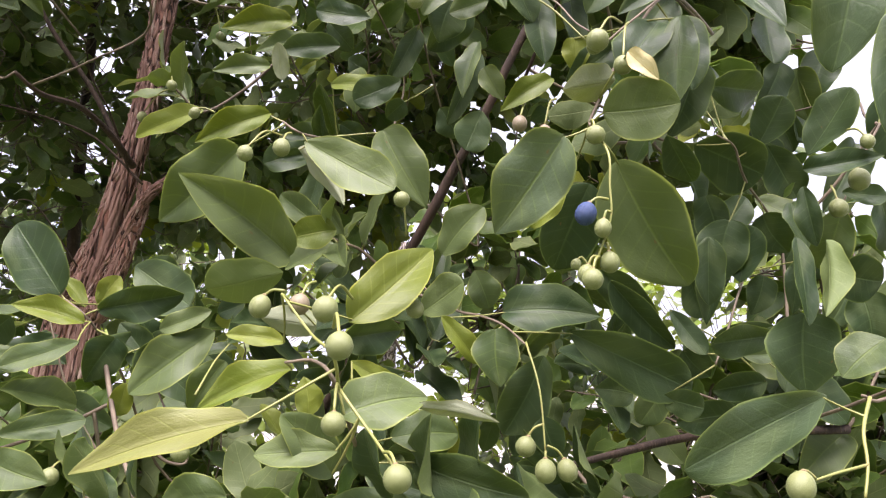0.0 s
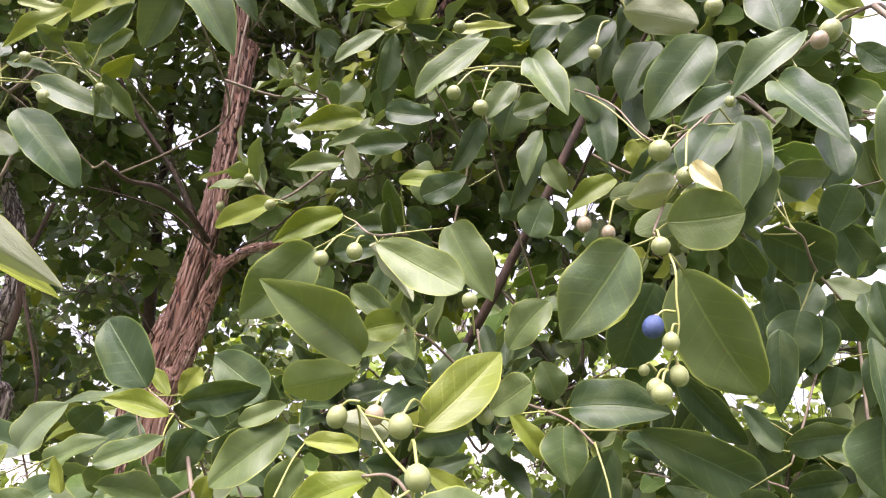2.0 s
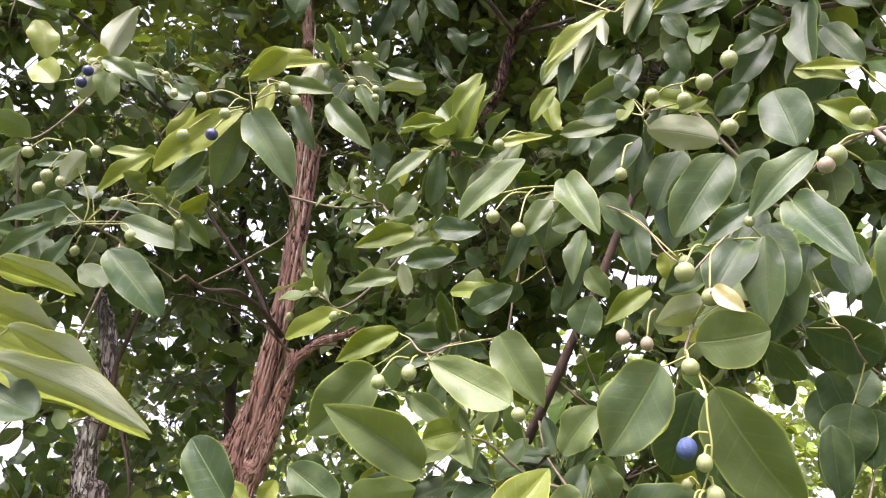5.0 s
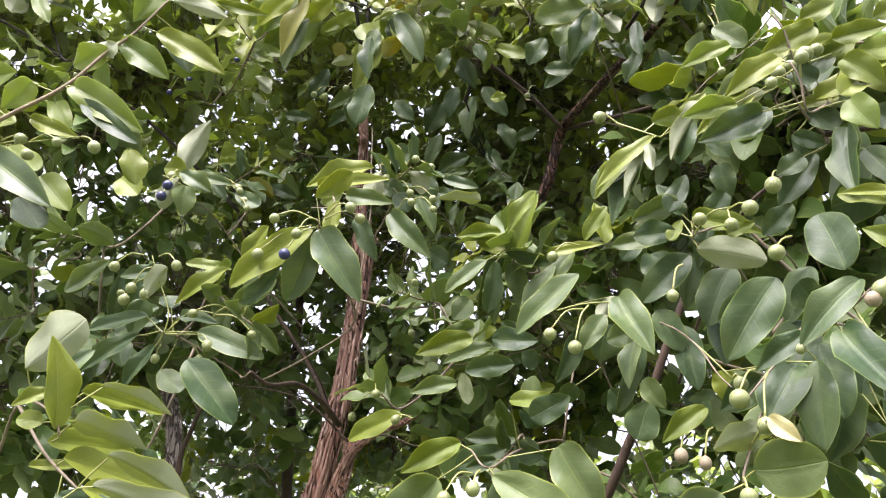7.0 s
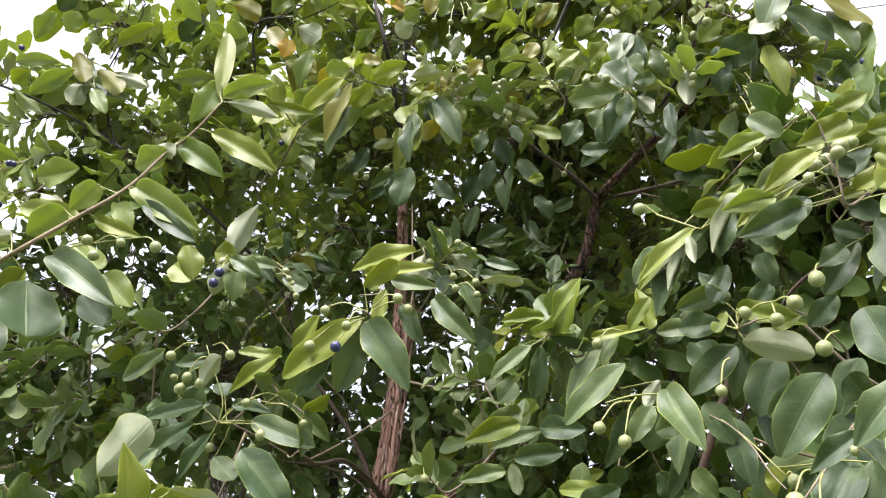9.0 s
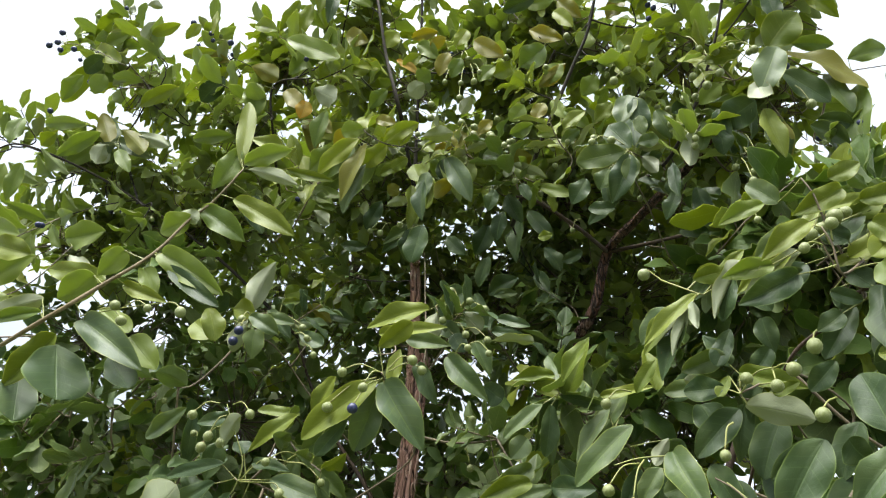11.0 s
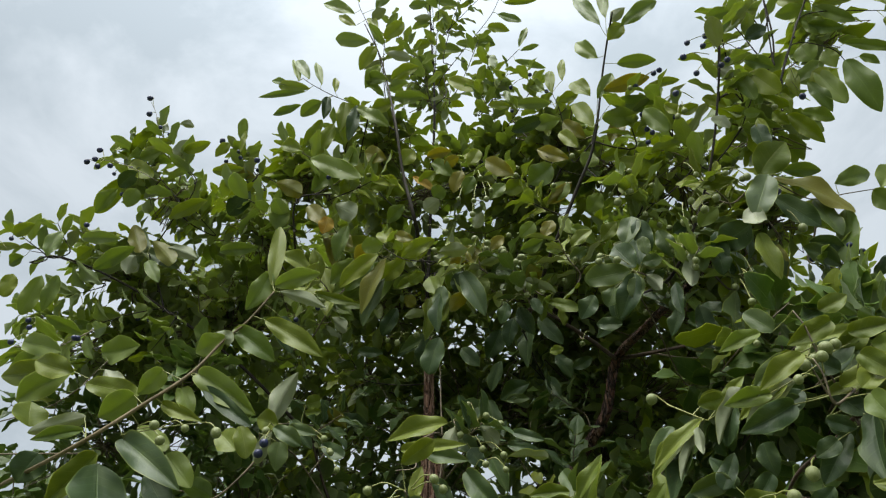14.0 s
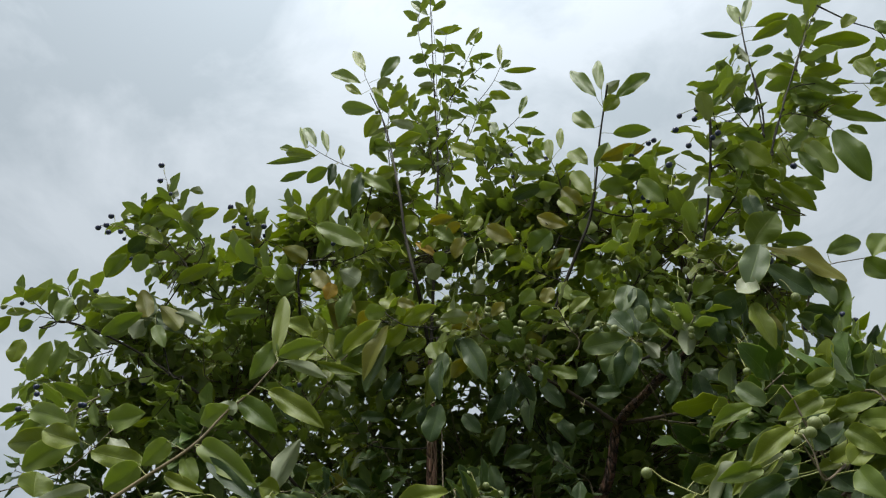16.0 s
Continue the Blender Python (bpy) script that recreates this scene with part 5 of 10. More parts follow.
tw.leaf((-0.406, 0.3, 1.634), (-0.358, 0.33, 1.637), 0.011, (0.42, -0.75, 0.51), "y", 3)
tw.leaf((-0.42, 0.29, 1.707), (-0.413, 0.34, 1.765), 0.042, (-0.99, 0.10, 0.02), "p", 2)
tw.leaf((-0.39, 0.29, 1.687), (-0.404, 0.27, 1.674), 0.012, (0.69, -0.67, 0.28), "y")
tw.leaf((-0.366, 0.29, 1.605), (-0.357, 0.28, 1.576), 0.023, (0.53, -0.74, 0.42), "d")
tw.leaf((-0.391, 0.29, 1.663), (-0.407, 0.28, 1.666), 0.016, (0.55, -0.78, 0.29), "y")
tw.leaf((-0.465, 0.36, 1.719), (-0.442, 0.38, 1.754), 0.023, (0.47, -0.86, 0.19), "d")
tw.done()

tw = Twig((-0.702, 0.35, 1.985), (-0.619, 0.37, 2.042), (-0.576, 0.398, 2.095), (-0.55, 0.42, 2.155), (-0.521, 0.43, 2.189), (-0.493, 0.445, 2.247), rooted=False)
tw.leaf((-0.501, 0.445, 2.26), (-0.507, 0.45, 2.396), 0.027, (0.63, -0.78, 0.05), "y", 0)
tw.leaf((-0.493, 0.445, 2.257), (-0.421, 0.45, 2.268), 0.031, (0.13, -0.85, -0.51), "m", 1)
tw.leaf((-0.484, 0.445, 2.244), (-0.395, 0.45, 2.196), 0.020, (0.28, 0.75, 0.60), "p", 3)
tw.leaf((-0.422, 0.45, 2.23), (-0.351, 0.46, 2.197), 0.015, (-0.07, -0.91, -0.41), "y", 3)
tw.leaf((-0.505, 0.445, 2.289), (-0.526, 0.43, 2.217), 0.033, (0.73, -0.68, -0.07), "m", 1)
tw.leaf((-0.49, 0.47, 2.214), (-0.464, 0.47, 2.15), 0.036, (0.42, -0.89, 0.18), "d")
tw.leaf((-0.496, 0.44, 2.191), (-0.401, 0.45, 2.118), 0.033, (0.09, -1.00, -0.02), "y", 1)
tw.leaf((-0.543, 0.43, 2.181), (-0.474, 0.44, 2.122), 0.036, (0.15, -0.99, 0.00), "m", 1)
tw.leaf((-0.568, 0.42, 2.173), (-0.528, 0.42, 2.151), 0.022, (0.22, 0.89, 0.40), "p", 2)
tw.leaf((-0.546, 0.42, 2.163), (-0.591, 0.41, 2.141), 0.035, (0.38, -0.85, -0.38), "m", 4)
tw.leaf((-0.565, 0.4, 2.094), (-0.471, 0.41, 2.022), 0.038, (0.05, -1.00, -0.07), "m", 1)
tw.leaf((-0.551, 0.4, 2.071), (-0.469, 0.41, 2.003), 0.023, (0.11, -0.99, -0.02), "d")
tw.leaf((-0.62, 0.39, 2.107), (-0.644, 0.38, 2.068), 0.032, (0.74, -0.61, -0.29), "m")
tw.leaf((-0.65, 0.38, 2.069), (-0.695, 0.37, 2.036), 0.042, (0.54, -0.67, -0.52), "m", 1)
tw.leaf((-0.643, 0.375, 1.999), (-0.535, 0.37, 1.919), 0.040, (0.08, -0.98, 0.17), "s", 1)
tw.leaf((-0.675, 0.37, 1.982), (-0.737, 0.36, 1.92), 0.038, (0.42, -0.86, -0.28), "y", 1)
tw.leaf((-0.706, 0.365, 2.018), (-0.789, 0.35, 2.013), 0.019, (0.19, -0.96, -0.22), "m", 3)
tw.leaf((-0.716, 0.37, 2.042), (-0.795, 0.355, 2.027), 0.027, (-0.26, 0.75, 0.61), "p")
tw.leaf((-0.588, 0.4, 2.075), (-0.561, 0.4, 2.027), 0.026, (0.54, -0.79, 0.30), "m")
tw.leaf((-0.606, 0.39, 2.05), (-0.543, 0.4, 2.019), 0.020, (0.11, -0.99, -0.09), "y")
tw.leaf((-0.783, 0.38, 2.132), (-0.862, 0.36, 2.163), 0.038, (0.18, -0.97, -0.18), "y")
tw.leaf((-0.85, 0.4, 2.193), (-0.95, 0.39, 2.233), 0.037, (0.03, -0.98, -0.17), "m")
tw.leaf((-0.657, 0.41, 2.035), (-0.595, 0.41, 1.983), 0.031, (0.27, -0.90, 0.33), "m")
tw.leaf((-0.523, 0.46, 2.033), (-0.503, 0.46, 1.988), 0.031, (0.58, -0.77, 0.26), "y")
tw.fruit((-0.595, 0.375, 2.01), 0.0134, "g", (-0.623, 0.375, 2.013))
tw.fruit((-0.579, 0.375, 1.986), 0.0131, "g", (-0.622, 0.375, 2.009))
tw.fruit((-0.547, 0.38, 1.999), 0.0106, "g", (-0.586, 0.38, 2.008))
tw.fruit((-0.504, 0.39, 1.99), 0.0136, "g", (-0.525, 0.39, 2.008))
tw.stem((-0.643, 0.37, 2.002), (-0.585, 0.38, 2.007), (-0.525, 0.39, 2.008), r=0.0009, green=True)
tw.done()

tw = Twig((0.238, 0.52, 1.934), (0.217, 0.49, 1.945), (0.207, 0.475, 1.974), (0.202, 0.47, 1.985))
tw.stem((0.048, 0.5, 1.976), (0.078, 0.49, 1.95), (0.088, 0.49, 1.944), r=0.0009, green=True)
tw.leaf((0.195, 0.48, 2.001), (0.145, 0.47, 1.967), 0.023, (0.15, -0.99, 0.07), "o", 0)
tw.leaf((0.187, 0.48, 1.967), (0.121, 0.47, 1.931), 0.026, (-0.48, 0.40, 0.78), "p", 3)
tw.leaf((0.108, 0.5, 1.968), (0.139, 0.5, 1.997), 0.016, (-0.02, -1.00, 0.02), "y", 3)
tw.leaf((0.086, 0.5, 1.969), (0.113, 0.5, 1.979), 0.020, (0.14, -0.91, -0.39), "y")
tw.leaf((0.119, 0.49, 1.958), (0.099, 0.485, 1.914), 0.024, (-0.21, -0.96, 0.20), "d")
tw.leaf((0.081, 0.49, 1.946), (0.019, 0.48, 1.896), 0.019, (-0.08, -0.95, 0.29), "y", 3)
tw.leaf((0.071, 0.49, 1.932), (0.042, 0.48, 1.878), 0.017, (-0.77, 0.56, 0.31), "p", 3)
tw.leaf((0.076, 0.48, 1.934), (0.073, 0.48, 1.901), 0.013, (-0.44, 0.90, 0.04), "p", 3)
tw.leaf((0.239, 0.53, 1.994), (0.265, 0.54, 2.051), 0.041, (-0.32, -0.90, 0.31), "d")
tw.leaf((0.253, 0.5, 1.962), (0.214, 0.49, 1.953), 0.016, (0.22, -0.97, 0.12), "y", 0)
tw.leaf((0.287, 0.48, 1.98), (0.243, 0.47, 1.94), 0.026, (0.05, -0.98, 0.20), "y")
tw.leaf((0.25, 0.49, 1.921), (0.228, 0.46, 1.843), 0.030, (-0.69, -0.58, 0.10), "d", 3)
tw.leaf((0.228, 0.53, 1.923), (0.188, 0.52, 1.873), 0.027, (-0.10, -0.96, -0.05), "d")
tw.leaf((0.219, 0.5, 2.025), (0.283, 0.5, 2.031), 0.020, (-0.01, -0.99, 0.12), "y", 3)
tw.leaf((0.205, 0.5, 1.929), (0.231, 0.5, 1.914), 0.017, (-0.13, -0.97, -0.22), "d")
tw.leaf((0.194, 0.52, 1.963), (0.157, 0.52, 1.964), 0.018, (-0.00, -0.99, -0.12), "d")
tw.leaf((0.282, 0.5, 2.003), (0.252, 0.5, 2.004), 0.018, (-0.01, -0.96, -0.29), "o")
tw.fruit((0.226, 0.47, 1.996), 0.0142, "g", (0.209, 0.475, 1.98))
tw.fruit((0.2, 0.47, 1.98), 0.0133, "g", (0.204, 0.475, 1.971))
tw.fruit((0.032, 0.5, 1.986), 0.0137, "g", (0.053, 0.5, 1.971))
tw.fruit((0.171, 0.46, 1.859), 0.0140, "g", (0.178, 0.47, 1.878))
tw.fruit((0.173, 0.6, 2.088), 0.0094, "g", (0.172, 0.62, 2.121))
tw.done()

tw = Twig((0.234, 0.75, 1.886), (0.16, 0.55, 1.869), (0.112, 0.49, 1.838), (0.101, 0.49, 1.834))
tw.leaf((0.152, 0.47, 1.831), (0.127, 0.47, 1.822), 0.012, (0.05, -0.99, -0.13), "y")
tw.leaf((0.088, 0.5, 1.846), (0.049, 0.5, 1.849), 0.026, (-0.01, -1.00, -0.07), "d")
tw.leaf((0.095, 0.5, 1.857), (0.081, 0.5, 1.836), 0.013, (-0.19, -0.97, 0.12), "y")
tw.leaf((0.124, 0.55, 1.871), (0.105, 0.55, 1.828), 0.018, (-0.03, -1.00, 0.01), "d")
tw.fruit((0.148, 0.455, 1.838), 0.0138, "g", (0.132, 0.47, 1.846))
tw.fruit((0.131, 0.456, 1.825), 0.0121, "g", (0.132, 0.47, 1.846))
tw.fruit((0.108, 0.47, 1.841), 0.0117, "g", (0.101, 0.48, 1.836))
tw.fruit((0.075, 0.47, 1.772), 0.0104, "g", (0.088, 0.48, 1.804))
tw.stem((0.101, 0.49, 1.834), (0.117, 0.47, 1.845), (0.134, 0.465, 1.846), r=0.0009, green=True)
tw.done()

tw = Twig((-0.39, 0.9, 2.183), (-0.353, 0.68, 2.066), (-0.323, 0.62, 2.004), (-0.346, 0.6, 1.994))
tw.leaf((-0.325, 0.66, 2.042), (-0.257, 0.66, 2.021), 0.027, (-0.01, -1.00, -0.02), "o", 3)
tw.done()

tw = Twig((-0.656, 0.95, 2.257), (-0.646, 0.8, 2.209), (-0.656, 0.74, 2.184))
tw.leaf((-0.679, 0.75, 2.194), (-0.65, 0.767, 2.302), 0.042, (-0.80, 0.59, 0.12), "p")
tw.leaf((-0.655, 0.74, 2.182), (-0.702, 0.73, 2.199), 0.039, (0.10, -0.96, -0.27), "y")
tw.leaf((-0.642, 0.76, 2.198), (-0.59, 0.76, 2.138), 0.030, (0.35, -0.88, 0.31), "d", 3)
tw.leaf((-0.624, 0.68, 2.136), (-0.631, 0.66, 2.076), 0.031, (-0.97, 0.25, 0.04), "p")
tw.leaf((-0.64, 0.8, 2.249), (-0.605, 0.8, 2.254), 0.033, (0.07, -0.89, -0.45), "y")
tw.fruit((-0.607, 0.638, 2.096), 0.0152, "n", (-0.64, 0.7, 2.149))
tw.fruit((-0.615, 0.638, 2.079), 0.0152, "n", (-0.641, 0.7, 2.147))
tw.fruit((-0.637, 0.68, 2.141), 0.0145, "g", (-0.651, 0.72, 2.171))
tw.fruit((-0.554, 0.74, 2.137), 0.0132, "g", (-0.629, 0.76, 2.184))
tw.fruit((-0.54, 0.74, 2.111), 0.0130, "g", (-0.623, 0.76, 2.183))
tw.done()

tw = Twig((0.07, 0.95, 2.224), (0.044, 0.8, 2.278), (0.027, 0.775, 2.332), (0.016, 0.77, 2.378))
tw.leaf((0.02, 0.77, 2.362), (-0.019, 0.77, 2.277), 0.036, (-0.24, -0.96, 0.11), "d", 0)
tw.leaf((0.012, 0.78, 2.412), (0.021, 0.78, 2.447), 0.035, (-0.68, 0.71, 0.17), "p")
tw.leaf((0.03, 0.78, 2.364), (0.026, 0.78, 2.29), 0.028, (-0.31, -0.95, 0.02), "o", 3)
tw.leaf((0.048, 0.78, 2.365), (0.096, 0.78, 2.386), 0.022, (0.08, -0.98, -0.18), "d")
tw.leaf((0.097, 0.8, 2.344), (0.086, 0.8, 2.295), 0.025, (-0.25, -0.97, 0.06), "d")
tw.leaf((0.127, 0.76, 2.325), (0.153, 0.76, 2.386), 0.025, (-0.17, -0.98, 0.07), "d")
tw.leaf((0.177, 0.72, 2.376), (0.18, 0.72, 2.313), 0.030, (0.16, -0.99, 0.01), "d")
tw.leaf((0.237, 0.7, 2.337), (0.249, 0.7, 2.248), 0.034, (0.20, -0.98, 0.03), "y", 3)
tw.leaf((0.152, 0.9, 2.323), (0.145, 0.9, 2.362), 0.043, (0.19, -0.98, 0.04), "d")
tw.leaf((0.003, 0.82, 2.333), (-0.058, 0.82, 2.284), 0.030, (0.16, -0.96, -0.21), "d")
tw.fruit((-0.021, 0.75, 2.402), 0.0130, "g", (0.016, 0.77, 2.39))
tw.fruit((0.01, 0.75, 2.396), 0.0129, "g", (0.018, 0.77, 2.389))
tw.fruit((0.122, 0.75, 2.377), 0.0124, "g", (0.132, 0.76, 2.358))
tw.fruit((0.207, 0.7, 2.24), 0.0124, "g", (0.198, 0.72, 2.291))
tw.fruit((0.195, 0.7, 2.214), 0.0123, "g", (0.191, 0.72, 2.272))
tw.done()

tw = Twig((-0.434, 1, 2.402), (-0.414, 0.92, 2.401), (-0.418, 0.9, 2.416))
tw.leaf((-0.427, 0.9, 2.411), (-0.432, 0.904, 2.342), 0.044, (0.25, -0.97, -0.07), "d")
tw.leaf((-0.414, 0.92, 2.429), (-0.5, 0.92, 2.407), 0.029, (0.00, -1.00, -0.01), "o", 3)
tw.leaf((-0.417, 0.95, 2.567), (-0.44, 0.95, 2.455), 0.037, (-0.17, -0.98, 0.04), "m", 0)
tw.leaf((-0.382, 0.9, 2.593), (-0.408, 0.9, 2.497), 0.032, (-0.13, -0.99, 0.04), "m", 3)
tw.leaf((-0.347, 0.85, 2.554), (-0.295, 0.85, 2.416), 0.034, (0.63, -0.74, 0.23), "m", 0)
tw.fruit((-0.439, 0.88, 2.41), 0.0136, "g", (-0.424, 0.9, 2.431))
tw.fruit((-0.483, 0.88, 2.401), 0.0136, "g", (-0.467, 0.9, 2.434))
tw.fruit((-0.506, 0.88, 2.412), 0.0118, "g", (-0.48, 0.9, 2.438))
tw.done()

tw = Twig((-0.372, 0.9, 2.605), (-0.403, 0.75, 2.506), (-0.435, 0.72, 2.517), (-0.454, 0.72, 2.544))
tw.leaf((-0.447, 0.72, 2.535), (-0.495, 0.71, 2.541), 0.037, (0.12, -0.86, -0.50), "m")
tw.leaf((-0.458, 0.72, 2.517), (-0.539, 0.71, 2.452), 0.040, (0.25, -0.95, -0.17), "v", 0)
tw.leaf((-0.445, 0.73, 2.508), (-0.493, 0.72, 2.383), 0.036, (0.07, -1.00, 0.05), "z", 3)
tw.leaf((-0.415, 0.74, 2.508), (-0.343, 0.74, 2.54), 0.033, (0.21, -0.85, -0.48), "v")
tw.leaf((-0.389, 0.74, 2.548), (-0.436, 0.74, 2.578), 0.025, (-0.09, -0.98, -0.15), "z")
tw.leaf((-0.34, 0.76, 2.516), (-0.274, 0.76, 2.509), 0.033, (0.09, 0.56, 0.83), "p")
tw.leaf((-0.372, 0.76, 2.472), (-0.405, 0.76, 2.455), 0.025, (0.26, -0.82, -0.51), "y")
tw.leaf((-0.591, 0.72, 2.662), (-0.599, 0.72, 2.62), 0.036, (0.59, -0.80, -0.11), "a")
tw.leaf((-0.556, 0.75, 2.649), (-0.579, 0.75, 2.56), 0.035, (0.32, -0.94, -0.08), "m", 3)
tw.leaf((-0.338, 0.76, 2.41), (-0.347, 0.76, 2.325), 0.031, (-0.23, -0.97, 0.02), "d", 3)
tw.fruit((-0.347, 0.75, 2.516), 0.0109, "g", (-0.38, 0.75, 2.506))
tw.done()

tw = Twig((0.226, 0.75, 2.452), (0.261, 0.73, 2.465), (0.284, 0.72, 2.462), (0.345, 0.77, 2.436), (0.412, 0.81, 2.461), (0.461, 0.83, 2.472))
tw.leaf((0.273, 0.72, 2.471), (0.333, 0.7, 2.521), 0.062, (0.04, -0.91, -0.41), "y", 1)
tw.leaf((0.296, 0.740, 2.477), (0.403, 0.760, 2.386), 0.048, (-0.12, -0.80, 0.55), "z", 5)
tw.leaf((0.396, 0.780, 2.410), (0.358, 0.770, 2.288), 0.040, (-0.35, -0.90, 0.10), "m", 2)
tw.leaf((0.351, 0.770, 2.436), (0.370, 0.760, 2.347), 0.036, (0.20, -0.90, 0.25), "o", 0)
tw.leaf((0.246, 0.740, 2.353), (0.261, 0.740, 2.275), 0.034, (-0.10, -0.95, 0.20), "z", 1)
tw.leaf((0.286, 0.71, 2.463), (0.243, 0.69, 2.372), 0.050, (0.26, -0.96, 0.09), "s", 2)
tw.leaf((0.243, 0.7, 2.399), (0.239, 0.69, 2.337), 0.037, (-0.13, 0.98, -0.15), "p")
tw.leaf((0.399, 0.8, 2.48), (0.476, 0.82, 2.508), 0.036, (0.35, -0.88, -0.33), "m")
tw.leaf((0.286, 0.74, 2.438), (0.34, 0.75, 2.364), 0.040, (-0.08, -0.98, -0.19), "d")
tw.leaf((0.319, 0.76, 2.506), (0.383, 0.77, 2.493), 0.028, (0.00, -0.79, -0.61), "m")
tw.leaf((0.234, 0.72, 2.374), (0.178, 0.72, 2.344), 0.053, (0.23, -0.87, -0.43), "d", 2)
tw.leaf((0.169, 0.72, 2.344), (0.173, 0.72, 2.293), 0.035, (0.26, -0.97, 0.02), "d")
tw.leaf((0.246, 0.74, 2.35), (0.257, 0.74, 2.273), 0.039, (0.03, -1.00, 0.00), "o")
tw.leaf((0.477, 0.84, 2.478), (0.528, 0.85, 2.541), 0.043, (0.13, -0.99, 0.05), "m")
tw.leaf((0.463, 0.84, 2.478), (0.493, 0.85, 2.433), 0.042, (-0.14, -0.94, -0.30), "m")
tw.leaf((0.303, 0.76, 2.334), (0.351, 0.77, 2.292), 0.033, (-0.00, -0.97, -0.24), "o")
tw.leaf((0.315, 0.76, 2.342), (0.366, 0.77, 2.323), 0.029, (-0.03, -0.85, -0.52), "d")
tw.leaf((0.236, 0.72, 2.479), (0.173, 0.72, 2.487), 0.027, (-0.06, -0.89, -0.45), "y")
tw.leaf((0.136, 0.72, 2.348), (0.111, 0.71, 2.266), 0.033, (-0.53, 0.84, 0.06), "p")
tw.leaf((0.162, 0.72, 2.358), (0.139, 0.71, 2.298), 0.022, (0.07, -0.99, 0.14), "o")
tw.leaf((0.095, 0.74, 2.307), (0.091, 0.73, 2.24), 0.021, (-0.30, -0.94, 0.16), "d")
tw.leaf((0.194, 0.73, 2.433), (0.157, 0.73, 2.405), 0.031, (0.22, -0.93, -0.29), "m")
tw.fruit((0.197, 0.71, 2.487), 0.0135, "g", (0.243, 0.72, 2.505))
tw.fruit((0.175, 0.71, 2.503), 0.0110, "g", (0.162, 0.73, 2.558))
tw.fruit((0.195, 0.71, 2.439), 0.0141, "g", (0.228, 0.72, 2.468))
tw.fruit((0.171, 0.71, 2.42), 0.0149, "g", (0.169, 0.73, 2.476))
tw.fruit((0.154, 0.71, 2.446), 0.0125, "g", (0.183, 0.73, 2.492))
tw.fruit((0.134, 0.71, 2.403), 0.0149, "g", (0.141, 0.73, 2.464))
tw.fruit((0.118, 0.71, 2.348), 0.0119, "g", (0.147, 0.72, 2.375))
tw.fruit((0.251, 0.7, 2.46), 0.0140, "g", (0.232, 0.72, 2.502))
tw.fruit((0.31, 0.74, 2.358), 0.0150, "g", (0.298, 0.74, 2.401))
tw.fruit((0.213, 0.72, 2.268), 0.0144, "g", (0.207, 0.73, 2.322))
tw.fruit((0.203, 0.72, 2.243), 0.0126, "g", (0.2, 0.73, 2.295))
tw.fruit((0.295, 0.74, 2.445), 0.0123, "n", (0.282, 0.73, 2.457))
tw.done()

tw = Twig((-1.207, 0.5, 2.146), (-0.93, 0.48, 2.152), (-0.859, 0.5, 2.233))
tw.leaf((-0.951, 0.5, 2.241), (-1.107, 0.48, 2.245), 0.047, (0.10, -0.88, -0.46), "y")
tw.leaf((-0.91, 0.48, 2.216), (-1.005, 0.46, 2.167), 0.051, (0.36, -0.87, -0.33), "m")
tw.leaf((-0.86, 0.4, 2.066), (-0.872, 0.4, 2.114), 0.054, (0.88, -0.41, 0.23), "y")
tw.leaf((-0.88, 0.5, 2.254), (-0.806, 0.5, 2.255), 0.052, (0.00, -0.95, -0.30), "m")
tw.leaf((-0.859, 0.5, 2.216), (-0.814, 0.5, 2.159), 0.046, (-0.18, 0.97, -0.15), "p")
tw.leaf((-0.871, 0.48, 2.182), (-0.749, 0.48, 2.138), 0.039, (-0.02, -1.00, -0.05), "y")
tw.done()

tw = Twig((-0.507, 0.87, 3.067), (-0.573, 0.84, 3.449), (-0.63, 0.82, 3.647), (-0.64, 0.82, 3.693))
tw.leaf((-0.642, 0.83, 3.709), (-0.707, 0.83, 3.906), 0.035, (0.24, -0.97, 0.08), "v")
tw.leaf((-0.656, 0.83, 3.649), (-0.796, 0.83, 3.804), 0.040, (-0.18, -0.97, -0.17), "m")
tw.leaf((-0.58, 0.83, 3.633), (-0.513, 0.83, 3.751), 0.043, (0.54, -0.78, -0.31), "m")
tw.leaf((-0.646, 0.83, 3.579), (-0.727, 0.83, 3.695), 0.027, (-0.28, -0.94, -0.20), "v")
tw.leaf((-0.591, 0.83, 3.584), (-0.546, 0.83, 3.614), 0.034, (-0.52, 0.36, 0.78), "p")
tw.leaf((-0.57, 0.83, 3.501), (-0.608, 0.83, 3.616), 0.030, (0.35, -0.93, 0.12), "v")
tw.leaf((-0.591, 0.83, 3.467), (-0.722, 0.83, 3.55), 0.047, (-0.36, -0.74, -0.57), "m")
tw.leaf((-0.544, 0.83, 3.457), (-0.478, 0.83, 3.513), 0.047, (0.47, -0.69, -0.55), "v")
tw.leaf((-0.568, 0.83, 3.431), (-0.614, 0.83, 3.348), 0.043, (0.57, -0.76, -0.32), "v")
tw.leaf((-0.55, 0.83, 3.329), (-0.591, 0.83, 3.252), 0.038, (0.50, -0.82, -0.27), "m")
tw.leaf((-0.509, 0.83, 3.245), (-0.429, 0.83, 3.273), 0.041, (0.19, -0.82, -0.55), "v")
tw.leaf((-0.518, 0.83, 3.244), (-0.604, 0.83, 3.294), 0.038, (-0.26, -0.86, -0.44), "m")
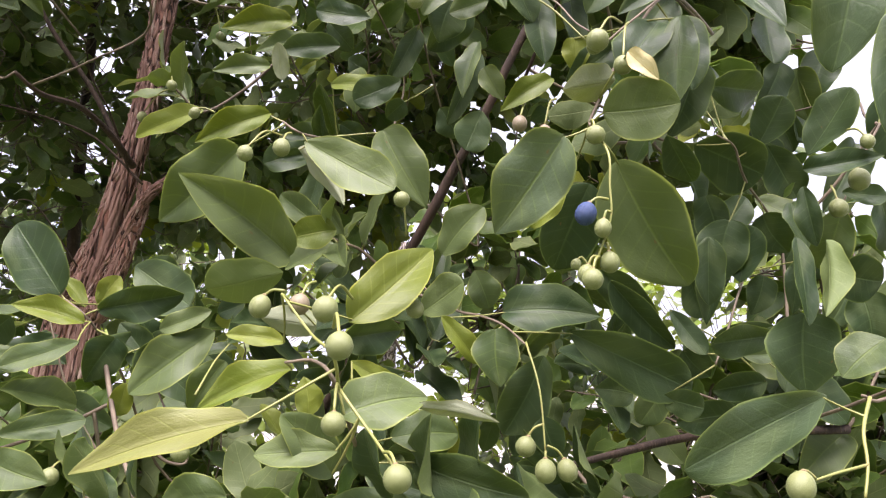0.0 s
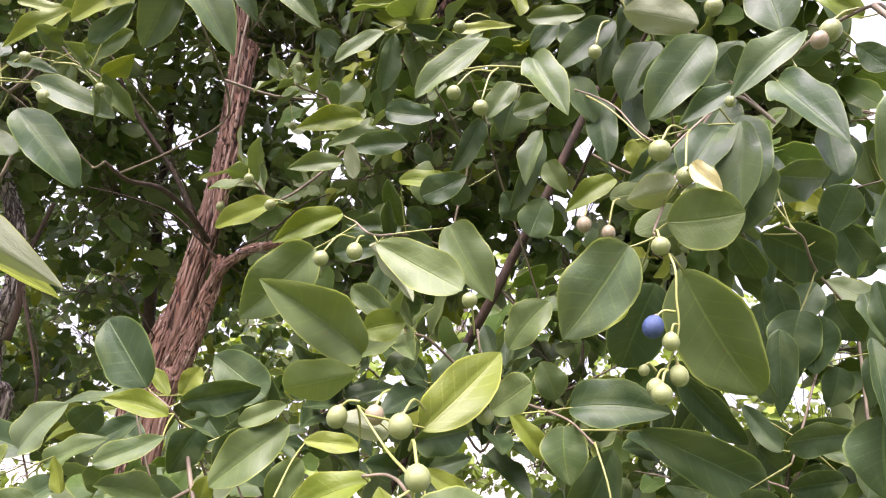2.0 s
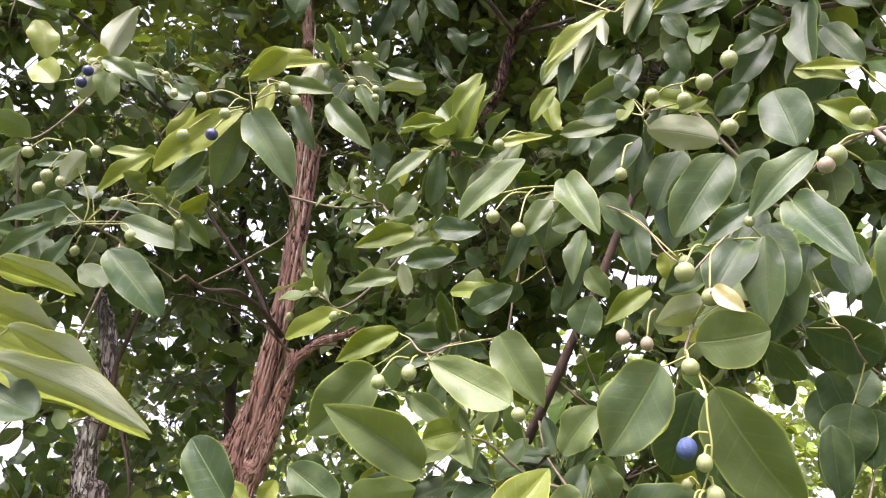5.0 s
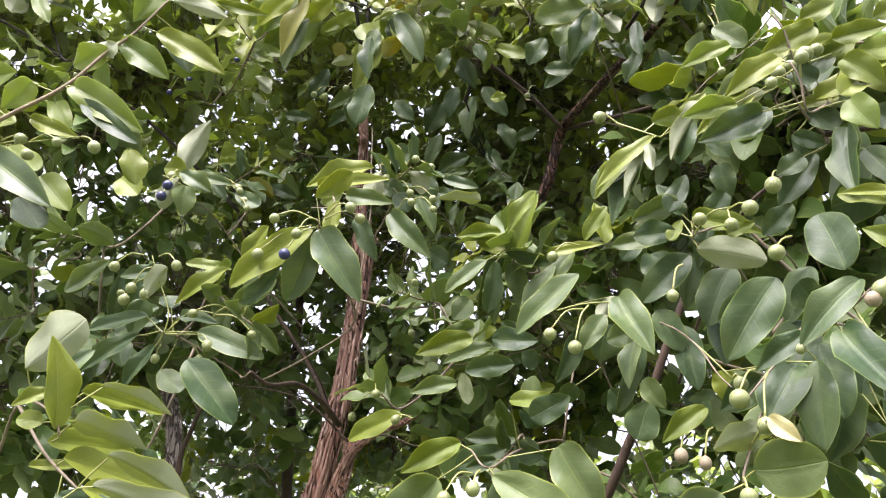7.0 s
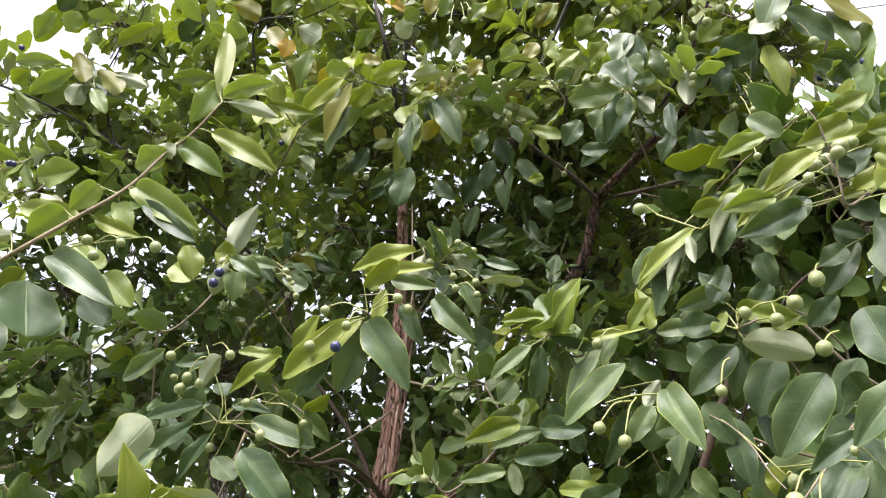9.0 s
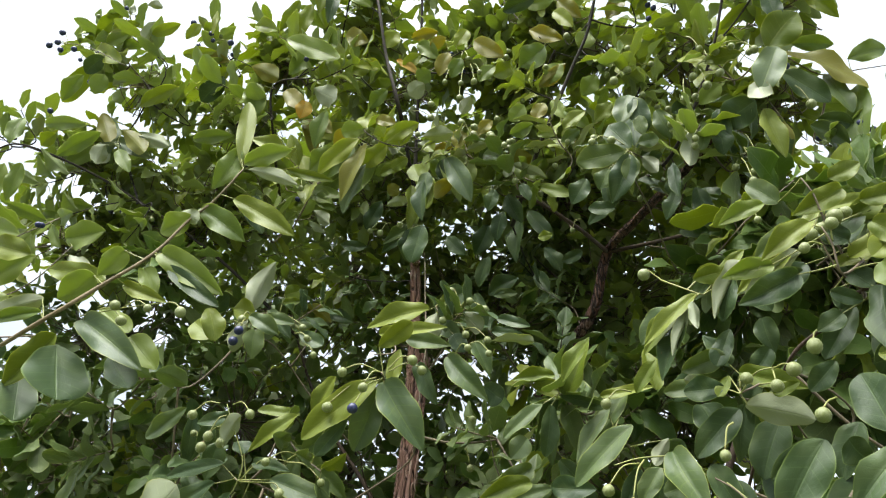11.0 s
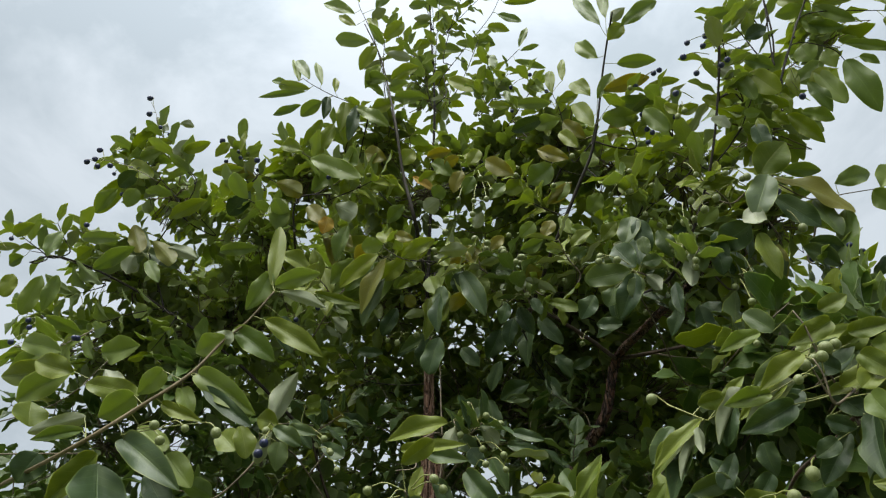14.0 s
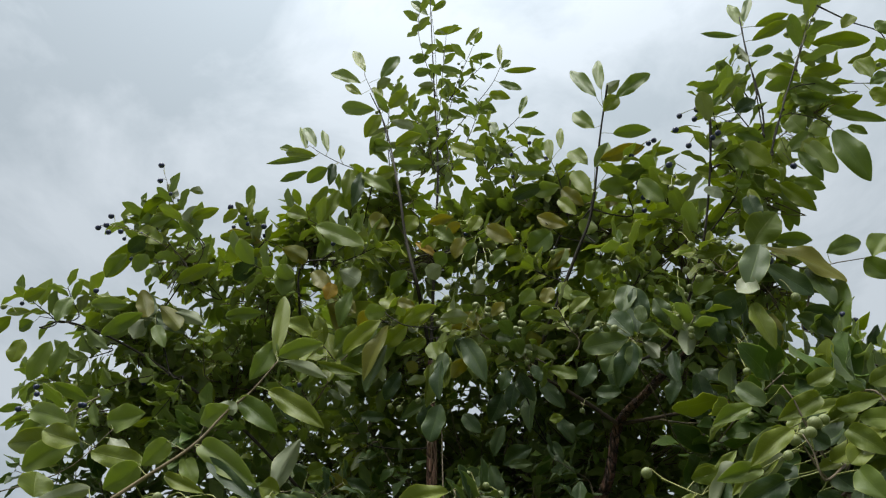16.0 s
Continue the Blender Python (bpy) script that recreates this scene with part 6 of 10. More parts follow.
tw.leaf((-0.495, 0.83, 3.138), (-0.575, 0.83, 3.148), 0.043, (-0.07, -0.85, -0.53), "v")
tw.leaf((-0.496, 0.83, 3.163), (-0.418, 0.83, 3.128), 0.039, (-0.27, -0.74, -0.62), "m")
tw.leaf((-0.534, 0.83, 3.379), (-0.448, 0.83, 3.309), 0.031, (0.53, 0.56, 0.64), "p")
tw.done()

tw = Twig((-0.507, 0.87, 3.067), (-0.599, 0.84, 3.17), (-0.688, 0.82, 3.242), (-0.748, 0.8, 3.294), (-0.79, 0.8, 3.347))
tw.leaf((-0.76, 0.8, 3.284), (-0.884, 0.8, 3.357), 0.036, (-0.32, -0.78, -0.54), "v")
tw.leaf((-0.77, 0.8, 3.275), (-0.948, 0.8, 3.331), 0.020, (-0.18, -0.79, -0.59), "m")
tw.leaf((-0.834, 0.8, 3.337), (-0.911, 0.8, 3.398), 0.022, (-0.15, -0.97, -0.19), "m")
tw.leaf((-0.802, 0.8, 3.336), (-0.841, 0.8, 3.475), 0.024, (0.59, -0.79, 0.17), "m")
tw.leaf((-0.766, 0.8, 3.33), (-0.828, 0.8, 3.468), 0.033, (0.25, -0.96, 0.11), "m")
tw.leaf((-0.719, 0.8, 3.281), (-0.752, 0.8, 3.419), 0.025, (0.58, -0.80, 0.14), "m")
tw.leaf((-0.67, 0.8, 3.225), (-0.672, 0.8, 3.302), 0.021, (0.73, -0.68, 0.02), "v")
tw.leaf((-0.778, 0.8, 3.219), (-0.88, 0.8, 3.222), 0.026, (-0.02, -0.81, -0.58), "m")
tw.leaf((-0.71, 0.8, 3.205), (-0.777, 0.8, 3.173), 0.041, (0.30, -0.71, -0.63), "m")
tw.leaf((-0.7, 0.8, 3.122), (-0.75, 0.8, 3.035), 0.033, (0.55, -0.78, -0.31), "v")
tw.leaf((-0.661, 0.8, 3.089), (-0.705, 0.8, 2.991), 0.045, (0.42, -0.89, -0.19), "v")
tw.leaf((-0.693, 0.8, 3.217), (-0.692, 0.8, 3.13), 0.033, (0.81, -0.59, 0.01), "d")
tw.leaf((-0.633, 0.8, 3.166), (-0.64, 0.8, 3.062), 0.039, (0.49, -0.87, -0.04), "v")
tw.leaf((-0.595, 0.8, 3.137), (-0.61, 0.8, 3.015), 0.035, (0.52, -0.85, -0.07), "d")
tw.leaf((-0.593, 0.8, 3.124), (-0.502, 0.8, 3.027), 0.038, (-0.10, -0.99, -0.09), "m")
tw.done()

tw = Twig((-0.527, 1.2, 3.683), (-0.525, 1.18, 4.054), (-0.531, 1.16, 4.415), (-0.551, 1.15, 4.711))
tw.leaf((-0.562, 1.16, 4.591), (-0.661, 1.16, 4.807), 0.040, (-0.29, -0.95, -0.13), "m")
tw.leaf((-0.572, 1.16, 4.514), (-0.641, 1.16, 4.515), 0.034, (-0.01, -0.64, -0.77), "m")
tw.leaf((-0.531, 1.16, 4.415), (-0.406, 1.16, 4.381), 0.035, (-0.21, -0.59, -0.78), "v")
tw.leaf((-0.55, 1.16, 4.247), (-0.639, 1.16, 4.269), 0.042, (-0.18, -0.68, -0.71), "m")
tw.leaf((-0.525, 1.16, 4.275), (-0.419, 1.16, 4.232), 0.034, (-0.23, -0.80, -0.56), "v")
tw.leaf((-0.537, 1.16, 4.133), (-0.63, 1.16, 4.167), 0.038, (-0.24, -0.69, -0.68), "m")
tw.leaf((-0.512, 1.16, 4.14), (-0.416, 1.16, 4.051), 0.037, (-0.33, -0.88, -0.36), "m")
tw.leaf((-0.541, 1.16, 4.617), (-0.472, 1.16, 4.672), 0.034, (0.45, -0.69, -0.56), "v")
tw.leaf((-0.524, 1.16, 4.026), (-0.592, 1.16, 4.056), 0.032, (0.34, 0.54, 0.77), "p")
tw.leaf((-0.507, 1.16, 3.958), (-0.425, 1.16, 3.933), 0.045, (-0.20, -0.75, -0.63), "v")
tw.leaf((-0.511, 1.16, 3.868), (-0.605, 1.16, 3.88), 0.040, (-0.07, -0.81, -0.58), "v")
tw.leaf((-0.504, 1.16, 3.829), (-0.41, 1.16, 3.763), 0.043, (-0.29, -0.86, -0.41), "m")
tw.done()

tw = Twig((-0.474, 1.15, 3.632), (-0.375, 1.12, 3.711), (-0.273, 1.08, 3.776), (-0.231, 1.06, 3.831))
tw.leaf((-0.235, 1.08, 3.881), (-0.228, 1.08, 4.031), 0.022, (0.29, -0.96, -0.01), "v")
tw.leaf((-0.23, 1.08, 3.852), (-0.191, 1.08, 3.896), 0.030, (0.36, -0.87, -0.33), "m")
tw.leaf((-0.223, 1.08, 3.833), (-0.109, 1.08, 3.782), 0.023, (-0.32, -0.62, -0.71), "v")
tw.leaf((-0.247, 1.08, 3.776), (-0.17, 1.08, 3.692), 0.030, (-0.25, -0.94, -0.23), "m")
tw.leaf((-0.286, 1.08, 3.721), (-0.217, 1.08, 3.67), 0.036, (-0.29, -0.88, -0.39), "v")
tw.leaf((-0.363, 1.08, 4.091), (-0.303, 1.08, 4.196), 0.025, (0.43, -0.87, -0.25), "v")
tw.leaf((-0.35, 1.08, 3.991), (-0.259, 1.08, 3.963), 0.024, (-0.24, -0.57, -0.79), "m")
tw.leaf((-0.329, 1.08, 3.686), (-0.27, 1.08, 3.623), 0.036, (-0.22, -0.95, -0.21), "m")
tw.leaf((-0.401, 1.08, 3.687), (-0.27, 1.08, 3.623), 0.038, (-0.22, -0.87, -0.44), "m")
tw.done()

tw = Twig((-0.443, 1.12, 3.461), (-0.309, 1.08, 3.442), (-0.218, 1.04, 3.453), (-0.178, 1.02, 3.459))
tw.leaf((-0.177, 1.03, 3.486), (-0.145, 1.03, 3.577), 0.023, (0.30, -0.95, -0.11), "m")
tw.leaf((-0.173, 1.03, 3.466), (-0.115, 1.03, 3.466), 0.018, (0.00, -0.80, -0.60), "m")
tw.leaf((-0.195, 1.03, 3.427), (-0.11, 1.03, 3.351), 0.023, (-0.42, -0.78, -0.47), "m")
tw.leaf((-0.254, 1.03, 3.367), (-0.212, 1.03, 3.292), 0.043, (-0.26, -0.95, -0.15), "m")
tw.leaf((-0.335, 1.03, 3.405), (-0.254, 1.03, 3.285), 0.043, (-0.28, -0.94, -0.19), "m")
tw.leaf((-0.414, 1.03, 3.442), (-0.313, 1.03, 3.347), 0.048, (-0.19, -0.96, -0.20), "v")
tw.leaf((-0.255, 1.03, 3.416), (-0.279, 1.03, 3.501), 0.037, (0.18, -0.98, 0.05), "m")
tw.leaf((-0.228, 1.03, 3.265), (-0.163, 1.03, 3.198), 0.034, (-0.37, -0.86, -0.36), "m")
tw.done()

tw = Twig((-0.009, 0.93, 2.884), (0.031, 0.88, 2.956), (0.069, 0.8, 3.024), (0.093, 0.73, 3.023), (0.102, 0.71, 3.033))
tw.leaf((0.076, 0.74, 3.059), (0.027, 0.74, 3.224), 0.034, (-0.10, -0.99, -0.03), "m")
tw.leaf((0.092, 0.74, 3.079), (0.1, 0.74, 3.226), 0.029, (-0.17, -0.99, 0.01), "m")
tw.leaf((0.102, 0.74, 3.061), (0.136, 0.74, 3.093), 0.028, (-0.48, 0.70, 0.53), "p")
tw.leaf((0.119, 0.74, 3.031), (0.217, 0.74, 3.098), 0.038, (0.26, -0.89, -0.37), "m")
tw.leaf((0.084, 0.74, 2.995), (0.132, 0.74, 3.043), 0.037, (0.44, -0.77, -0.45), "v")
tw.leaf((0.052, 0.8, 3.021), (0.002, 0.8, 3.124), 0.037, (-0.39, -0.90, -0.19), "m")
tw.leaf((0.091, 0.8, 2.98), (0.175, 0.8, 2.954), 0.033, (-0.21, -0.71, -0.68), "m")
tw.leaf((0.048, 0.8, 2.902), (0.153, 0.8, 2.903), 0.037, (0.01, -0.68, -0.73), "z")
tw.leaf((0.139, 0.8, 2.871), (0.211, 0.8, 2.87), 0.022, (-0.00, -0.86, -0.51), "v")
tw.leaf((0.056, 0.8, 2.856), (0.17, 0.8, 2.806), 0.039, (-0.27, -0.74, -0.62), "m")
tw.leaf((0.031, 0.8, 2.881), (0.079, 0.8, 2.962), 0.034, (0.38, -0.90, -0.23), "m")
tw.leaf((0.017, 0.8, 2.897), (-0.02, 0.8, 2.982), 0.042, (-0.02, -1.00, -0.01), "v")
tw.leaf((0.032, 0.8, 2.815), (0.103, 0.8, 2.785), 0.044, (-0.26, -0.73, -0.63), "m")
tw.leaf((0.009, 0.8, 2.796), (-0.024, 0.8, 2.899), 0.040, (-0.06, -1.00, -0.02), "v")
tw.fruit((0.174, 0.78, 2.891), 0.0124, "n", (0.137, 0.8, 2.898))
tw.fruit((0.161, 0.78, 2.886), 0.0124, "n", (0.137, 0.8, 2.898))
tw.fruit((0.117, 0.78, 2.86), 0.0135, "n", (0.094, 0.8, 2.877))
tw.fruit((0.191, 0.8, 2.82), 0.0121, "n", (0.156, 0.8, 2.801))
tw.done()

tw = Twig((-0.066, 0.95, 2.865), (-0.068, 0.9, 2.983), (-0.078, 0.88, 3.044))
tw.leaf((-0.047, 0.88, 3.078), (-0.04, 0.88, 3.177), 0.022, (-0.08, -1.00, 0.01), "v")
tw.leaf((-0.08, 0.88, 3.047), (-0.079, 0.88, 3.143), 0.028, (0.03, -1.00, -0.00), "v")
tw.leaf((-0.095, 0.88, 3.06), (-0.137, 0.88, 3.132), 0.031, (-0.35, -0.91, -0.21), "m")
tw.leaf((-0.087, 0.88, 3.005), (-0.175, 0.88, 3.043), 0.033, (-0.24, -0.79, -0.56), "m")
tw.leaf((-0.187, 0.88, 3.039), (-0.248, 0.88, 3.077), 0.023, (-0.29, -0.84, -0.46), "v")
tw.leaf((-0.193, 0.88, 3.06), (-0.195, 0.88, 3.12), 0.019, (0.22, -0.98, 0.01), "m")
tw.leaf((-0.068, 0.88, 3.005), (-0.015, 0.88, 3.015), 0.030, (0.11, -0.82, -0.56), "v")
tw.leaf((-0.068, 0.88, 2.94), (-0.14, 0.88, 2.949), 0.041, (-0.06, -0.86, -0.51), "m")
tw.leaf((-0.062, 0.88, 2.927), (-0.021, 0.88, 2.86), 0.040, (-0.20, -0.97, -0.12), "z")
tw.leaf((-0.11, 0.88, 2.958), (-0.193, 0.88, 2.949), 0.038, (0.07, -0.70, -0.71), "d")
tw.done()

tw = Twig((0.381, 0.75, 2.783), (0.404, 0.73, 2.916), (0.424, 0.72, 3.06), (0.431, 0.71, 3.102))
tw.leaf((0.437, 0.72, 3.122), (0.433, 0.72, 3.245), 0.024, (-0.21, -0.98, -0.01), "m")
tw.leaf((0.443, 0.72, 3.136), (0.481, 0.72, 3.234), 0.024, (-0.11, -0.99, 0.04), "m")
tw.leaf((0.418, 0.72, 3.091), (0.345, 0.72, 3.15), 0.015, (-0.49, -0.64, -0.60), "m")
tw.leaf((0.459, 0.72, 3.105), (0.539, 0.72, 3.115), 0.024, (0.09, -0.72, -0.69), "v")
tw.leaf((0.439, 0.72, 3.058), (0.531, 0.72, 3.088), 0.029, (0.20, -0.76, -0.62), "v")
tw.leaf((0.423, 0.72, 3.002), (0.475, 0.72, 3.016), 0.023, (0.17, -0.78, -0.60), "m")
tw.leaf((0.412, 0.72, 2.985), (0.402, 0.72, 3.062), 0.018, (0.49, 0.87, 0.06), "p")
tw.done()

tw = Twig((0.453, 0.8, 2.899), (0.483, 0.81, 2.96), (0.543, 0.83, 2.981), (0.655, 0.85, 2.949), (0.698, 0.86, 2.955))
tw.stem((0.483, 0.81, 2.96), (0.52, 0.815, 3.038), (0.582, 0.82, 3.156), (0.619, 0.82, 3.239), r=0.0010, green=False)
tw.leaf((0.585, 0.83, 3.123), (0.698, 0.83, 3.077), 0.041, (-0.25, -0.74, -0.62), "v")
tw.leaf((0.65, 0.83, 2.944), (0.647, 0.83, 3.032), 0.039, (-0.20, -0.98, -0.01), "v")
tw.leaf((0.53, 0.83, 3.019), (0.616, 0.83, 3.008), 0.035, (-0.07, -0.81, -0.59), "v")
tw.leaf((0.527, 0.83, 3.009), (0.582, 0.83, 2.927), 0.031, (-0.49, -0.81, -0.33), "m")
tw.leaf((0.661, 0.83, 3.147), (0.703, 0.83, 3.193), 0.033, (0.23, -0.95, -0.21), "v")
tw.leaf((0.599, 0.83, 3.188), (0.586, 0.83, 3.25), 0.029, (-0.33, -0.94, -0.07), "m")
tw.leaf((0.608, 0.83, 3.236), (0.658, 0.83, 3.286), 0.032, (-0.54, 0.66, 0.53), "p")
tw.leaf((0.526, 0.83, 3.08), (0.526, 0.83, 3.142), 0.031, (-0.64, -0.76, 0.00), "m")
tw.leaf((0.523, 0.83, 3.03), (0.462, 0.83, 3.081), 0.036, (-0.34, -0.86, -0.39), "v")
tw.leaf((0.512, 0.83, 3.017), (0.45, 0.83, 3.017), 0.035, (-0.00, -0.67, -0.74), "m")
tw.leaf((0.639, 0.83, 2.924), (0.694, 0.83, 2.947), 0.030, (0.14, -0.94, -0.31), "m")
tw.leaf((0.633, 0.83, 2.906), (0.652, 0.83, 2.854), 0.032, (-0.49, -0.85, -0.18), "v")
tw.leaf((0.592, 0.83, 3.166), (0.542, 0.83, 3.193), 0.023, (-0.31, -0.75, -0.58), "v")
tw.leaf((0.581, 0.83, 3.096), (0.588, 0.83, 3.043), 0.033, (-0.31, -0.95, -0.04), "m")
tw.leaf((0.726, 0.83, 3.13), (0.741, 0.83, 3.082), 0.030, (-0.43, -0.89, -0.13), "m")
tw.leaf((0.492, 0.83, 2.972), (0.524, 0.83, 2.922), 0.039, (-0.43, -0.86, -0.28), "m")
tw.leaf((0.499, 0.83, 2.957), (0.556, 0.83, 2.915), 0.031, (-0.43, -0.68, -0.60), "m")
tw.done()

tw = Twig((0.391, 0.8, 2.771), (0.45, 0.82, 2.895), (0.522, 0.85, 2.882), (0.543, 0.87, 2.85))
tw.leaf((0.538, 0.86, 2.846), (0.551, 0.86, 2.698), 0.054, (-0.30, -0.95, -0.03), "m")
tw.leaf((0.553, 0.86, 2.899), (0.64, 0.86, 2.835), 0.025, (-0.31, -0.85, -0.42), "m")
tw.leaf((0.455, 0.86, 2.811), (0.474, 0.86, 2.724), 0.032, (-0.17, -0.98, -0.04), "m")
tw.leaf((0.478, 0.86, 2.841), (0.502, 0.86, 2.728), 0.042, (-0.23, -0.97, -0.05), "m")
tw.leaf((0.42, 0.86, 2.733), (0.469, 0.86, 2.695), 0.031, (-0.27, -0.90, -0.35), "m")
tw.leaf((0.394, 0.86, 2.735), (0.432, 0.86, 2.642), 0.034, (-0.42, -0.89, -0.17), "v")
tw.leaf((0.37, 0.86, 2.754), (0.388, 0.86, 2.711), 0.027, (-0.34, -0.93, -0.15), "v")
tw.leaf((0.566, 0.86, 2.846), (0.593, 0.86, 2.813), 0.020, (-0.31, -0.92, -0.25), "m")
tw.leaf((0.513, 0.86, 2.892), (0.518, 0.86, 2.839), 0.036, (-0.24, -0.97, -0.02), "m")
tw.leaf((0.478, 0.86, 2.931), (0.485, 0.86, 2.879), 0.052, (-0.38, -0.92, -0.05), "m")
tw.leaf((0.44, 0.86, 2.867), (0.426, 0.86, 2.785), 0.028, (-0.30, -0.95, 0.05), "v")
tw.leaf((0.396, 0.86, 2.799), (0.402, 0.86, 2.744), 0.033, (0.01, -1.00, 0.00), "v")
tw.leaf((0.432, 0.86, 2.821), (0.504, 0.86, 2.866), 0.033, (0.20, -0.93, -0.32), "m")
tw.leaf((0.473, 0.86, 2.841), (0.493, 0.86, 2.797), 0.043, (-0.32, -0.94, -0.14), "v")
tw.fruit((0.431, 0.85, 2.765), 0.0137, "n", (0.419, 0.83, 2.793))
tw.done()

tw = Twig((0.303, 0.75, 2.701), (0.294, 0.7, 2.774), (0.296, 0.66, 2.818))
tw.leaf((0.337, 0.7, 2.916), (0.285, 0.7, 2.919), 0.030, (-0.04, -0.74, -0.68), "m")
tw.leaf((0.303, 0.7, 2.847), (0.345, 0.7, 2.907), 0.030, (0.30, -0.93, -0.21), "m")
tw.leaf((0.326, 0.7, 2.865), (0.392, 0.7, 2.928), 0.037, (0.37, -0.85, -0.39), "v")
tw.leaf((0.337, 0.7, 2.81), (0.388, 0.7, 2.833), 0.031, (0.22, -0.83, -0.51), "d")
tw.leaf((0.31, 0.7, 2.794), (0.266, 0.7, 2.732), 0.031, (0.13, -0.99, -0.09), "m")
tw.leaf((0.297, 0.7, 2.577), (0.3, 0.7, 2.514), 0.034, (0.05, -1.00, 0.00), "d")
tw.leaf((0.118, 0.7, 2.696), (0.15, 0.7, 2.621), 0.037, (-0.32, -0.94, -0.14), "m", 2)
tw.leaf((0.254, 0.7, 2.618), (0.236, 0.7, 2.59), 0.038, (-0.37, 0.90, 0.23), "p")
tw.leaf((0.301, 0.7, 2.716), (0.312, 0.7, 2.642), 0.032, (-0.12, -0.99, -0.02), "m")
tw.leaf((0.321, 0.7, 2.752), (0.364, 0.7, 2.713), 0.030, (-0.35, -0.86, -0.38), "m")
tw.leaf((0.322, 0.7, 2.715), (0.353, 0.7, 2.641), 0.045, (-0.35, -0.92, -0.15), "v")
tw.leaf((0.278, 0.7, 2.691), (0.333, 0.7, 2.697), 0.027, (0.08, -0.72, -0.69), "m")
tw.leaf((0.27, 0.7, 2.748), (0.294, 0.7, 2.71), 0.026, (0.56, 0.75, 0.35), "p")
tw.leaf((0.311, 0.7, 2.602), (0.284, 0.7, 2.614), 0.020, (-0.26, -0.73, -0.63), "m")
tw.leaf((0.303, 0.7, 2.59), (0.309, 0.7, 2.541), 0.019, (-0.24, -0.97, -0.03), "v")
tw.leaf((0.178, 0.7, 2.658), (0.218, 0.7, 2.667), 0.023, (0.11, -0.83, -0.55), "v")
tw.leaf((0.157, 0.7, 2.693), (0.188, 0.7, 2.654), 0.021, (-0.38, -0.88, -0.30), "v")
tw.leaf((0.226, 0.7, 2.68), (0.261, 0.7, 2.645), 0.023, (-0.29, -0.92, -0.28), "v")
tw.fruit((0.266, 0.66, 2.807), 0.0132, "n", (0.275, 0.67, 2.775))
tw.fruit((0.211, 0.64, 2.741), 0.0128, "n", (0.259, 0.66, 2.751))
tw.fruit((0.225, 0.65, 2.697), 0.0116, "n", (0.262, 0.67, 2.744))
tw.fruit((0.18, 0.66, 2.67), 0.0126, "n", (0.209, 0.68, 2.665))
tw.fruit((0.185, 0.66, 2.618), 0.0113, "g", (0.188, 0.68, 2.666))
tw.fruit((0.171, 0.66, 2.608), 0.0113, "g", (0.186, 0.68, 2.659))
tw.done()

tw = Twig((-1.029, 0.74, 2.943), (-1.125, 0.7, 3.051), (-1.147, 0.68, 3.111))
tw.stem((-1.156, 0.68, 3.138), (-1.181, 0.67, 3.213), (-1.211, 0.665, 3.272), r=0.0008, green=False)
tw.stem((-1.085, 0.68, 2.91), (-1.188, 0.64, 2.979), (-1.271, 0.63, 3.018), (-1.3, 0.62, 3.016), r=0.0008, green=False)
tw.leaf((-1.175, 0.69, 3.163), (-1.258, 0.69, 3.098), 0.041, (0.49, -0.62, -0.61), "v")
tw.leaf((-1.104, 0.69, 3.085), (-1.207, 0.69, 3.102), 0.037, (-0.09, -0.85, -0.52), "v")
tw.leaf((-1.099, 0.69, 3.154), (-1.034, 0.69, 3.122), 0.023, (0.38, 0.48, 0.79), "p")
tw.leaf((-1.145, 0.69, 3.144), (-1.186, 0.69, 3.21), 0.031, (-0.06, 1.00, -0.04), "p")
tw.leaf((-1.128, 0.69, 3.055), (-1.212, 0.69, 3.057), 0.036, (-0.02, -0.81, -0.59), "m")
tw.leaf((-1.236, 0.69, 3.052), (-1.141, 0.69, 2.964), 0.049, (-0.09, -0.99, -0.10), "v")
tw.leaf((-1.193, 0.69, 3), (-1.25, 0.69, 2.964), 0.045, (0.42, -0.64, -0.65), "d")
tw.leaf((-1.046, 0.69, 3.069), (-1.074, 0.69, 3), 0.042, (-0.91, 0.19, 0.37), "p")
tw.leaf((-1.053, 0.69, 3.026), (-0.97, 0.69, 3.027), 0.032, (0.01, -0.63, -0.78), "v")
tw.leaf((-0.935, 0.69, 2.959), (-0.9, 0.69, 3), 0.028, (0.54, -0.70, -0.46), "v")
tw.leaf((-0.856, 0.69, 3.027), (-0.858, 0.69, 2.951), 0.014, (0.48, -0.88, -0.01), "v")
tw.leaf((-0.931, 0.69, 2.905), (-0.84, 0.69, 2.882), 0.030, (-0.13, -0.85, -0.52), "v")
tw.leaf((-1.248, 0.69, 2.955), (-1.3, 0.69, 2.889), 0.042, (0.52, -0.75, -0.41), "m")
tw.leaf((-1.172, 0.69, 2.928), (-1.19, 0.69, 2.873), 0.044, (0.78, -0.57, -0.25), "m")
tw.leaf((-0.666, 0.69, 2.875), (-0.744, 0.69, 2.934), 0.035, (-0.14, -0.97, -0.18), "v")
tw.leaf((-0.64, 0.69, 2.841), (-0.504, 0.69, 2.728), 0.047, (-0.14, -0.98, -0.17), "m")
tw.fruit((-1.216, 0.66, 3.287), 0.0167, "n", (-1.195, 0.668, 3.242))
tw.fruit((-1.195, 0.66, 3.208), 0.0162, "n", (-1.183, 0.67, 3.219))
tw.fruit((-1.281, 0.62, 3.051), 0.0154, "n", (-1.26, 0.63, 3.014))
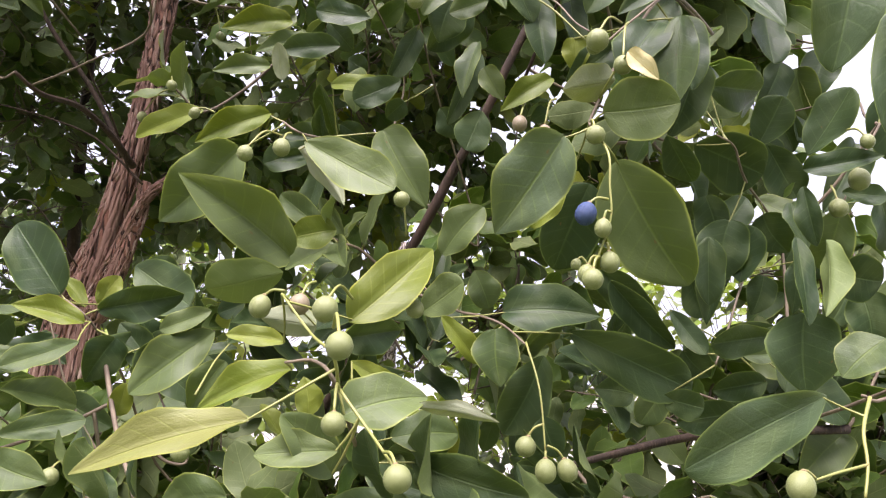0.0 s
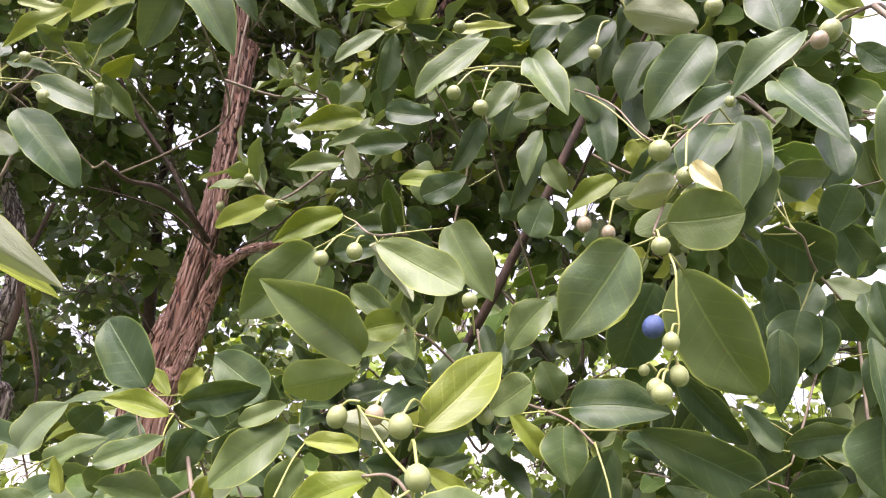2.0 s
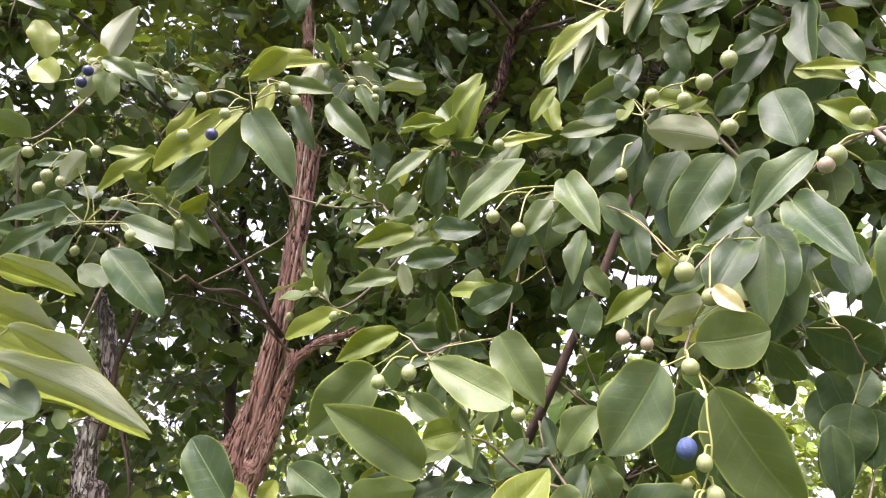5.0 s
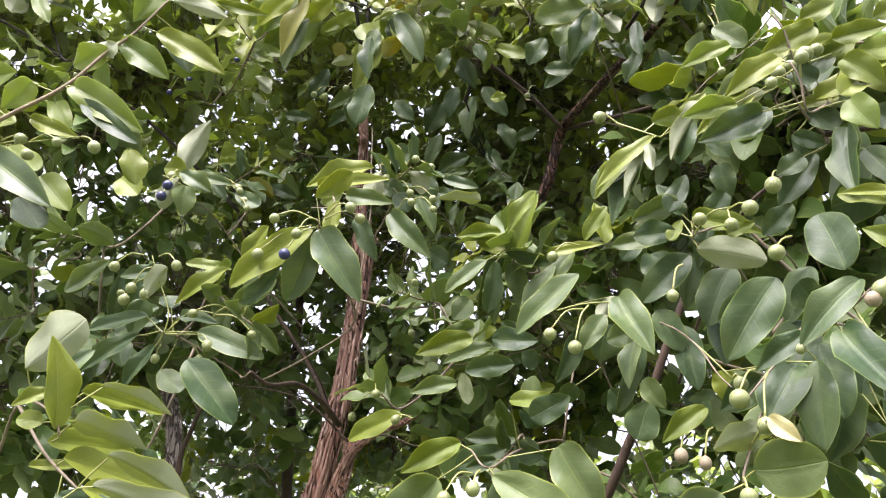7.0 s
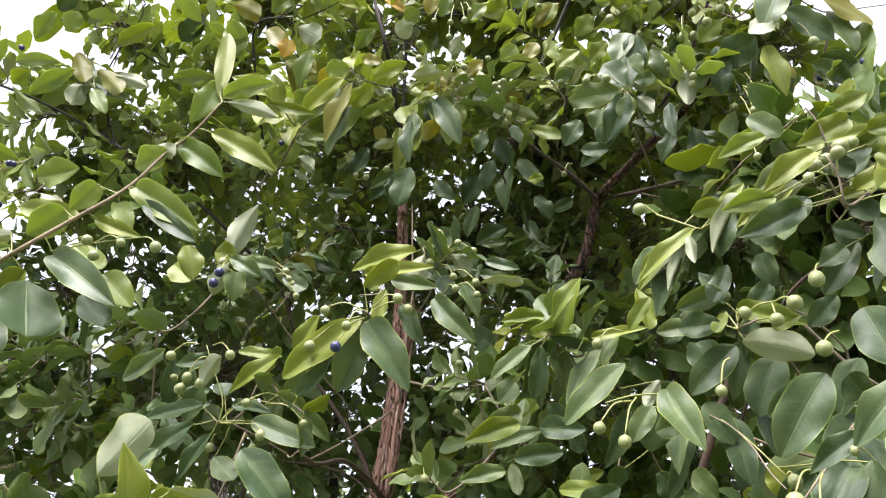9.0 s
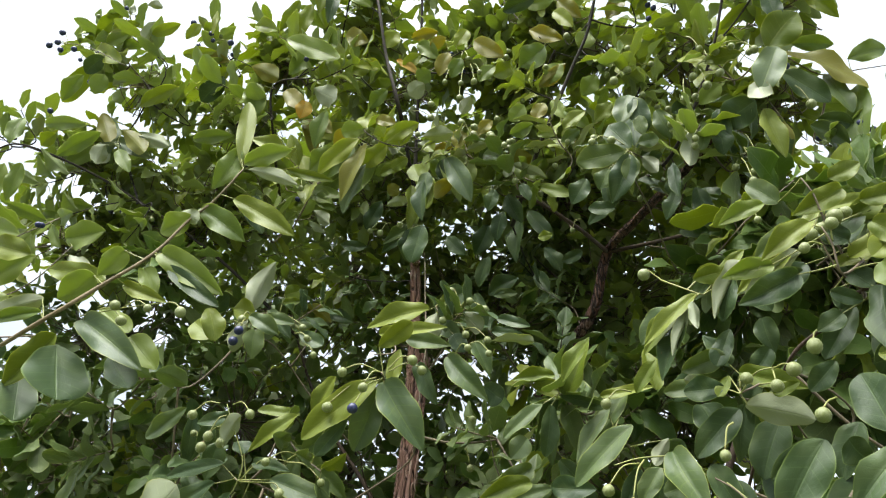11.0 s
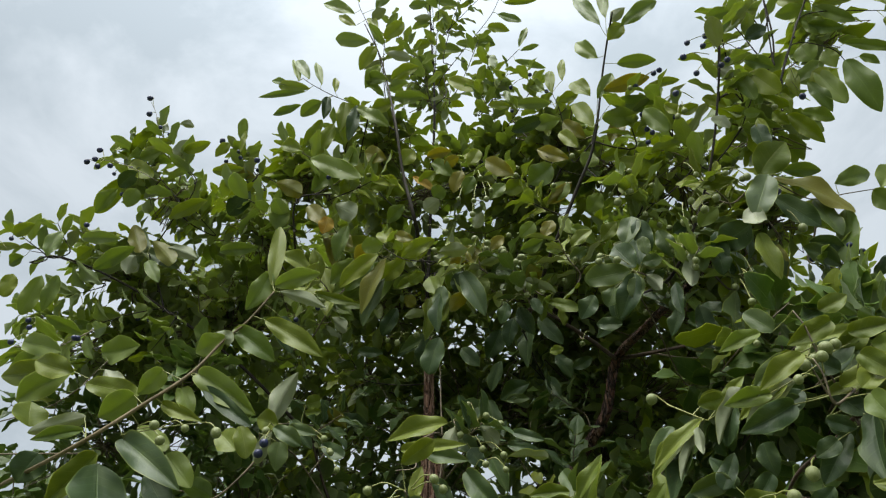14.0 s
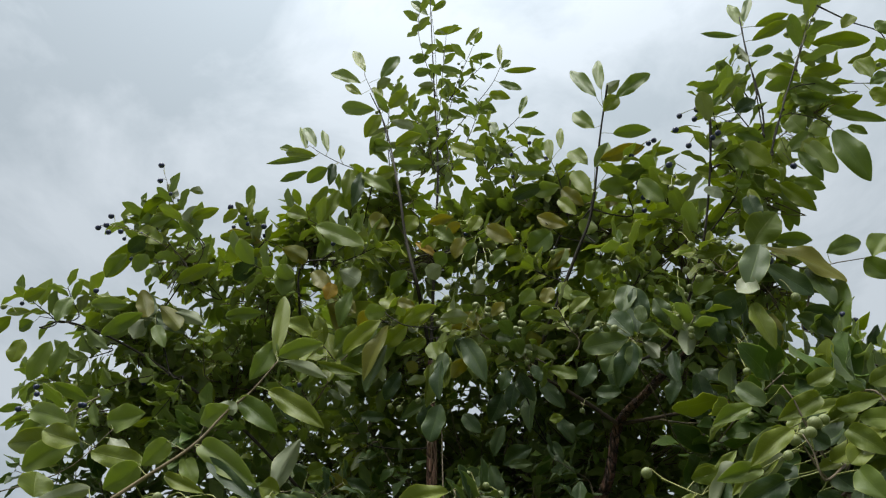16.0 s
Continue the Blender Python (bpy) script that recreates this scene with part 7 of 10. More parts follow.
tw.fruit((-1.313, 0.62, 3.018), 0.0153, "n", (-1.27, 0.63, 3.016))
tw.fruit((-1.285, 0.62, 3.017), 0.0152, "n", (-1.259, 0.63, 3.012))
tw.fruit((-1.264, 0.62, 2.982), 0.0150, "n", (-1.254, 0.63, 3.01))
tw.fruit((-1.23, 0.63, 2.981), 0.0150, "n", (-1.218, 0.635, 2.994))
tw.fruit((-0.89, 0.72, 2.988), 0.0148, "n", (-0.915, 0.72, 2.98))
tw.fruit((-0.823, 0.72, 2.932), 0.0156, "n", (-0.874, 0.72, 2.953))
tw.fruit((-0.955, 0.72, 3.058), 0.0153, "n", (-0.961, 0.72, 3.019))
tw.done()

tw = Twig((-1.206, 0.66, 2.65), (-1.261, 0.6, 2.661), (-1.304, 0.57, 2.666))
tw.leaf((-1.344, 0.58, 2.77), (-1.415, 0.58, 2.76), 0.035, (0.09, -0.75, -0.65), "v")
tw.leaf((-1.359, 0.58, 2.704), (-1.462, 0.58, 2.732), 0.022, (-0.12, -0.89, -0.45), "v")
tw.leaf((-1.248, 0.58, 2.64), (-1.243, 0.58, 2.726), 0.039, (0.57, -0.82, -0.03), "m")
tw.leaf((-1.239, 0.58, 2.582), (-1.256, 0.58, 2.481), 0.042, (0.81, -0.57, -0.14), "m")
tw.leaf((-1.188, 0.58, 2.568), (-1.197, 0.58, 2.479), 0.034, (0.67, -0.74, -0.07), "m")
tw.leaf((-1.33, 0.58, 2.664), (-1.377, 0.58, 2.651), 0.031, (0.16, -0.79, -0.59), "m")
tw.leaf((-1.341, 0.58, 2.616), (-1.342, 0.58, 2.552), 0.041, (0.64, -0.77, -0.01), "v")
tw.leaf((-1.111, 0.58, 2.623), (-1.149, 0.58, 2.602), 0.032, (0.36, -0.69, -0.63), "v")
tw.leaf((-1.157, 0.58, 2.667), (-1.046, 0.58, 2.632), 0.032, (-0.16, -0.85, -0.50), "m")
tw.leaf((-1.084, 0.58, 2.556), (-0.99, 0.58, 2.588), 0.036, (0.24, -0.64, -0.73), "m")
tw.leaf((-1.425, 0.58, 2.709), (-1.478, 0.58, 2.671), 0.035, (0.40, -0.72, -0.56), "v")
tw.fruit((-1.423, 0.55, 2.716), 0.0136, "g", (-1.393, 0.57, 2.701))
tw.fruit((-1.187, 0.6, 2.733), 0.0134, "n", (-1.209, 0.62, 2.701))
tw.fruit((-1.134, 0.52, 2.398), 0.0112, "n", (-1.12, 0.55, 2.405))
tw.fruit((-1.123, 0.52, 2.378), 0.0111, "n", (-1.12, 0.55, 2.405))
tw.fruit((-1.129, 0.5, 2.334), 0.0117, "n", (-1.12, 0.53, 2.367))
tw.done()

tw = Twig((-1.14, 0.82, 2.688), (-1.125, 0.78, 2.711), (-1.109, 0.73, 2.725))
tw.leaf((-1.133, 0.73, 2.728), (-1.185, 0.73, 2.829), 0.046, (-0.30, 0.94, -0.16), "z")
tw.leaf((-1.105, 0.73, 2.757), (-1.001, 0.73, 2.647), 0.044, (0.03, 1.00, 0.03), "z")
tw.leaf((-1.146, 0.73, 2.725), (-1.164, 0.73, 2.668), 0.041, (-0.91, 0.28, 0.30), "p")
tw.leaf((-1.046, 0.73, 2.719), (-0.936, 0.73, 2.652), 0.029, (0.25, 0.88, 0.41), "p")
tw.leaf((-1.099, 0.73, 2.695), (-1.05, 0.73, 2.621), 0.034, (0.40, -0.88, 0.27), "m")
tw.done()

tw = Twig((0.259, 0.3, 1.643), (0.187, 0.24, 1.593))
tw.leaf((0.182, 0.235, 1.588), (0.168, 0.225, 1.537), 0.016, (-0.21, -0.95, 0.24), "d", 0)
tw.done()

tw = Twig((-0.982, 0.4, 2.037), (-0.763, 0.39, 2.004), (-0.685, 0.375, 1.984))
tw.leaf((-0.668, 0.37, 1.967), (-0.64, 0.365, 1.885), 0.079, (0.85, -0.43, 0.31), "d", 2)
tw.leaf((-0.745, 0.39, 1.961), (-0.716, 0.38, 1.874), 0.049, (0.76, -0.57, 0.32), "d")
tw.leaf((-0.806, 0.39, 2.012), (-0.817, 0.38, 1.969), 0.047, (0.75, -0.66, -0.03), "d")
tw.leaf((-0.605, 0.42, 1.989), (-0.555, 0.42, 1.941), 0.037, (0.31, -0.89, 0.32), "m")
tw.leaf((-0.63, 0.42, 1.966), (-0.587, 0.42, 1.911), 0.037, (0.52, -0.75, 0.40), "d")
tw.done()

tw = Twig((-0.491, 1, 2.74), (-0.508, 0.86, 2.627), (-0.514, 0.82, 2.608), (-0.516, 0.8, 2.611))
tw.leaf((-0.504, 0.82, 2.627), (-0.618, 0.82, 2.664), 0.046, (-0.08, -0.97, -0.24), "v")
tw.leaf((-0.473, 0.82, 2.576), (-0.642, 0.82, 2.525), 0.045, (0.14, -0.88, -0.46), "m")
tw.leaf((-0.498, 0.82, 2.576), (-0.594, 0.82, 2.5), 0.052, (0.43, -0.72, -0.54), "m")
tw.leaf((-0.473, 0.82, 2.564), (-0.528, 0.82, 2.466), 0.046, (0.51, -0.81, -0.29), "m")
tw.leaf((-0.391, 0.82, 2.604), (-0.473, 0.82, 2.58), 0.047, (0.14, -0.87, -0.48), "v", 1)
tw.leaf((-0.518, 0.82, 2.618), (-0.553, 0.82, 2.603), 0.048, (-0.28, 0.67, 0.69), "p", 2)
tw.leaf((-0.661, 0.82, 2.53), (-0.542, 0.82, 2.469), 0.026, (-0.05, -0.99, -0.10), "m")
tw.leaf((-0.607, 0.82, 2.493), (-0.563, 0.82, 2.446), 0.031, (0.01, -1.00, 0.01), "m")
tw.leaf((-0.443, 0.82, 2.58), (-0.417, 0.82, 2.541), 0.026, (0.12, 0.99, 0.08), "p")
tw.leaf((-0.491, 0.82, 2.643), (-0.493, 0.82, 2.686), 0.027, (0.62, -0.78, 0.03), "m")
tw.leaf((-0.41, 0.82, 2.524), (-0.47, 0.82, 2.502), 0.028, (0.21, -0.79, -0.58), "m")
tw.leaf((-0.656, 0.82, 2.728), (-0.62, 0.82, 2.614), 0.036, (0.55, -0.81, 0.17), "z")
tw.fruit((-0.48, 0.8, 2.611), 0.0146, "g", (-0.51, 0.81, 2.608))
tw.fruit((-0.464, 0.8, 2.571), 0.0144, "g", (-0.488, 0.82, 2.584))
tw.done()

tw = Twig((-0.466, 1, 2.662), (-0.356, 0.87, 2.559), (-0.306, 0.84, 2.539), (-0.279, 0.84, 2.547))
tw.leaf((-0.338, 0.84, 2.579), (-0.273, 0.84, 2.537), 0.041, (0.28, 0.86, 0.43), "z")
tw.leaf((-0.267, 0.84, 2.531), (-0.199, 0.84, 2.512), 0.022, (0.22, 0.62, 0.76), "p")
tw.leaf((-0.287, 0.84, 2.519), (-0.277, 0.84, 2.443), 0.044, (0.54, -0.84, 0.07), "m", 2)
tw.leaf((-0.313, 0.84, 2.518), (-0.327, 0.84, 2.463), 0.045, (0.12, -0.99, -0.03), "d")
tw.leaf((-0.332, 0.84, 2.531), (-0.346, 0.84, 2.483), 0.038, (0.44, -0.89, -0.13), "m")
tw.leaf((-0.289, 0.84, 2.63), (-0.268, 0.84, 2.665), 0.029, (-0.58, 0.73, 0.36), "p")
tw.leaf((-0.351, 0.84, 2.583), (-0.291, 0.84, 2.589), 0.039, (0.04, -0.89, -0.45), "m")
tw.leaf((-0.385, 0.84, 2.577), (-0.345, 0.84, 2.55), 0.028, (0.26, 0.88, 0.39), "p")
tw.leaf((-0.358, 0.84, 2.554), (-0.292, 0.84, 2.543), 0.020, (0.12, 0.69, 0.72), "z")
tw.leaf((-0.195, 0.84, 2.478), (-0.182, 0.84, 2.419), 0.033, (0.12, -0.99, 0.03), "m")
tw.leaf((-0.174, 0.84, 2.444), (-0.124, 0.84, 2.417), 0.030, (-0.06, -0.99, -0.11), "m")
tw.leaf((-0.189, 0.84, 2.477), (-0.232, 0.84, 2.474), 0.041, (0.04, -0.80, -0.60), "m")
tw.leaf((-0.136, 0.84, 2.52), (-0.094, 0.84, 2.516), 0.022, (-0.05, -0.92, -0.40), "m")
tw.leaf((-0.424, 0.84, 2.459), (-0.451, 0.84, 2.481), 0.028, (0.29, 0.88, 0.37), "z")
tw.leaf((-0.217, 0.84, 2.514), (-0.256, 0.84, 2.495), 0.030, (0.21, -0.88, -0.43), "d")
tw.leaf((-0.372, 0.84, 2.468), (-0.398, 0.84, 2.534), 0.038, (0.10, -0.99, 0.04), "m")
tw.leaf((-0.265, 0.84, 2.582), (-0.253, 0.84, 2.555), 0.025, (0.08, -1.00, 0.03), "z")
tw.fruit((-0.287, 0.83, 2.557), 0.0151, "g", (-0.277, 0.84, 2.593))
tw.fruit((-0.26, 0.83, 2.552), 0.0150, "g", (-0.267, 0.84, 2.59))
tw.fruit((-0.225, 0.83, 2.539), 0.0170, "g", (-0.242, 0.84, 2.514))
tw.fruit((-0.187, 0.83, 2.509), 0.0145, "g", (-0.188, 0.84, 2.484))
tw.fruit((-0.352, 0.83, 2.628), 0.0158, "g", (-0.404, 0.85, 2.682))
tw.done()

tw = Twig((0.083, 0.9, 2.416), (0.043, 0.74, 2.339), (0.031, 0.72, 2.335))
tw.leaf((0.037, 0.72, 2.339), (0.007, 0.72, 2.398), 0.045, (-0.12, -0.99, -0.06), "d", 2)
tw.leaf((0.033, 0.72, 2.328), (-0.003, 0.72, 2.251), 0.042, (0.19, -0.98, -0.09), "d", 1)
tw.leaf((0.029, 0.72, 2.335), (-0.053, 0.72, 2.339), 0.043, (-0.02, -0.94, -0.34), "o")
tw.leaf((0.039, 0.72, 2.321), (0.026, 0.72, 2.277), 0.030, (0.21, -0.98, -0.06), "o")
tw.leaf((0.049, 0.72, 2.348), (0.082, 0.72, 2.345), 0.026, (-0.03, -0.96, -0.29), "o")
tw.leaf((0.027, 0.72, 2.392), (0.049, 0.72, 2.459), 0.042, (0.00, -1.00, -0.00), "o")
tw.leaf((0.059, 0.72, 2.402), (0.061, 0.72, 2.363), 0.023, (0.01, -1.00, 0.00), "o")
tw.leaf((0.056, 0.72, 2.443), (0.068, 0.72, 2.373), 0.036, (-0.06, -1.00, -0.01), "d")
tw.leaf((-0.003, 0.72, 2.308), (-0.022, 0.72, 2.278), 0.034, (0.04, -1.00, -0.02), "o")
tw.fruit((-0.021, 0.71, 2.362), 0.0124, "g", (0.012, 0.72, 2.365))
tw.fruit((0.01, 0.71, 2.356), 0.0140, "g", (0.029, 0.72, 2.347))
tw.fruit((0.055, 0.78, 2.564), 0.0159, "g", (0.071, 0.8, 2.607))
tw.fruit((0.029, 0.76, 2.529), 0.0156, "g", (0.068, 0.8, 2.592))
tw.done()

tw = Twig((-0.018, 0.93, 2.771), (-0.078, 0.9, 2.784), (-0.112, 0.86, 2.808))
tw.leaf((-0.102, 0.86, 2.775), (-0.16, 0.86, 2.741), 0.062, (0.18, -0.93, -0.31), "m", 1)
tw.leaf((-0.061, 0.86, 2.779), (-0.137, 0.86, 2.846), 0.036, (-0.31, -0.88, -0.36), "z")
tw.leaf((-0.033, 0.86, 2.741), (-0.006, 0.86, 2.786), 0.043, (0.41, -0.88, -0.24), "m")
tw.leaf((-0.037, 0.86, 2.807), (-0.076, 0.86, 2.882), 0.033, (-0.24, -0.96, -0.13), "v")
tw.leaf((-0.076, 0.86, 2.712), (-0.101, 0.86, 2.668), 0.045, (0.23, -0.96, -0.13), "m")
tw.leaf((-0.063, 0.86, 2.707), (-0.127, 0.86, 2.66), 0.031, (-0.41, 0.71, 0.57), "z")
tw.leaf((-0.007, 0.86, 2.653), (-0.037, 0.86, 2.614), 0.038, (0.33, -0.91, -0.26), "m")
tw.leaf((0.008, 0.86, 2.753), (0.075, 0.86, 2.764), 0.032, (0.07, -0.89, -0.44), "v")
tw.leaf((0.004, 0.86, 2.683), (0.048, 0.86, 2.685), 0.033, (0.02, -0.84, -0.55), "m")
tw.leaf((0.044, 0.86, 2.731), (0.089, 0.86, 2.705), 0.034, (-0.17, -0.94, -0.30), "v")
tw.leaf((0.035, 0.86, 2.798), (0.078, 0.86, 2.858), 0.038, (0.23, -0.96, -0.17), "z")
tw.leaf((-0.079, 0.86, 2.58), (-0.038, 0.86, 2.528), 0.032, (-0.18, -0.97, -0.14), "m")
tw.leaf((-0.1, 0.86, 2.618), (-0.081, 0.86, 2.565), 0.028, (0.06, -1.00, 0.02), "m")
tw.leaf((0.081, 0.86, 2.799), (0.124, 0.86, 2.82), 0.035, (0.29, -0.76, -0.59), "v")
tw.leaf((-0.167, 0.86, 2.744), (-0.222, 0.86, 2.736), 0.041, (0.06, -0.90, -0.43), "v")
tw.fruit((-0.052, 0.85, 2.775), 0.0138, "g", (-0.047, 0.88, 2.773))
tw.fruit((-0.185, 0.85, 2.763), 0.0128, "g", (-0.169, 0.87, 2.753))
tw.done()

tw = Twig((-0.489, 0.95, 2.895), (-0.368, 0.87, 2.814), (-0.295, 0.83, 2.791), (-0.248, 0.82, 2.793))
tw.leaf((-0.247, 0.82, 2.811), (-0.188, 0.82, 2.743), 0.041, (-0.26, -0.94, -0.22), "z")
tw.leaf((-0.379, 0.82, 2.851), (-0.334, 0.82, 2.796), 0.037, (-0.12, -0.99, -0.10), "m")
tw.leaf((-0.363, 0.82, 2.723), (-0.399, 0.82, 2.7), 0.041, (-0.40, 0.69, 0.60), "p", 2)
tw.leaf((-0.29, 0.82, 2.808), (-0.26, 0.82, 2.855), 0.034, (0.42, -0.86, -0.28), "v")
tw.leaf((-0.305, 0.82, 2.795), (-0.328, 0.82, 2.738), 0.036, (0.32, -0.94, -0.13), "z")
tw.leaf((-0.349, 0.82, 2.755), (-0.378, 0.82, 2.737), 0.039, (0.31, -0.80, -0.51), "m")
tw.leaf((-0.415, 0.82, 2.796), (-0.371, 0.82, 2.819), 0.031, (0.28, -0.78, -0.55), "v")
tw.leaf((-0.394, 0.82, 2.876), (-0.333, 0.82, 2.873), 0.029, (-0.04, -0.69, -0.72), "z")
tw.leaf((-0.277, 0.82, 2.766), (-0.3, 0.82, 2.72), 0.033, (0.46, -0.86, -0.22), "m")
tw.leaf((-0.485, 0.82, 2.821), (-0.548, 0.82, 2.833), 0.041, (-0.08, -0.91, -0.41), "v")
tw.leaf((-0.451, 0.82, 2.735), (-0.493, 0.82, 2.695), 0.033, (0.40, -0.81, -0.43), "m")
tw.leaf((-0.463, 0.82, 2.872), (-0.426, 0.82, 2.919), 0.041, (0.49, -0.78, -0.39), "v")
tw.leaf((-0.505, 0.82, 2.908), (-0.574, 0.82, 2.966), 0.046, (-0.21, -0.94, -0.25), "z")
tw.leaf((-0.431, 0.82, 2.821), (-0.378, 0.82, 2.765), 0.020, (0.00, -1.00, 0.00), "a")
tw.leaf((-0.24, 0.82, 2.682), (-0.203, 0.82, 2.722), 0.032, (0.28, -0.92, -0.26), "m")
tw.leaf((-0.311, 0.82, 2.845), (-0.349, 0.82, 2.83), 0.028, (-0.31, 0.58, 0.75), "z")
tw.fruit((-0.255, 0.8, 2.736), 0.0114, "g", (-0.27, 0.82, 2.782))
tw.fruit((-0.244, 0.8, 2.666), 0.0133, "g", (-0.257, 0.82, 2.741))
tw.fruit((-0.273, 0.8, 2.671), 0.0123, "g", (-0.271, 0.82, 2.737))
tw.fruit((-0.308, 0.8, 2.688), 0.0113, "g", (-0.299, 0.82, 2.746))
tw.fruit((-0.232, 0.8, 2.688), 0.0112, "g", (-0.25, 0.82, 2.738))
tw.fruit((-0.277, 0.8, 2.632), 0.0132, "g", (-0.28, 0.82, 2.695))
tw.done()

tw = Twig((-0.732, 0.79, 2.822), (-0.788, 0.77, 2.884), (-0.824, 0.74, 2.901))
tw.leaf((-0.773, 0.75, 2.861), (-0.68, 0.75, 2.786), 0.044, (0.31, 0.87, 0.39), "z")
tw.leaf((-0.665, 0.75, 2.794), (-0.579, 0.75, 2.871), 0.052, (0.36, -0.84, -0.41), "m")
tw.leaf((-0.848, 0.75, 2.857), (-0.903, 0.75, 2.798), 0.051, (0.50, -0.73, -0.46), "d", 2)
tw.leaf((-0.827, 0.75, 2.88), (-0.915, 0.75, 2.85), 0.036, (0.25, -0.63, -0.73), "v")
tw.leaf((-0.84, 0.75, 2.905), (-0.976, 0.75, 2.997), 0.035, (-0.25, -0.89, -0.37), "z")
tw.leaf((-0.755, 0.75, 2.806), (-0.745, 0.75, 2.702), 0.054, (0.73, -0.68, 0.07), "m", 2)
tw.leaf((-0.667, 0.75, 2.749), (-0.62, 0.75, 2.68), 0.042, (0.15, -0.98, 0.10), "z", 2)
tw.leaf((-1.301, 0.75, 3.048), (-1.217, 0.75, 3.007), 0.068, (-0.14, -0.95, -0.29), "m")
tw.leaf((-1.31, 0.75, 3.074), (-1.381, 0.75, 2.964), 0.058, (0.71, -0.53, -0.46), "v")
tw.leaf((-1.2, 0.75, 2.844), (-1.154, 0.75, 2.734), 0.055, (0.66, -0.69, 0.28), "s", 1)
tw.leaf((-1.141, 0.75, 2.749), (-1.03, 0.75, 2.672), 0.041, (-0.03, -1.00, -0.04), "s")
tw.leaf((-1.181, 0.75, 2.761), (-1.182, 0.75, 2.688), 0.048, (-0.81, 0.59, 0.01), "p")
tw.leaf((-1.245, 0.75, 2.838), (-1.372, 0.75, 2.867), 0.026, (-0.08, -0.93, -0.36), "v")
tw.leaf((-1.177, 0.75, 2.75), (-1.304, 0.75, 2.722), 0.040, (0.15, -0.73, -0.67), "m")
tw.leaf((-1.089, 0.75, 2.752), (-0.966, 0.75, 2.68), 0.035, (-0.12, -0.97, -0.20), "s")
tw.leaf((-0.9, 0.75, 2.678), (-0.799, 0.75, 2.658), 0.034, (-0.12, -0.79, -0.60), "m")
tw.leaf((-0.981, 0.75, 2.873), (-1.102, 0.75, 2.852), 0.040, (0.10, -0.80, -0.60), "v")
tw.leaf((-0.595, 0.75, 2.725), (-0.531, 0.75, 2.669), 0.049, (0.28, 0.90, 0.32), "p")
tw.leaf((-0.545, 0.75, 2.838), (-0.597, 0.75, 2.887), 0.058, (-0.26, -0.93, -0.27), "m")
tw.done()

tw = Twig((-0.123, 1, 2.413), (-0.152, 0.88, 2.4), (-0.178, 0.82, 2.413), (-0.18, 0.8, 2.438))
tw.leaf((-0.187, 0.8, 2.438), (-0.236, 0.8, 2.476), 0.036, (-0.12, -0.98, -0.16), "o")
tw.leaf((-0.182, 0.8, 2.43), (-0.114, 0.8, 2.385), 0.023, (0.52, 0.31, 0.80), "p", 0)
tw.leaf((-0.174, 0.8, 2.431), (-0.14, 0.8, 2.44), 0.035, (-0.19, 0.59, 0.78), "z")
tw.leaf((-0.192, 0.8, 2.433), (-0.181, 0.8, 2.404), 0.027, (0.32, 0.94, 0.13), "p")
tw.leaf((-0.288, 0.8, 2.55), (-0.268, 0.8, 2.491), 0.034, (0.15, 0.99, 0.05), "z")
tw.leaf((-0.266, 0.8, 2.49), (-0.22, 0.8, 2.498), 0.022, (-0.14, 0.53, 0.84), "p")
tw.leaf((-0.294, 0.8, 2.442), (-0.262, 0.8, 2.376), 0.032, (0.05, -1.00, 0.02), "d", 1)
tw.leaf((-0.297, 0.8, 2.483), (-0.277, 0.8, 2.431), 0.030, (0.46, 0.87, 0.17), "p")
tw.leaf((-0.215, 0.8, 2.382), (-0.231, 0.8, 2.343), 0.027, (0.15, -0.99, -0.06), "d")
tw.leaf((-0.314, 1.233, 2.642), (-0.338, 1.233, 2.565), 0.043, (-0.01, -1.00, 0.00), "d")
tw.leaf((-0.272, 1.233, 2.607), (-0.296, 1.233, 2.492), 0.039, (-0.33, -0.94, 0.07), "d", 3)
tw.leaf((-0.164, 0.8, 2.381), (-0.151, 0.8, 2.343), 0.023, (0.36, -0.93, 0.12), "d")
tw.leaf((-0.135, 0.8, 2.366), (-0.079, 0.8, 2.333), 0.026, (-0.01, -1.00, -0.01), "y")
tw.leaf((-0.251, 1.233, 2.627), (-0.197, 1.233, 2.540), 0.042, (0.06, -1.00, 0.04), "d")
tw.leaf((-0.17, 0.8, 2.472), (-0.129, 0.8, 2.46), 0.021, (-0.10, -0.94, -0.33), "y")
tw.leaf((-0.179, 0.8, 2.502), (-0.131, 0.8, 2.514), 0.028, (0.16, -0.77, -0.62), "m")
tw.leaf((-0.243, 0.8, 2.522), (-0.21, 0.8, 2.553), 0.025, (0.33, -0.87, -0.36), "z")
tw.leaf((-0.304, 0.8, 2.432), (-0.337, 0.8, 2.396), 0.033, (-0.71, 0.30, 0.64), "p")
tw.leaf((-0.333, 0.8, 2.508), (-0.356, 0.8, 2.536), 0.026, (-0.06, -1.00, -0.05), "v")
tw.leaf((-0.178, 0.8, 2.536), (-0.144, 0.8, 2.567), 0.033, (0.40, -0.81, -0.44), "m")
tw.leaf((-0.131, 0.8, 2.52), (-0.107, 0.8, 2.561), 0.030, (0.25, -0.96, -0.15), "z")
tw.fruit((-0.271, 0.79, 2.553), 0.0149, "g", (-0.254, 0.8, 2.518))
tw.fruit((-0.245, 0.79, 2.534), 0.0138, "g", (-0.238, 0.8, 2.506))
tw.fruit((-0.211, 0.79, 2.499), 0.0135, "g", (-0.191, 0.8, 2.465))
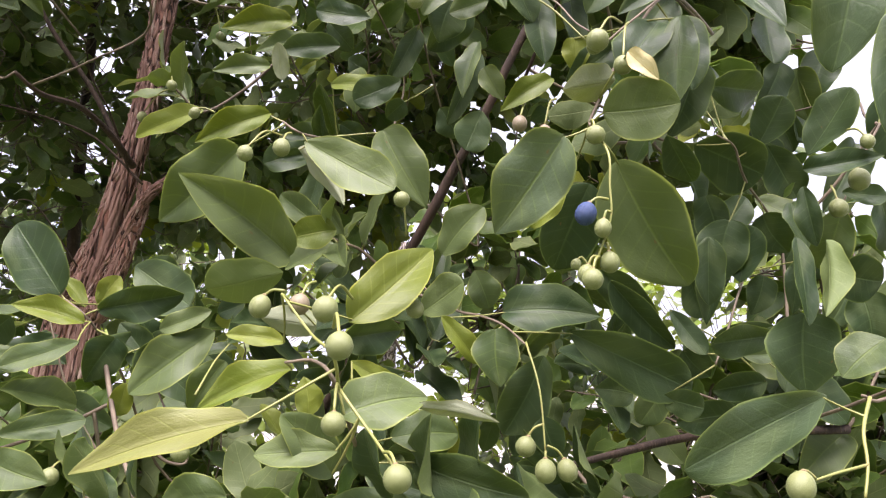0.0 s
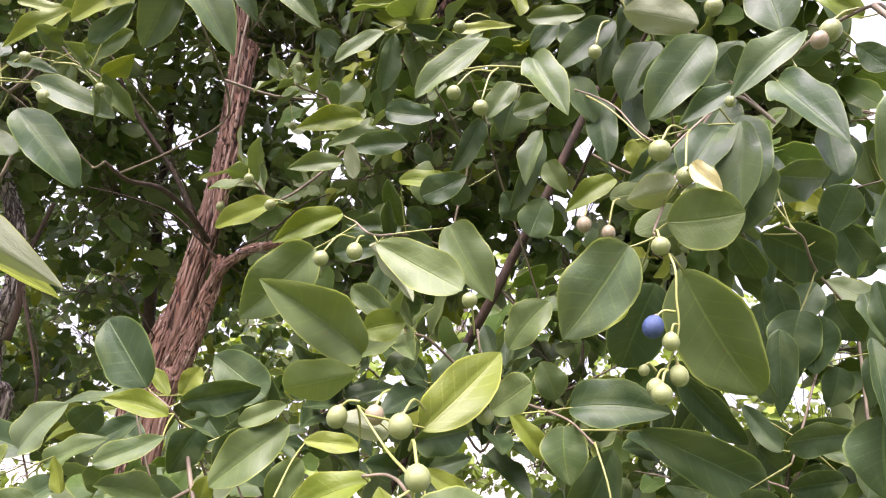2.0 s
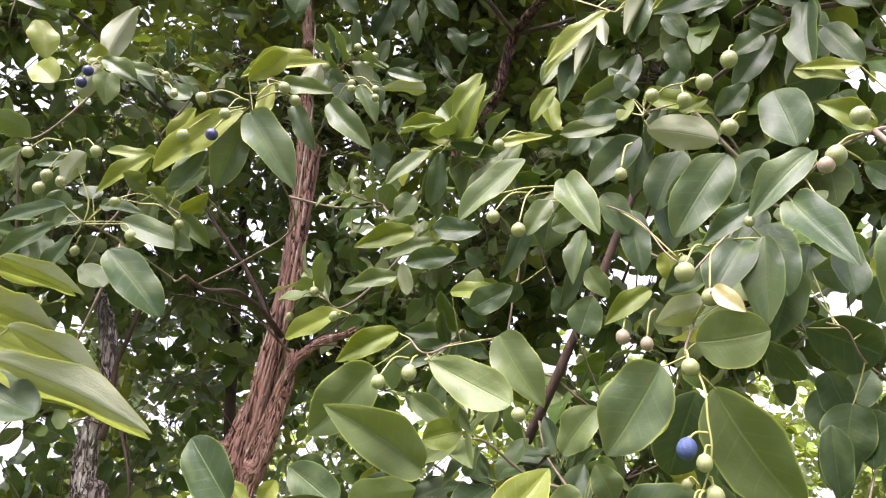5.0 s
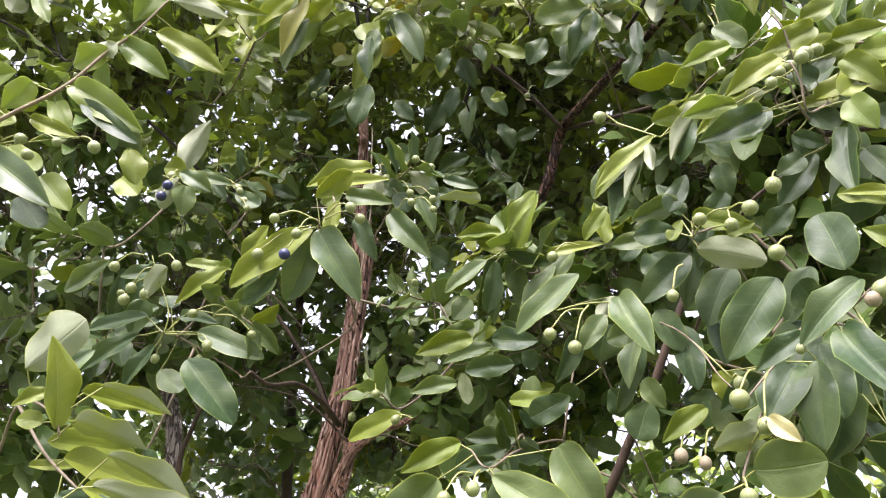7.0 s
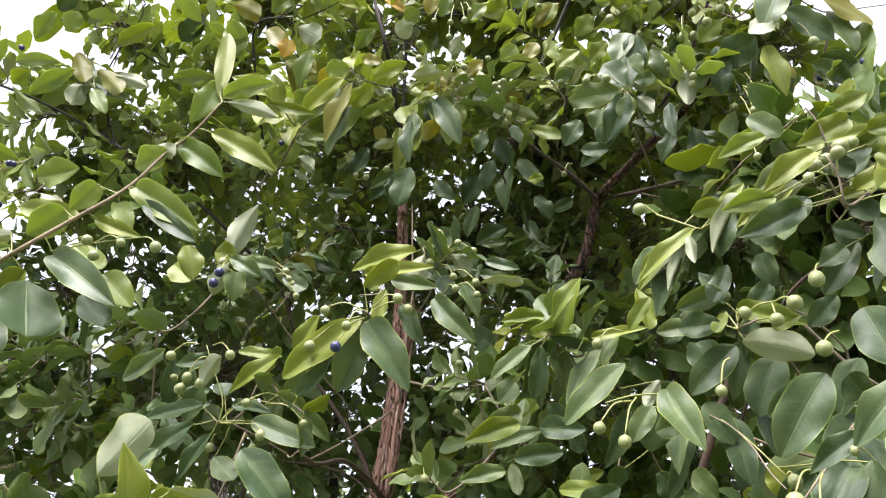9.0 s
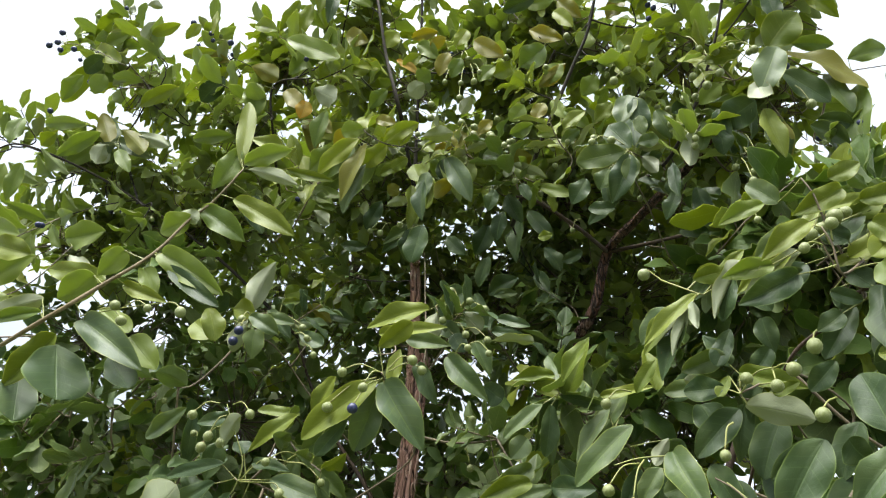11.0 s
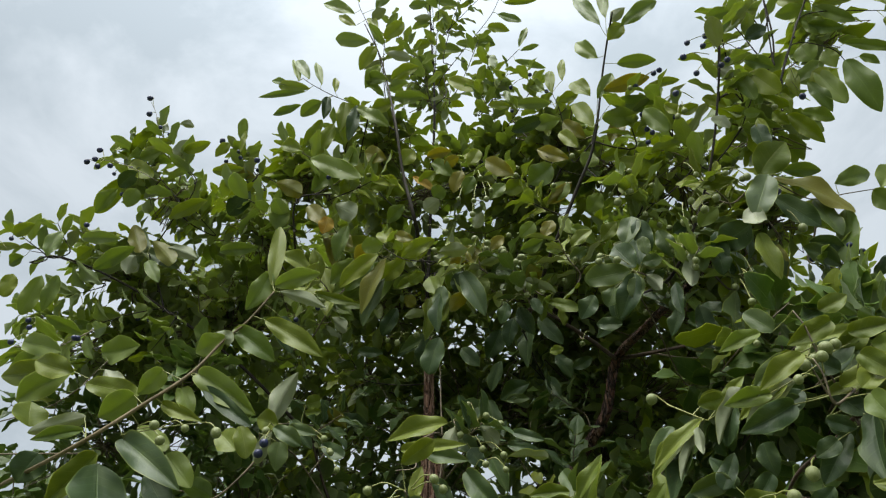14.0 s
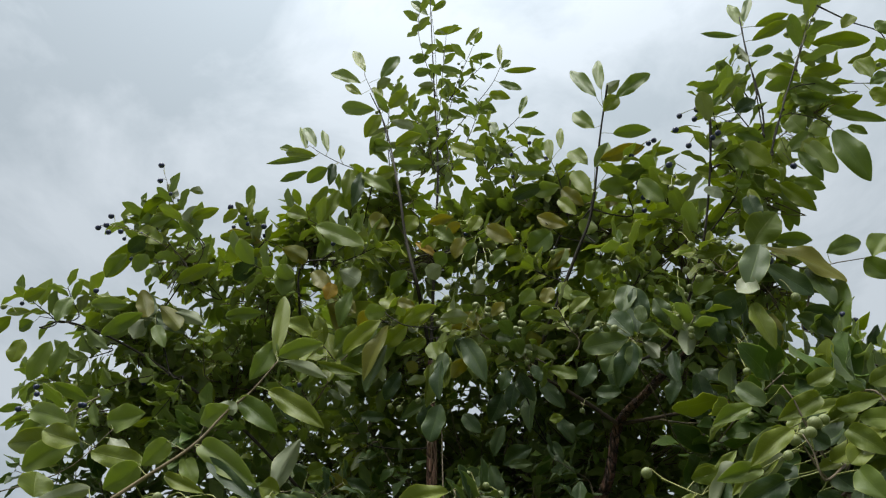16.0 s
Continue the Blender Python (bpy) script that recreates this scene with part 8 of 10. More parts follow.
tw.fruit((-0.172, 0.79, 2.475), 0.0124, "g", (-0.181, 0.8, 2.456))
tw.fruit((-0.335, 0.79, 2.625), 0.0145, "g", (-0.318, 0.82, 2.607))
tw.fruit((-0.198, 0.79, 2.54), 0.0109, "g", (-0.19, 0.8, 2.505))
tw.done()

tw = Twig((0.084, 0.9, 2.366), (0.055, 0.79, 2.359), (0.04, 0.77, 2.365))
tw.leaf((0.032, 0.77, 2.373), (-0.015, 0.77, 2.409), 0.037, (0.39, 0.76, 0.51), "p", 2)
tw.leaf((0.025, 0.77, 2.346), (-0.01, 0.77, 2.275), 0.034, (0.00, -1.00, -0.00), "d", 0)
tw.leaf((0.028, 0.77, 2.339), (0.022, 0.77, 2.286), 0.020, (-0.28, -0.96, 0.03), "y", 3)
tw.leaf((0.046, 0.77, 2.375), (0.052, 0.77, 2.465), 0.037, (-0.05, -1.00, 0.00), "d")
tw.leaf((0.048, 0.77, 2.374), (0.095, 0.77, 2.375), 0.022, (-0.02, 0.65, 0.76), "p")
tw.leaf((0.048, 0.77, 2.356), (0.073, 0.77, 2.314), 0.024, (0.41, 0.88, 0.25), "p")
tw.leaf((0.083, 0.77, 2.352), (0.061, 0.77, 2.353), 0.017, (-0.02, -0.82, -0.57), "d")
tw.leaf((0.101, 0.77, 2.296), (0.08, 0.77, 2.27), 0.028, (0.03, -1.00, -0.02), "d", 0)
tw.leaf((0.145, 0.77, 2.392), (0.122, 0.77, 2.323), 0.031, (-0.30, -0.95, 0.10), "d", 0)
tw.leaf((0.131, 0.77, 2.355), (0.168, 0.77, 2.402), 0.028, (0.20, -0.97, -0.16), "o")
tw.leaf((0.094, 0.77, 2.276), (0.066, 0.77, 2.229), 0.028, (-0.18, -0.98, 0.11), "d")
tw.leaf((0.122, 0.77, 2.273), (0.127, 0.77, 2.198), 0.034, (0.18, -0.98, 0.01), "d")
tw.leaf((-0.045, 0.77, 2.336), (-0.075, 0.77, 2.298), 0.037, (0.06, -1.00, -0.05), "d")
tw.leaf((-0.035, 0.77, 2.339), (-0.006, 0.77, 2.355), 0.029, (-0.43, 0.38, 0.82), "p")
tw.leaf((-0.05, 0.77, 2.275), (-0.006, 0.77, 2.269), 0.028, (-0.01, -0.99, -0.10), "d")
tw.leaf((0.087, 0.77, 2.447), (0.101, 0.77, 2.388), 0.034, (-0.16, -0.99, -0.04), "o")
tw.leaf((0.112, 0.77, 2.433), (0.141, 0.77, 2.448), 0.029, (0.20, -0.90, -0.38), "d")
tw.leaf((0.017, 0.77, 2.49), (-0.014, 0.77, 2.461), 0.031, (0.19, -0.96, -0.21), "y")
tw.leaf((-0.073, 0.77, 2.455), (-0.03, 0.77, 2.493), 0.028, (0.09, -0.99, -0.10), "y")
tw.leaf((-0.059, 0.77, 2.388), (-0.021, 0.77, 2.395), 0.022, (0.10, -0.82, -0.56), "y")
tw.leaf((-0.044, 0.77, 2.446), (-0.079, 0.77, 2.431), 0.023, (0.19, -0.87, -0.46), "o")
tw.leaf((-0.209, 1.191, 2.484), (-0.176, 1.191, 2.424), 0.039, (0.26, -0.95, 0.15), "d")
tw.leaf((-0.174, 1.191, 2.438), (-0.124, 1.191, 2.456), 0.029, (0.15, -0.89, -0.43), "d")
tw.leaf((-0.112, 0.77, 2.24), (-0.139, 0.77, 2.242), 0.017, (-0.01, -0.94, -0.35), "y")
tw.fruit((0.008, 0.76, 2.405), 0.0138, "g", (0.025, 0.77, 2.387))
tw.fruit((-0.022, 0.76, 2.411), 0.0123, "g", (0.011, 0.77, 2.389))
tw.fruit((0.123, 0.76, 2.384), 0.0126, "g", (0.132, 0.78, 2.363))
tw.fruit((-0.091, 0.85, 2.292), 0.0102, "g", (-0.082, 0.9, 2.346))
tw.done()

tw = Twig((0.238, 0.52, 1.934), (0.228, 0.5, 1.963), (0.218, 0.48, 1.998), (0.214, 0.47, 2.026), (0.208, 0.47, 2.049))
tw.leaf((0.195, 0.48, 2), (0.143, 0.475, 1.972), 0.023, (0.16, -0.98, -0.12), "y", 1)
tw.leaf((0.177, 0.48, 1.966), (0.119, 0.475, 1.936), 0.024, (-0.03, -0.98, 0.22), "y", 3)
tw.leaf((0.131, 0.49, 1.976), (0.086, 0.48, 1.912), 0.028, (-0.74, 0.52, 0.44), "p", 3)
tw.leaf((0.081, 0.49, 1.965), (0.111, 0.49, 1.967), 0.021, (0.04, -0.90, -0.43), "y", 2)
tw.leaf((0.249, 0.49, 1.922), (0.227, 0.47, 1.853), 0.028, (-0.54, -0.75, 0.06), "d", 1)
tw.leaf((0.21, 0.5, 1.904), (0.184, 0.5, 1.891), 0.023, (-0.02, -1.00, 0.05), "d")
tw.leaf((0.262, 0.5, 2.013), (0.213, 0.5, 1.994), 0.036, (0.02, -1.00, -0.04), "d", 2)
tw.leaf((0.23, 0.49, 1.957), (0.301, 0.47, 1.982), 0.026, (-0.31, -0.94, 0.15), "y", 3)
tw.leaf((0.198, 0.52, 1.803), (0.167, 0.51, 1.753), 0.029, (-0.33, -0.87, 0.06), "d")
tw.leaf((0.163, 0.5, 1.783), (0.11, 0.49, 1.753), 0.025, (0.15, -0.99, 0.07), "d", 0)
tw.leaf((0.098, 0.52, 1.829), (0.05, 0.51, 1.786), 0.030, (0.13, -0.99, 0.09), "d")
tw.leaf((0.065, 0.5, 1.94), (0.017, 0.49, 1.892), 0.023, (-0.10, -0.95, 0.29), "y", 3)
tw.leaf((0.064, 0.5, 1.922), (0.029, 0.49, 1.862), 0.024, (-0.28, -0.91, 0.31), "d", 3)
tw.leaf((-0.048, 0.56, 1.945), (-0.085, 0.56, 1.902), 0.021, (-0.19, -0.97, 0.16), "y", 3)
tw.leaf((0.027, 0.52, 1.893), (0.001, 0.52, 1.861), 0.017, (-0.09, -0.99, 0.08), "y")
tw.leaf((0.271, 0.53, 1.938), (0.237, 0.52, 1.843), 0.039, (-0.62, -0.72, -0.03), "d", 0)
tw.leaf((0.052, 0.52, 1.867), (0.078, 0.52, 1.85), 0.020, (0.41, 0.67, 0.62), "p")
tw.leaf((0.221, 0.5, 1.962), (0.243, 0.5, 1.925), 0.026, (-0.01, -1.00, -0.00), "d")
tw.leaf((0.196, 0.52, 1.975), (0.165, 0.52, 1.949), 0.028, (-0.04, -1.00, 0.05), "d")
tw.leaf((0.204, 0.5, 2.006), (0.225, 0.5, 2.035), 0.022, (-0.25, -0.95, 0.18), "y")
tw.leaf((0.246, 0.5, 2.009), (0.282, 0.49, 2.025), 0.025, (-0.06, -0.90, -0.42), "y")
tw.leaf((0.275, 0.5, 1.988), (0.298, 0.49, 1.955), 0.021, (-0.53, -0.84, -0.10), "y")
tw.leaf((0.275, 0.5, 1.943), (0.297, 0.49, 1.913), 0.025, (-0.32, -0.95, 0.08), "d")
tw.leaf((0.261, 0.5, 1.903), (0.276, 0.48, 1.853), 0.026, (-0.19, -0.93, 0.00), "d")
tw.leaf((0.224, 0.48, 1.852), (0.257, 0.46, 1.829), 0.017, (-0.36, -0.90, 0.26), "y", 3)
tw.leaf((0.191, 0.5, 1.857), (0.163, 0.5, 1.833), 0.022, (-0.11, -0.99, -0.19), "d")
tw.leaf((0.137, 0.5, 1.879), (0.113, 0.5, 1.853), 0.021, (0.10, -0.99, -0.10), "d")
tw.leaf((0.14, 0.52, 1.921), (0.144, 0.52, 1.883), 0.024, (-0.01, -1.00, -0.00), "d")
tw.leaf((0.107, 0.52, 1.915), (0.086, 0.52, 1.874), 0.022, (-0.26, -0.96, -0.18), "d")
tw.leaf((0.188, 0.52, 2.055), (0.161, 0.52, 2.092), 0.027, (-0.15, -0.98, -0.11), "o")
tw.leaf((0.252, 0.48, 1.825), (0.26, 0.47, 1.778), 0.027, (0.05, -0.98, -0.11), "d")
tw.leaf((0.136, 0.53, 1.961), (0.153, 0.53, 1.934), 0.023, (0.06, -1.00, 0.04), "d")
tw.leaf((0.212, 0.53, 1.945), (0.232, 0.53, 1.919), 0.024, (-0.18, -0.97, -0.13), "d")
tw.fruit((0.236, 0.47, 1.998), 0.0119, "g", (0.228, 0.48, 1.984))
tw.fruit((0.211, 0.47, 1.985), 0.0119, "g", (0.215, 0.48, 1.971))
tw.leaf((0.136, 0.55, 1.824), (0.104, 0.54, 1.768), 0.038, (-0.30, -0.90, 0.00), "d", 0)
tw.leaf((0.061, 0.52, 1.778), (0.079, 0.52, 1.738), 0.029, (0.26, -0.96, 0.12), "d", 0)
tw.leaf((0.043, 0.55, 1.772), (0.01, 0.55, 1.764), 0.024, (0.01, -1.00, -0.04), "o")
tw.leaf((0.185, 0.52, 1.753), (0.153, 0.5, 1.702), 0.039, (-0.07, -0.91, 0.08), "d", 0)
tw.leaf((0.185, 0.5, 1.727), (0.187, 0.48, 1.664), 0.038, (-0.13, -0.95, -0.02), "d", 0)
tw.leaf((0.136, 0.5, 1.703), (0.1, 0.5, 1.678), 0.027, (-0.10, -0.99, -0.18), "d", 1)
tw.leaf((0.113, 0.56, 1.784), (0.118, 0.55, 1.731), 0.029, (0.39, -0.90, -0.12), "d")
tw.leaf((0.04, 0.6, 1.734), (0.057, 0.6, 1.704), 0.023, (0.02, -1.00, 0.01), "o")
tw.leaf((-0.064, 0.6, 1.785), (-0.114, 0.6, 1.791), 0.027, (0.01, -1.00, 0.08), "d")
tw.leaf((-0.095, 0.62, 1.768), (-0.153, 0.62, 1.767), 0.025, (0.00, -0.99, -0.13), "d")
tw.leaf((-0.035, 0.6, 1.723), (-0.078, 0.6, 1.703), 0.029, (0.05, -0.99, -0.11), "d")
tw.done()

tw = Twig((0.246, 0.5, 1.958), (0.213, 0.46, 1.926), (0.211, 0.45, 1.954), (0.207, 0.45, 1.975))
tw.leaf((0.198, 0.45, 1.983), (0.147, 0.44, 1.948), 0.024, (0.19, -0.98, 0.00), "y", 3)
tw.leaf((0.243, 0.48, 2.033), (0.193, 0.47, 2.009), 0.026, (0.29, -0.93, -0.22), "y")
tw.leaf((0.175, 0.45, 1.929), (0.118, 0.44, 1.904), 0.029, (0.27, -0.93, -0.25), "d", 1)
tw.leaf((0.255, 0.47, 1.982), (0.278, 0.46, 1.945), 0.026, (-0.42, -0.91, -0.02), "y")
tw.leaf((0.255, 0.48, 2.015), (0.301, 0.47, 2.014), 0.023, (-0.22, -0.95, -0.22), "y", 3)
tw.leaf((0.233, 0.48, 1.971), (0.207, 0.48, 1.997), 0.025, (-0.13, -0.98, -0.13), "d")
tw.leaf((0.248, 0.46, 1.932), (0.259, 0.45, 1.896), 0.029, (-0.37, -0.92, 0.14), "m")
tw.leaf((0.158, 0.47, 1.954), (0.109, 0.46, 1.945), 0.022, (0.24, -0.93, -0.29), "m")
tw.leaf((0.17, 0.5, 2.046), (0.12, 0.5, 2.033), 0.021, (0.02, -1.00, -0.10), "m")
tw.leaf((0.302, 0.5, 2.046), (0.338, 0.5, 2.06), 0.024, (0.11, -0.95, -0.28), "y")
tw.leaf((0.239, 0.5, 2.061), (0.276, 0.5, 2.076), 0.023, (0.08, -0.98, -0.20), "y")
tw.leaf((0.272, 0.48, 1.997), (0.306, 0.47, 1.984), 0.025, (-0.35, -0.91, -0.23), "m")
tw.fruit((0.214, 0.44, 1.971), 0.0127, "g", (0.212, 0.45, 1.957))
tw.fruit((0.185, 0.44, 1.95), 0.0105, "g", (0.203, 0.45, 1.955))
tw.done()

tw = Twig((-0.427, 0.95, 2.556), (-0.45, 0.8, 2.542), (-0.472, 0.75, 2.543), (-0.482, 0.74, 2.552))
tw.leaf((-0.48, 0.74, 2.559), (-0.527, 0.74, 2.538), 0.039, (-0.39, 0.24, 0.89), "z")
tw.leaf((-0.477, 0.74, 2.515), (-0.535, 0.73, 2.455), 0.043, (0.42, -0.87, -0.25), "m")
tw.leaf((-0.539, 0.76, 2.556), (-0.595, 0.76, 2.51), 0.040, (0.26, -0.91, -0.31), "m")
tw.leaf((-0.418, 0.76, 2.521), (-0.471, 0.76, 2.481), 0.039, (0.29, -0.88, -0.38), "v")
tw.leaf((-0.367, 0.78, 2.567), (-0.434, 0.78, 2.543), 0.044, (0.22, -0.78, -0.59), "v")
tw.leaf((-0.451, 0.74, 2.466), (-0.498, 0.74, 2.368), 0.035, (0.03, -1.00, -0.01), "s", 0)
tw.leaf((-0.375, 0.77, 2.474), (-0.438, 0.77, 2.459), 0.025, (0.06, -0.97, -0.25), "y", 0)
tw.leaf((-0.339, 0.78, 2.444), (-0.35, 0.78, 2.388), 0.033, (0.15, -0.99, -0.03), "s")
tw.leaf((-0.332, 0.79, 2.437), (-0.346, 0.79, 2.368), 0.027, (0.02, -1.00, -0.00), "y")
tw.leaf((-0.38, 0.8, 2.437), (-0.379, 0.8, 2.339), 0.036, (0.90, -0.44, 0.01), "y", 3)
tw.leaf((-0.3, 0.78, 2.466), (-0.257, 0.78, 2.362), 0.043, (0.08, -1.00, 0.04), "s", 1)
tw.leaf((-0.291, 0.79, 2.42), (-0.332, 0.79, 2.39), 0.031, (-0.51, 0.51, 0.69), "z")
tw.leaf((-0.384, 0.8, 2.404), (-0.428, 0.8, 2.407), 0.021, (0.07, 0.66, 0.75), "p")
tw.leaf((-0.348, 0.78, 2.325), (-0.372, 0.78, 2.252), 0.045, (0.09, -1.00, -0.03), "d", 2)
tw.leaf((-0.568, 1.205, 2.611), (-0.642, 1.205, 2.582), 0.031, (0.05, -0.99, -0.13), "d", 3)
tw.leaf((-0.735, 1.017, 2.613), (-0.676, 1.017, 2.556), 0.034, (0.32, 0.89, 0.32), "p")
tw.leaf((-0.373, 1.289, 2.554), (-0.407, 1.289, 2.476), 0.036, (0.08, -1.00, -0.04), "d")
tw.leaf((-0.288, 1.317, 2.670), (-0.318, 1.317, 2.551), 0.046, (-0.27, -0.96, 0.07), "d", 3)
tw.leaf((-0.296, 1.261, 2.459), (-0.377, 1.261, 2.432), 0.045, (0.07, -0.97, -0.21), "d")
tw.leaf((-0.299, 1.261, 2.417), (-0.363, 1.261, 2.427), 0.025, (-0.03, -0.99, -0.17), "o", 0)
tw.leaf((-0.685, 1.077, 2.537), (-0.618, 1.077, 2.517), 0.029, (-0.09, -0.95, -0.30), "d")
tw.leaf((-0.566, 0.82, 2.456), (-0.621, 0.82, 2.499), 0.032, (0.14, -0.97, 0.18), "m")
tw.leaf((-0.574, 1.065, 2.631), (-0.614, 1.065, 2.560), 0.040, (0.36, -0.91, -0.20), "d")
tw.leaf((-0.331, 0.86, 2.343), (-0.298, 0.86, 2.298), 0.031, (0.10, -0.99, 0.07), "d")
tw.leaf((-0.379, 1.317, 2.669), (-0.419, 1.317, 2.592), 0.057, (0.36, -0.92, -0.19), "d")
tw.leaf((-0.207, 0.86, 2.408), (-0.184, 0.86, 2.344), 0.035, (0.03, -1.00, 0.01), "d")
tw.leaf((-0.544, 0.76, 2.59), (-0.588, 0.76, 2.651), 0.034, (0.08, -1.00, 0.06), "z")
tw.leaf((-0.444, 0.76, 2.572), (-0.484, 0.76, 2.63), 0.038, (0.18, -0.98, 0.12), "v")
tw.done()

tw = Twig((-0.404, 0.95, 2.118), (-0.303, 0.78, 2.09), (-0.287, 0.7, 2.092), (-0.293, 0.7, 2.108))
tw.leaf((-0.302, 0.7, 2.104), (-0.41, 0.69, 2.094), 0.038, (0.08, -0.98, 0.17), "y", 3)
tw.leaf((-0.287, 0.69, 2.09), (-0.297, 0.68, 2.044), 0.030, (-0.65, 0.76, -0.04), "p")
tw.leaf((-0.278, 0.7, 2.059), (-0.314, 0.7, 2.073), 0.037, (0.03, -1.00, 0.08), "o")
tw.leaf((-0.25, 0.71, 2.093), (-0.226, 0.71, 2.058), 0.030, (0.45, 0.84, 0.30), "p", 2)
tw.leaf((-0.366, 1.135, 2.366), (-0.344, 1.135, 2.277), 0.041, (0.51, -0.85, 0.13), "d")
tw.leaf((-0.284, 0.73, 2.137), (-0.251, 0.73, 2.143), 0.039, (0.06, -0.94, -0.33), "d")
tw.leaf((-0.208, 0.74, 2.09), (-0.157, 0.74, 2.069), 0.020, (0.03, -1.00, 0.06), "d")
tw.leaf((-0.216, 0.74, 2.069), (-0.163, 0.74, 2.053), 0.021, (0.07, -0.97, 0.23), "d", 3)
tw.leaf((-0.296, 0.7, 2.079), (-0.256, 0.7, 2.053), 0.028, (-0.04, -1.00, -0.07), "s")
tw.leaf((-0.282, 0.7, 2.106), (-0.264, 0.7, 2.131), 0.017, (0.27, -0.94, -0.19), "y")
tw.leaf((-0.346, 0.7, 2.079), (-0.377, 0.7, 2.052), 0.022, (0.05, -1.00, -0.05), "y")
tw.leaf((-0.265, 0.7, 2.055), (-0.248, 0.7, 2.025), 0.028, (0.24, -0.96, 0.14), "d")
tw.fruit((-0.234, 0.69, 2.1), 0.0116, "g", (-0.255, 0.7, 2.095))
tw.fruit((-0.211, 0.69, 2.082), 0.0115, "g", (-0.255, 0.7, 2.1))
tw.fruit((-0.242, 0.69, 2.046), 0.0114, "g", (-0.265, 0.7, 2.073))
tw.fruit((-0.209, 0.69, 2.031), 0.0112, "g", (-0.247, 0.7, 2.061))
tw.leaf((-0.828, 1.177, 2.446), (-0.745, 1.177, 2.386), 0.039, (0.44, 0.67, 0.60), "z", 0)
tw.leaf((-0.614, 0.76, 2.208), (-0.58, 0.76, 2.205), 0.018, (-0.02, -0.94, -0.35), "y")
tw.leaf((-0.806, 1.233, 2.453), (-0.731, 1.233, 2.414), 0.036, (-0.02, -1.00, -0.04), "d")
tw.leaf((-0.631, 0.74, 2.174), (-0.573, 0.74, 2.152), 0.025, (0.04, -0.99, 0.10), "o")
tw.leaf((-0.559, 0.74, 2.128), (-0.508, 0.74, 2.093), 0.028, (0.03, -1.00, 0.04), "d")
tw.done()

tw = Twig((0.038, 0.9, 1.638), (-0.014, 0.8, 1.805), (-0.028, 0.7, 1.848), (-0.043, 0.66, 1.869))
tw.leaf((-0.046, 0.66, 1.895), (-0.092, 0.64, 1.831), 0.022, (-0.07, -0.94, 0.34), "s", 3)
tw.leaf((-0.024, 0.68, 1.92), (-0.072, 0.66, 1.852), 0.029, (-0.10, -0.93, 0.34), "o", 3)
tw.leaf((-0.124, 0.7, 1.942), (-0.15, 0.7, 1.865), 0.027, (0.68, -0.70, -0.23), "d")
tw.leaf((-0.125, 0.7, 1.895), (-0.135, 0.7, 1.845), 0.020, (-0.10, -1.00, 0.02), "o", 3)
tw.leaf((-0.123, 0.7, 1.946), (-0.067, 0.7, 1.929), 0.021, (0.06, -0.98, 0.20), "s", 3)
tw.leaf((-0.159, 0.7, 1.846), (-0.208, 0.68, 1.819), 0.028, (0.45, -0.88, -0.16), "o")
tw.leaf((-0.136, 0.7, 1.816), (-0.196, 0.68, 1.798), 0.023, (0.22, -0.92, 0.31), "o", 3)
tw.leaf((-0.029, 0.72, 1.835), (-0.059, 0.71, 1.766), 0.027, (0.58, -0.80, -0.14), "d")
tw.leaf((0.038, 0.72, 1.818), (0.017, 0.71, 1.755), 0.026, (-0.39, -0.88, 0.27), "s", 3)
tw.leaf((0.042, 0.74, 1.814), (0.006, 0.73, 1.729), 0.025, (0.53, -0.84, -0.13), "d")
tw.leaf((0.031, 0.74, 1.87), (-0.015, 0.74, 1.82), 0.043, (0.50, -0.74, -0.45), "d", 0)
tw.leaf((0.018, 0.68, 1.856), (-0.006, 0.68, 1.826), 0.018, (-0.35, 0.89, 0.29), "p")
tw.leaf((-0.066, 0.72, 1.764), (-0.114, 0.72, 1.757), 0.018, (0.04, -0.97, -0.24), "y")
tw.leaf((-0.055, 0.66, 1.913), (0.014, 0.66, 1.919), 0.016, (-0.01, -0.99, 0.15), "y", 3)
tw.leaf((0.041, 0.72, 1.739), (0.021, 0.72, 1.695), 0.041, (0.24, -0.96, -0.11), "d", 2)
tw.leaf((-0.089, 0.76, 1.807), (-0.113, 0.76, 1.822), 0.027, (-0.24, -0.90, -0.37), "d")
tw.leaf((-0.135, 0.76, 1.868), (-0.11, 0.76, 1.833), 0.030, (-0.33, -0.91, -0.24), "d")
tw.leaf((0.07, 0.7, 1.955), (0.03, 0.7, 1.907), 0.026, (0.19, -0.97, -0.16), "d")
tw.leaf((-0.252, 0.8, 2.008), (-0.22, 0.8, 1.98), 0.038, (-0.29, -0.90, -0.34), "d")
tw.leaf((-0.173, 0.74, 1.897), (-0.2, 0.74, 1.873), 0.034, (0.04, -1.00, -0.04), "s")
tw.leaf((-0.007, 0.8, 1.775), (0.012, 0.8, 1.739), 0.034, (-0.36, -0.91, -0.19), "d")
tw.leaf((-0.126, 0.8, 1.757), (-0.097, 0.8, 1.735), 0.028, (-0.26, -0.91, -0.32), "d")
tw.leaf((-0.146, 0.76, 1.752), (-0.159, 0.76, 1.725), 0.020, (0.13, -0.99, -0.06), "o")
tw.leaf((-0.049, 0.8, 1.784), (-0.07, 0.8, 1.763), 0.028, (0.45, -0.77, -0.45), "d")
tw.done()

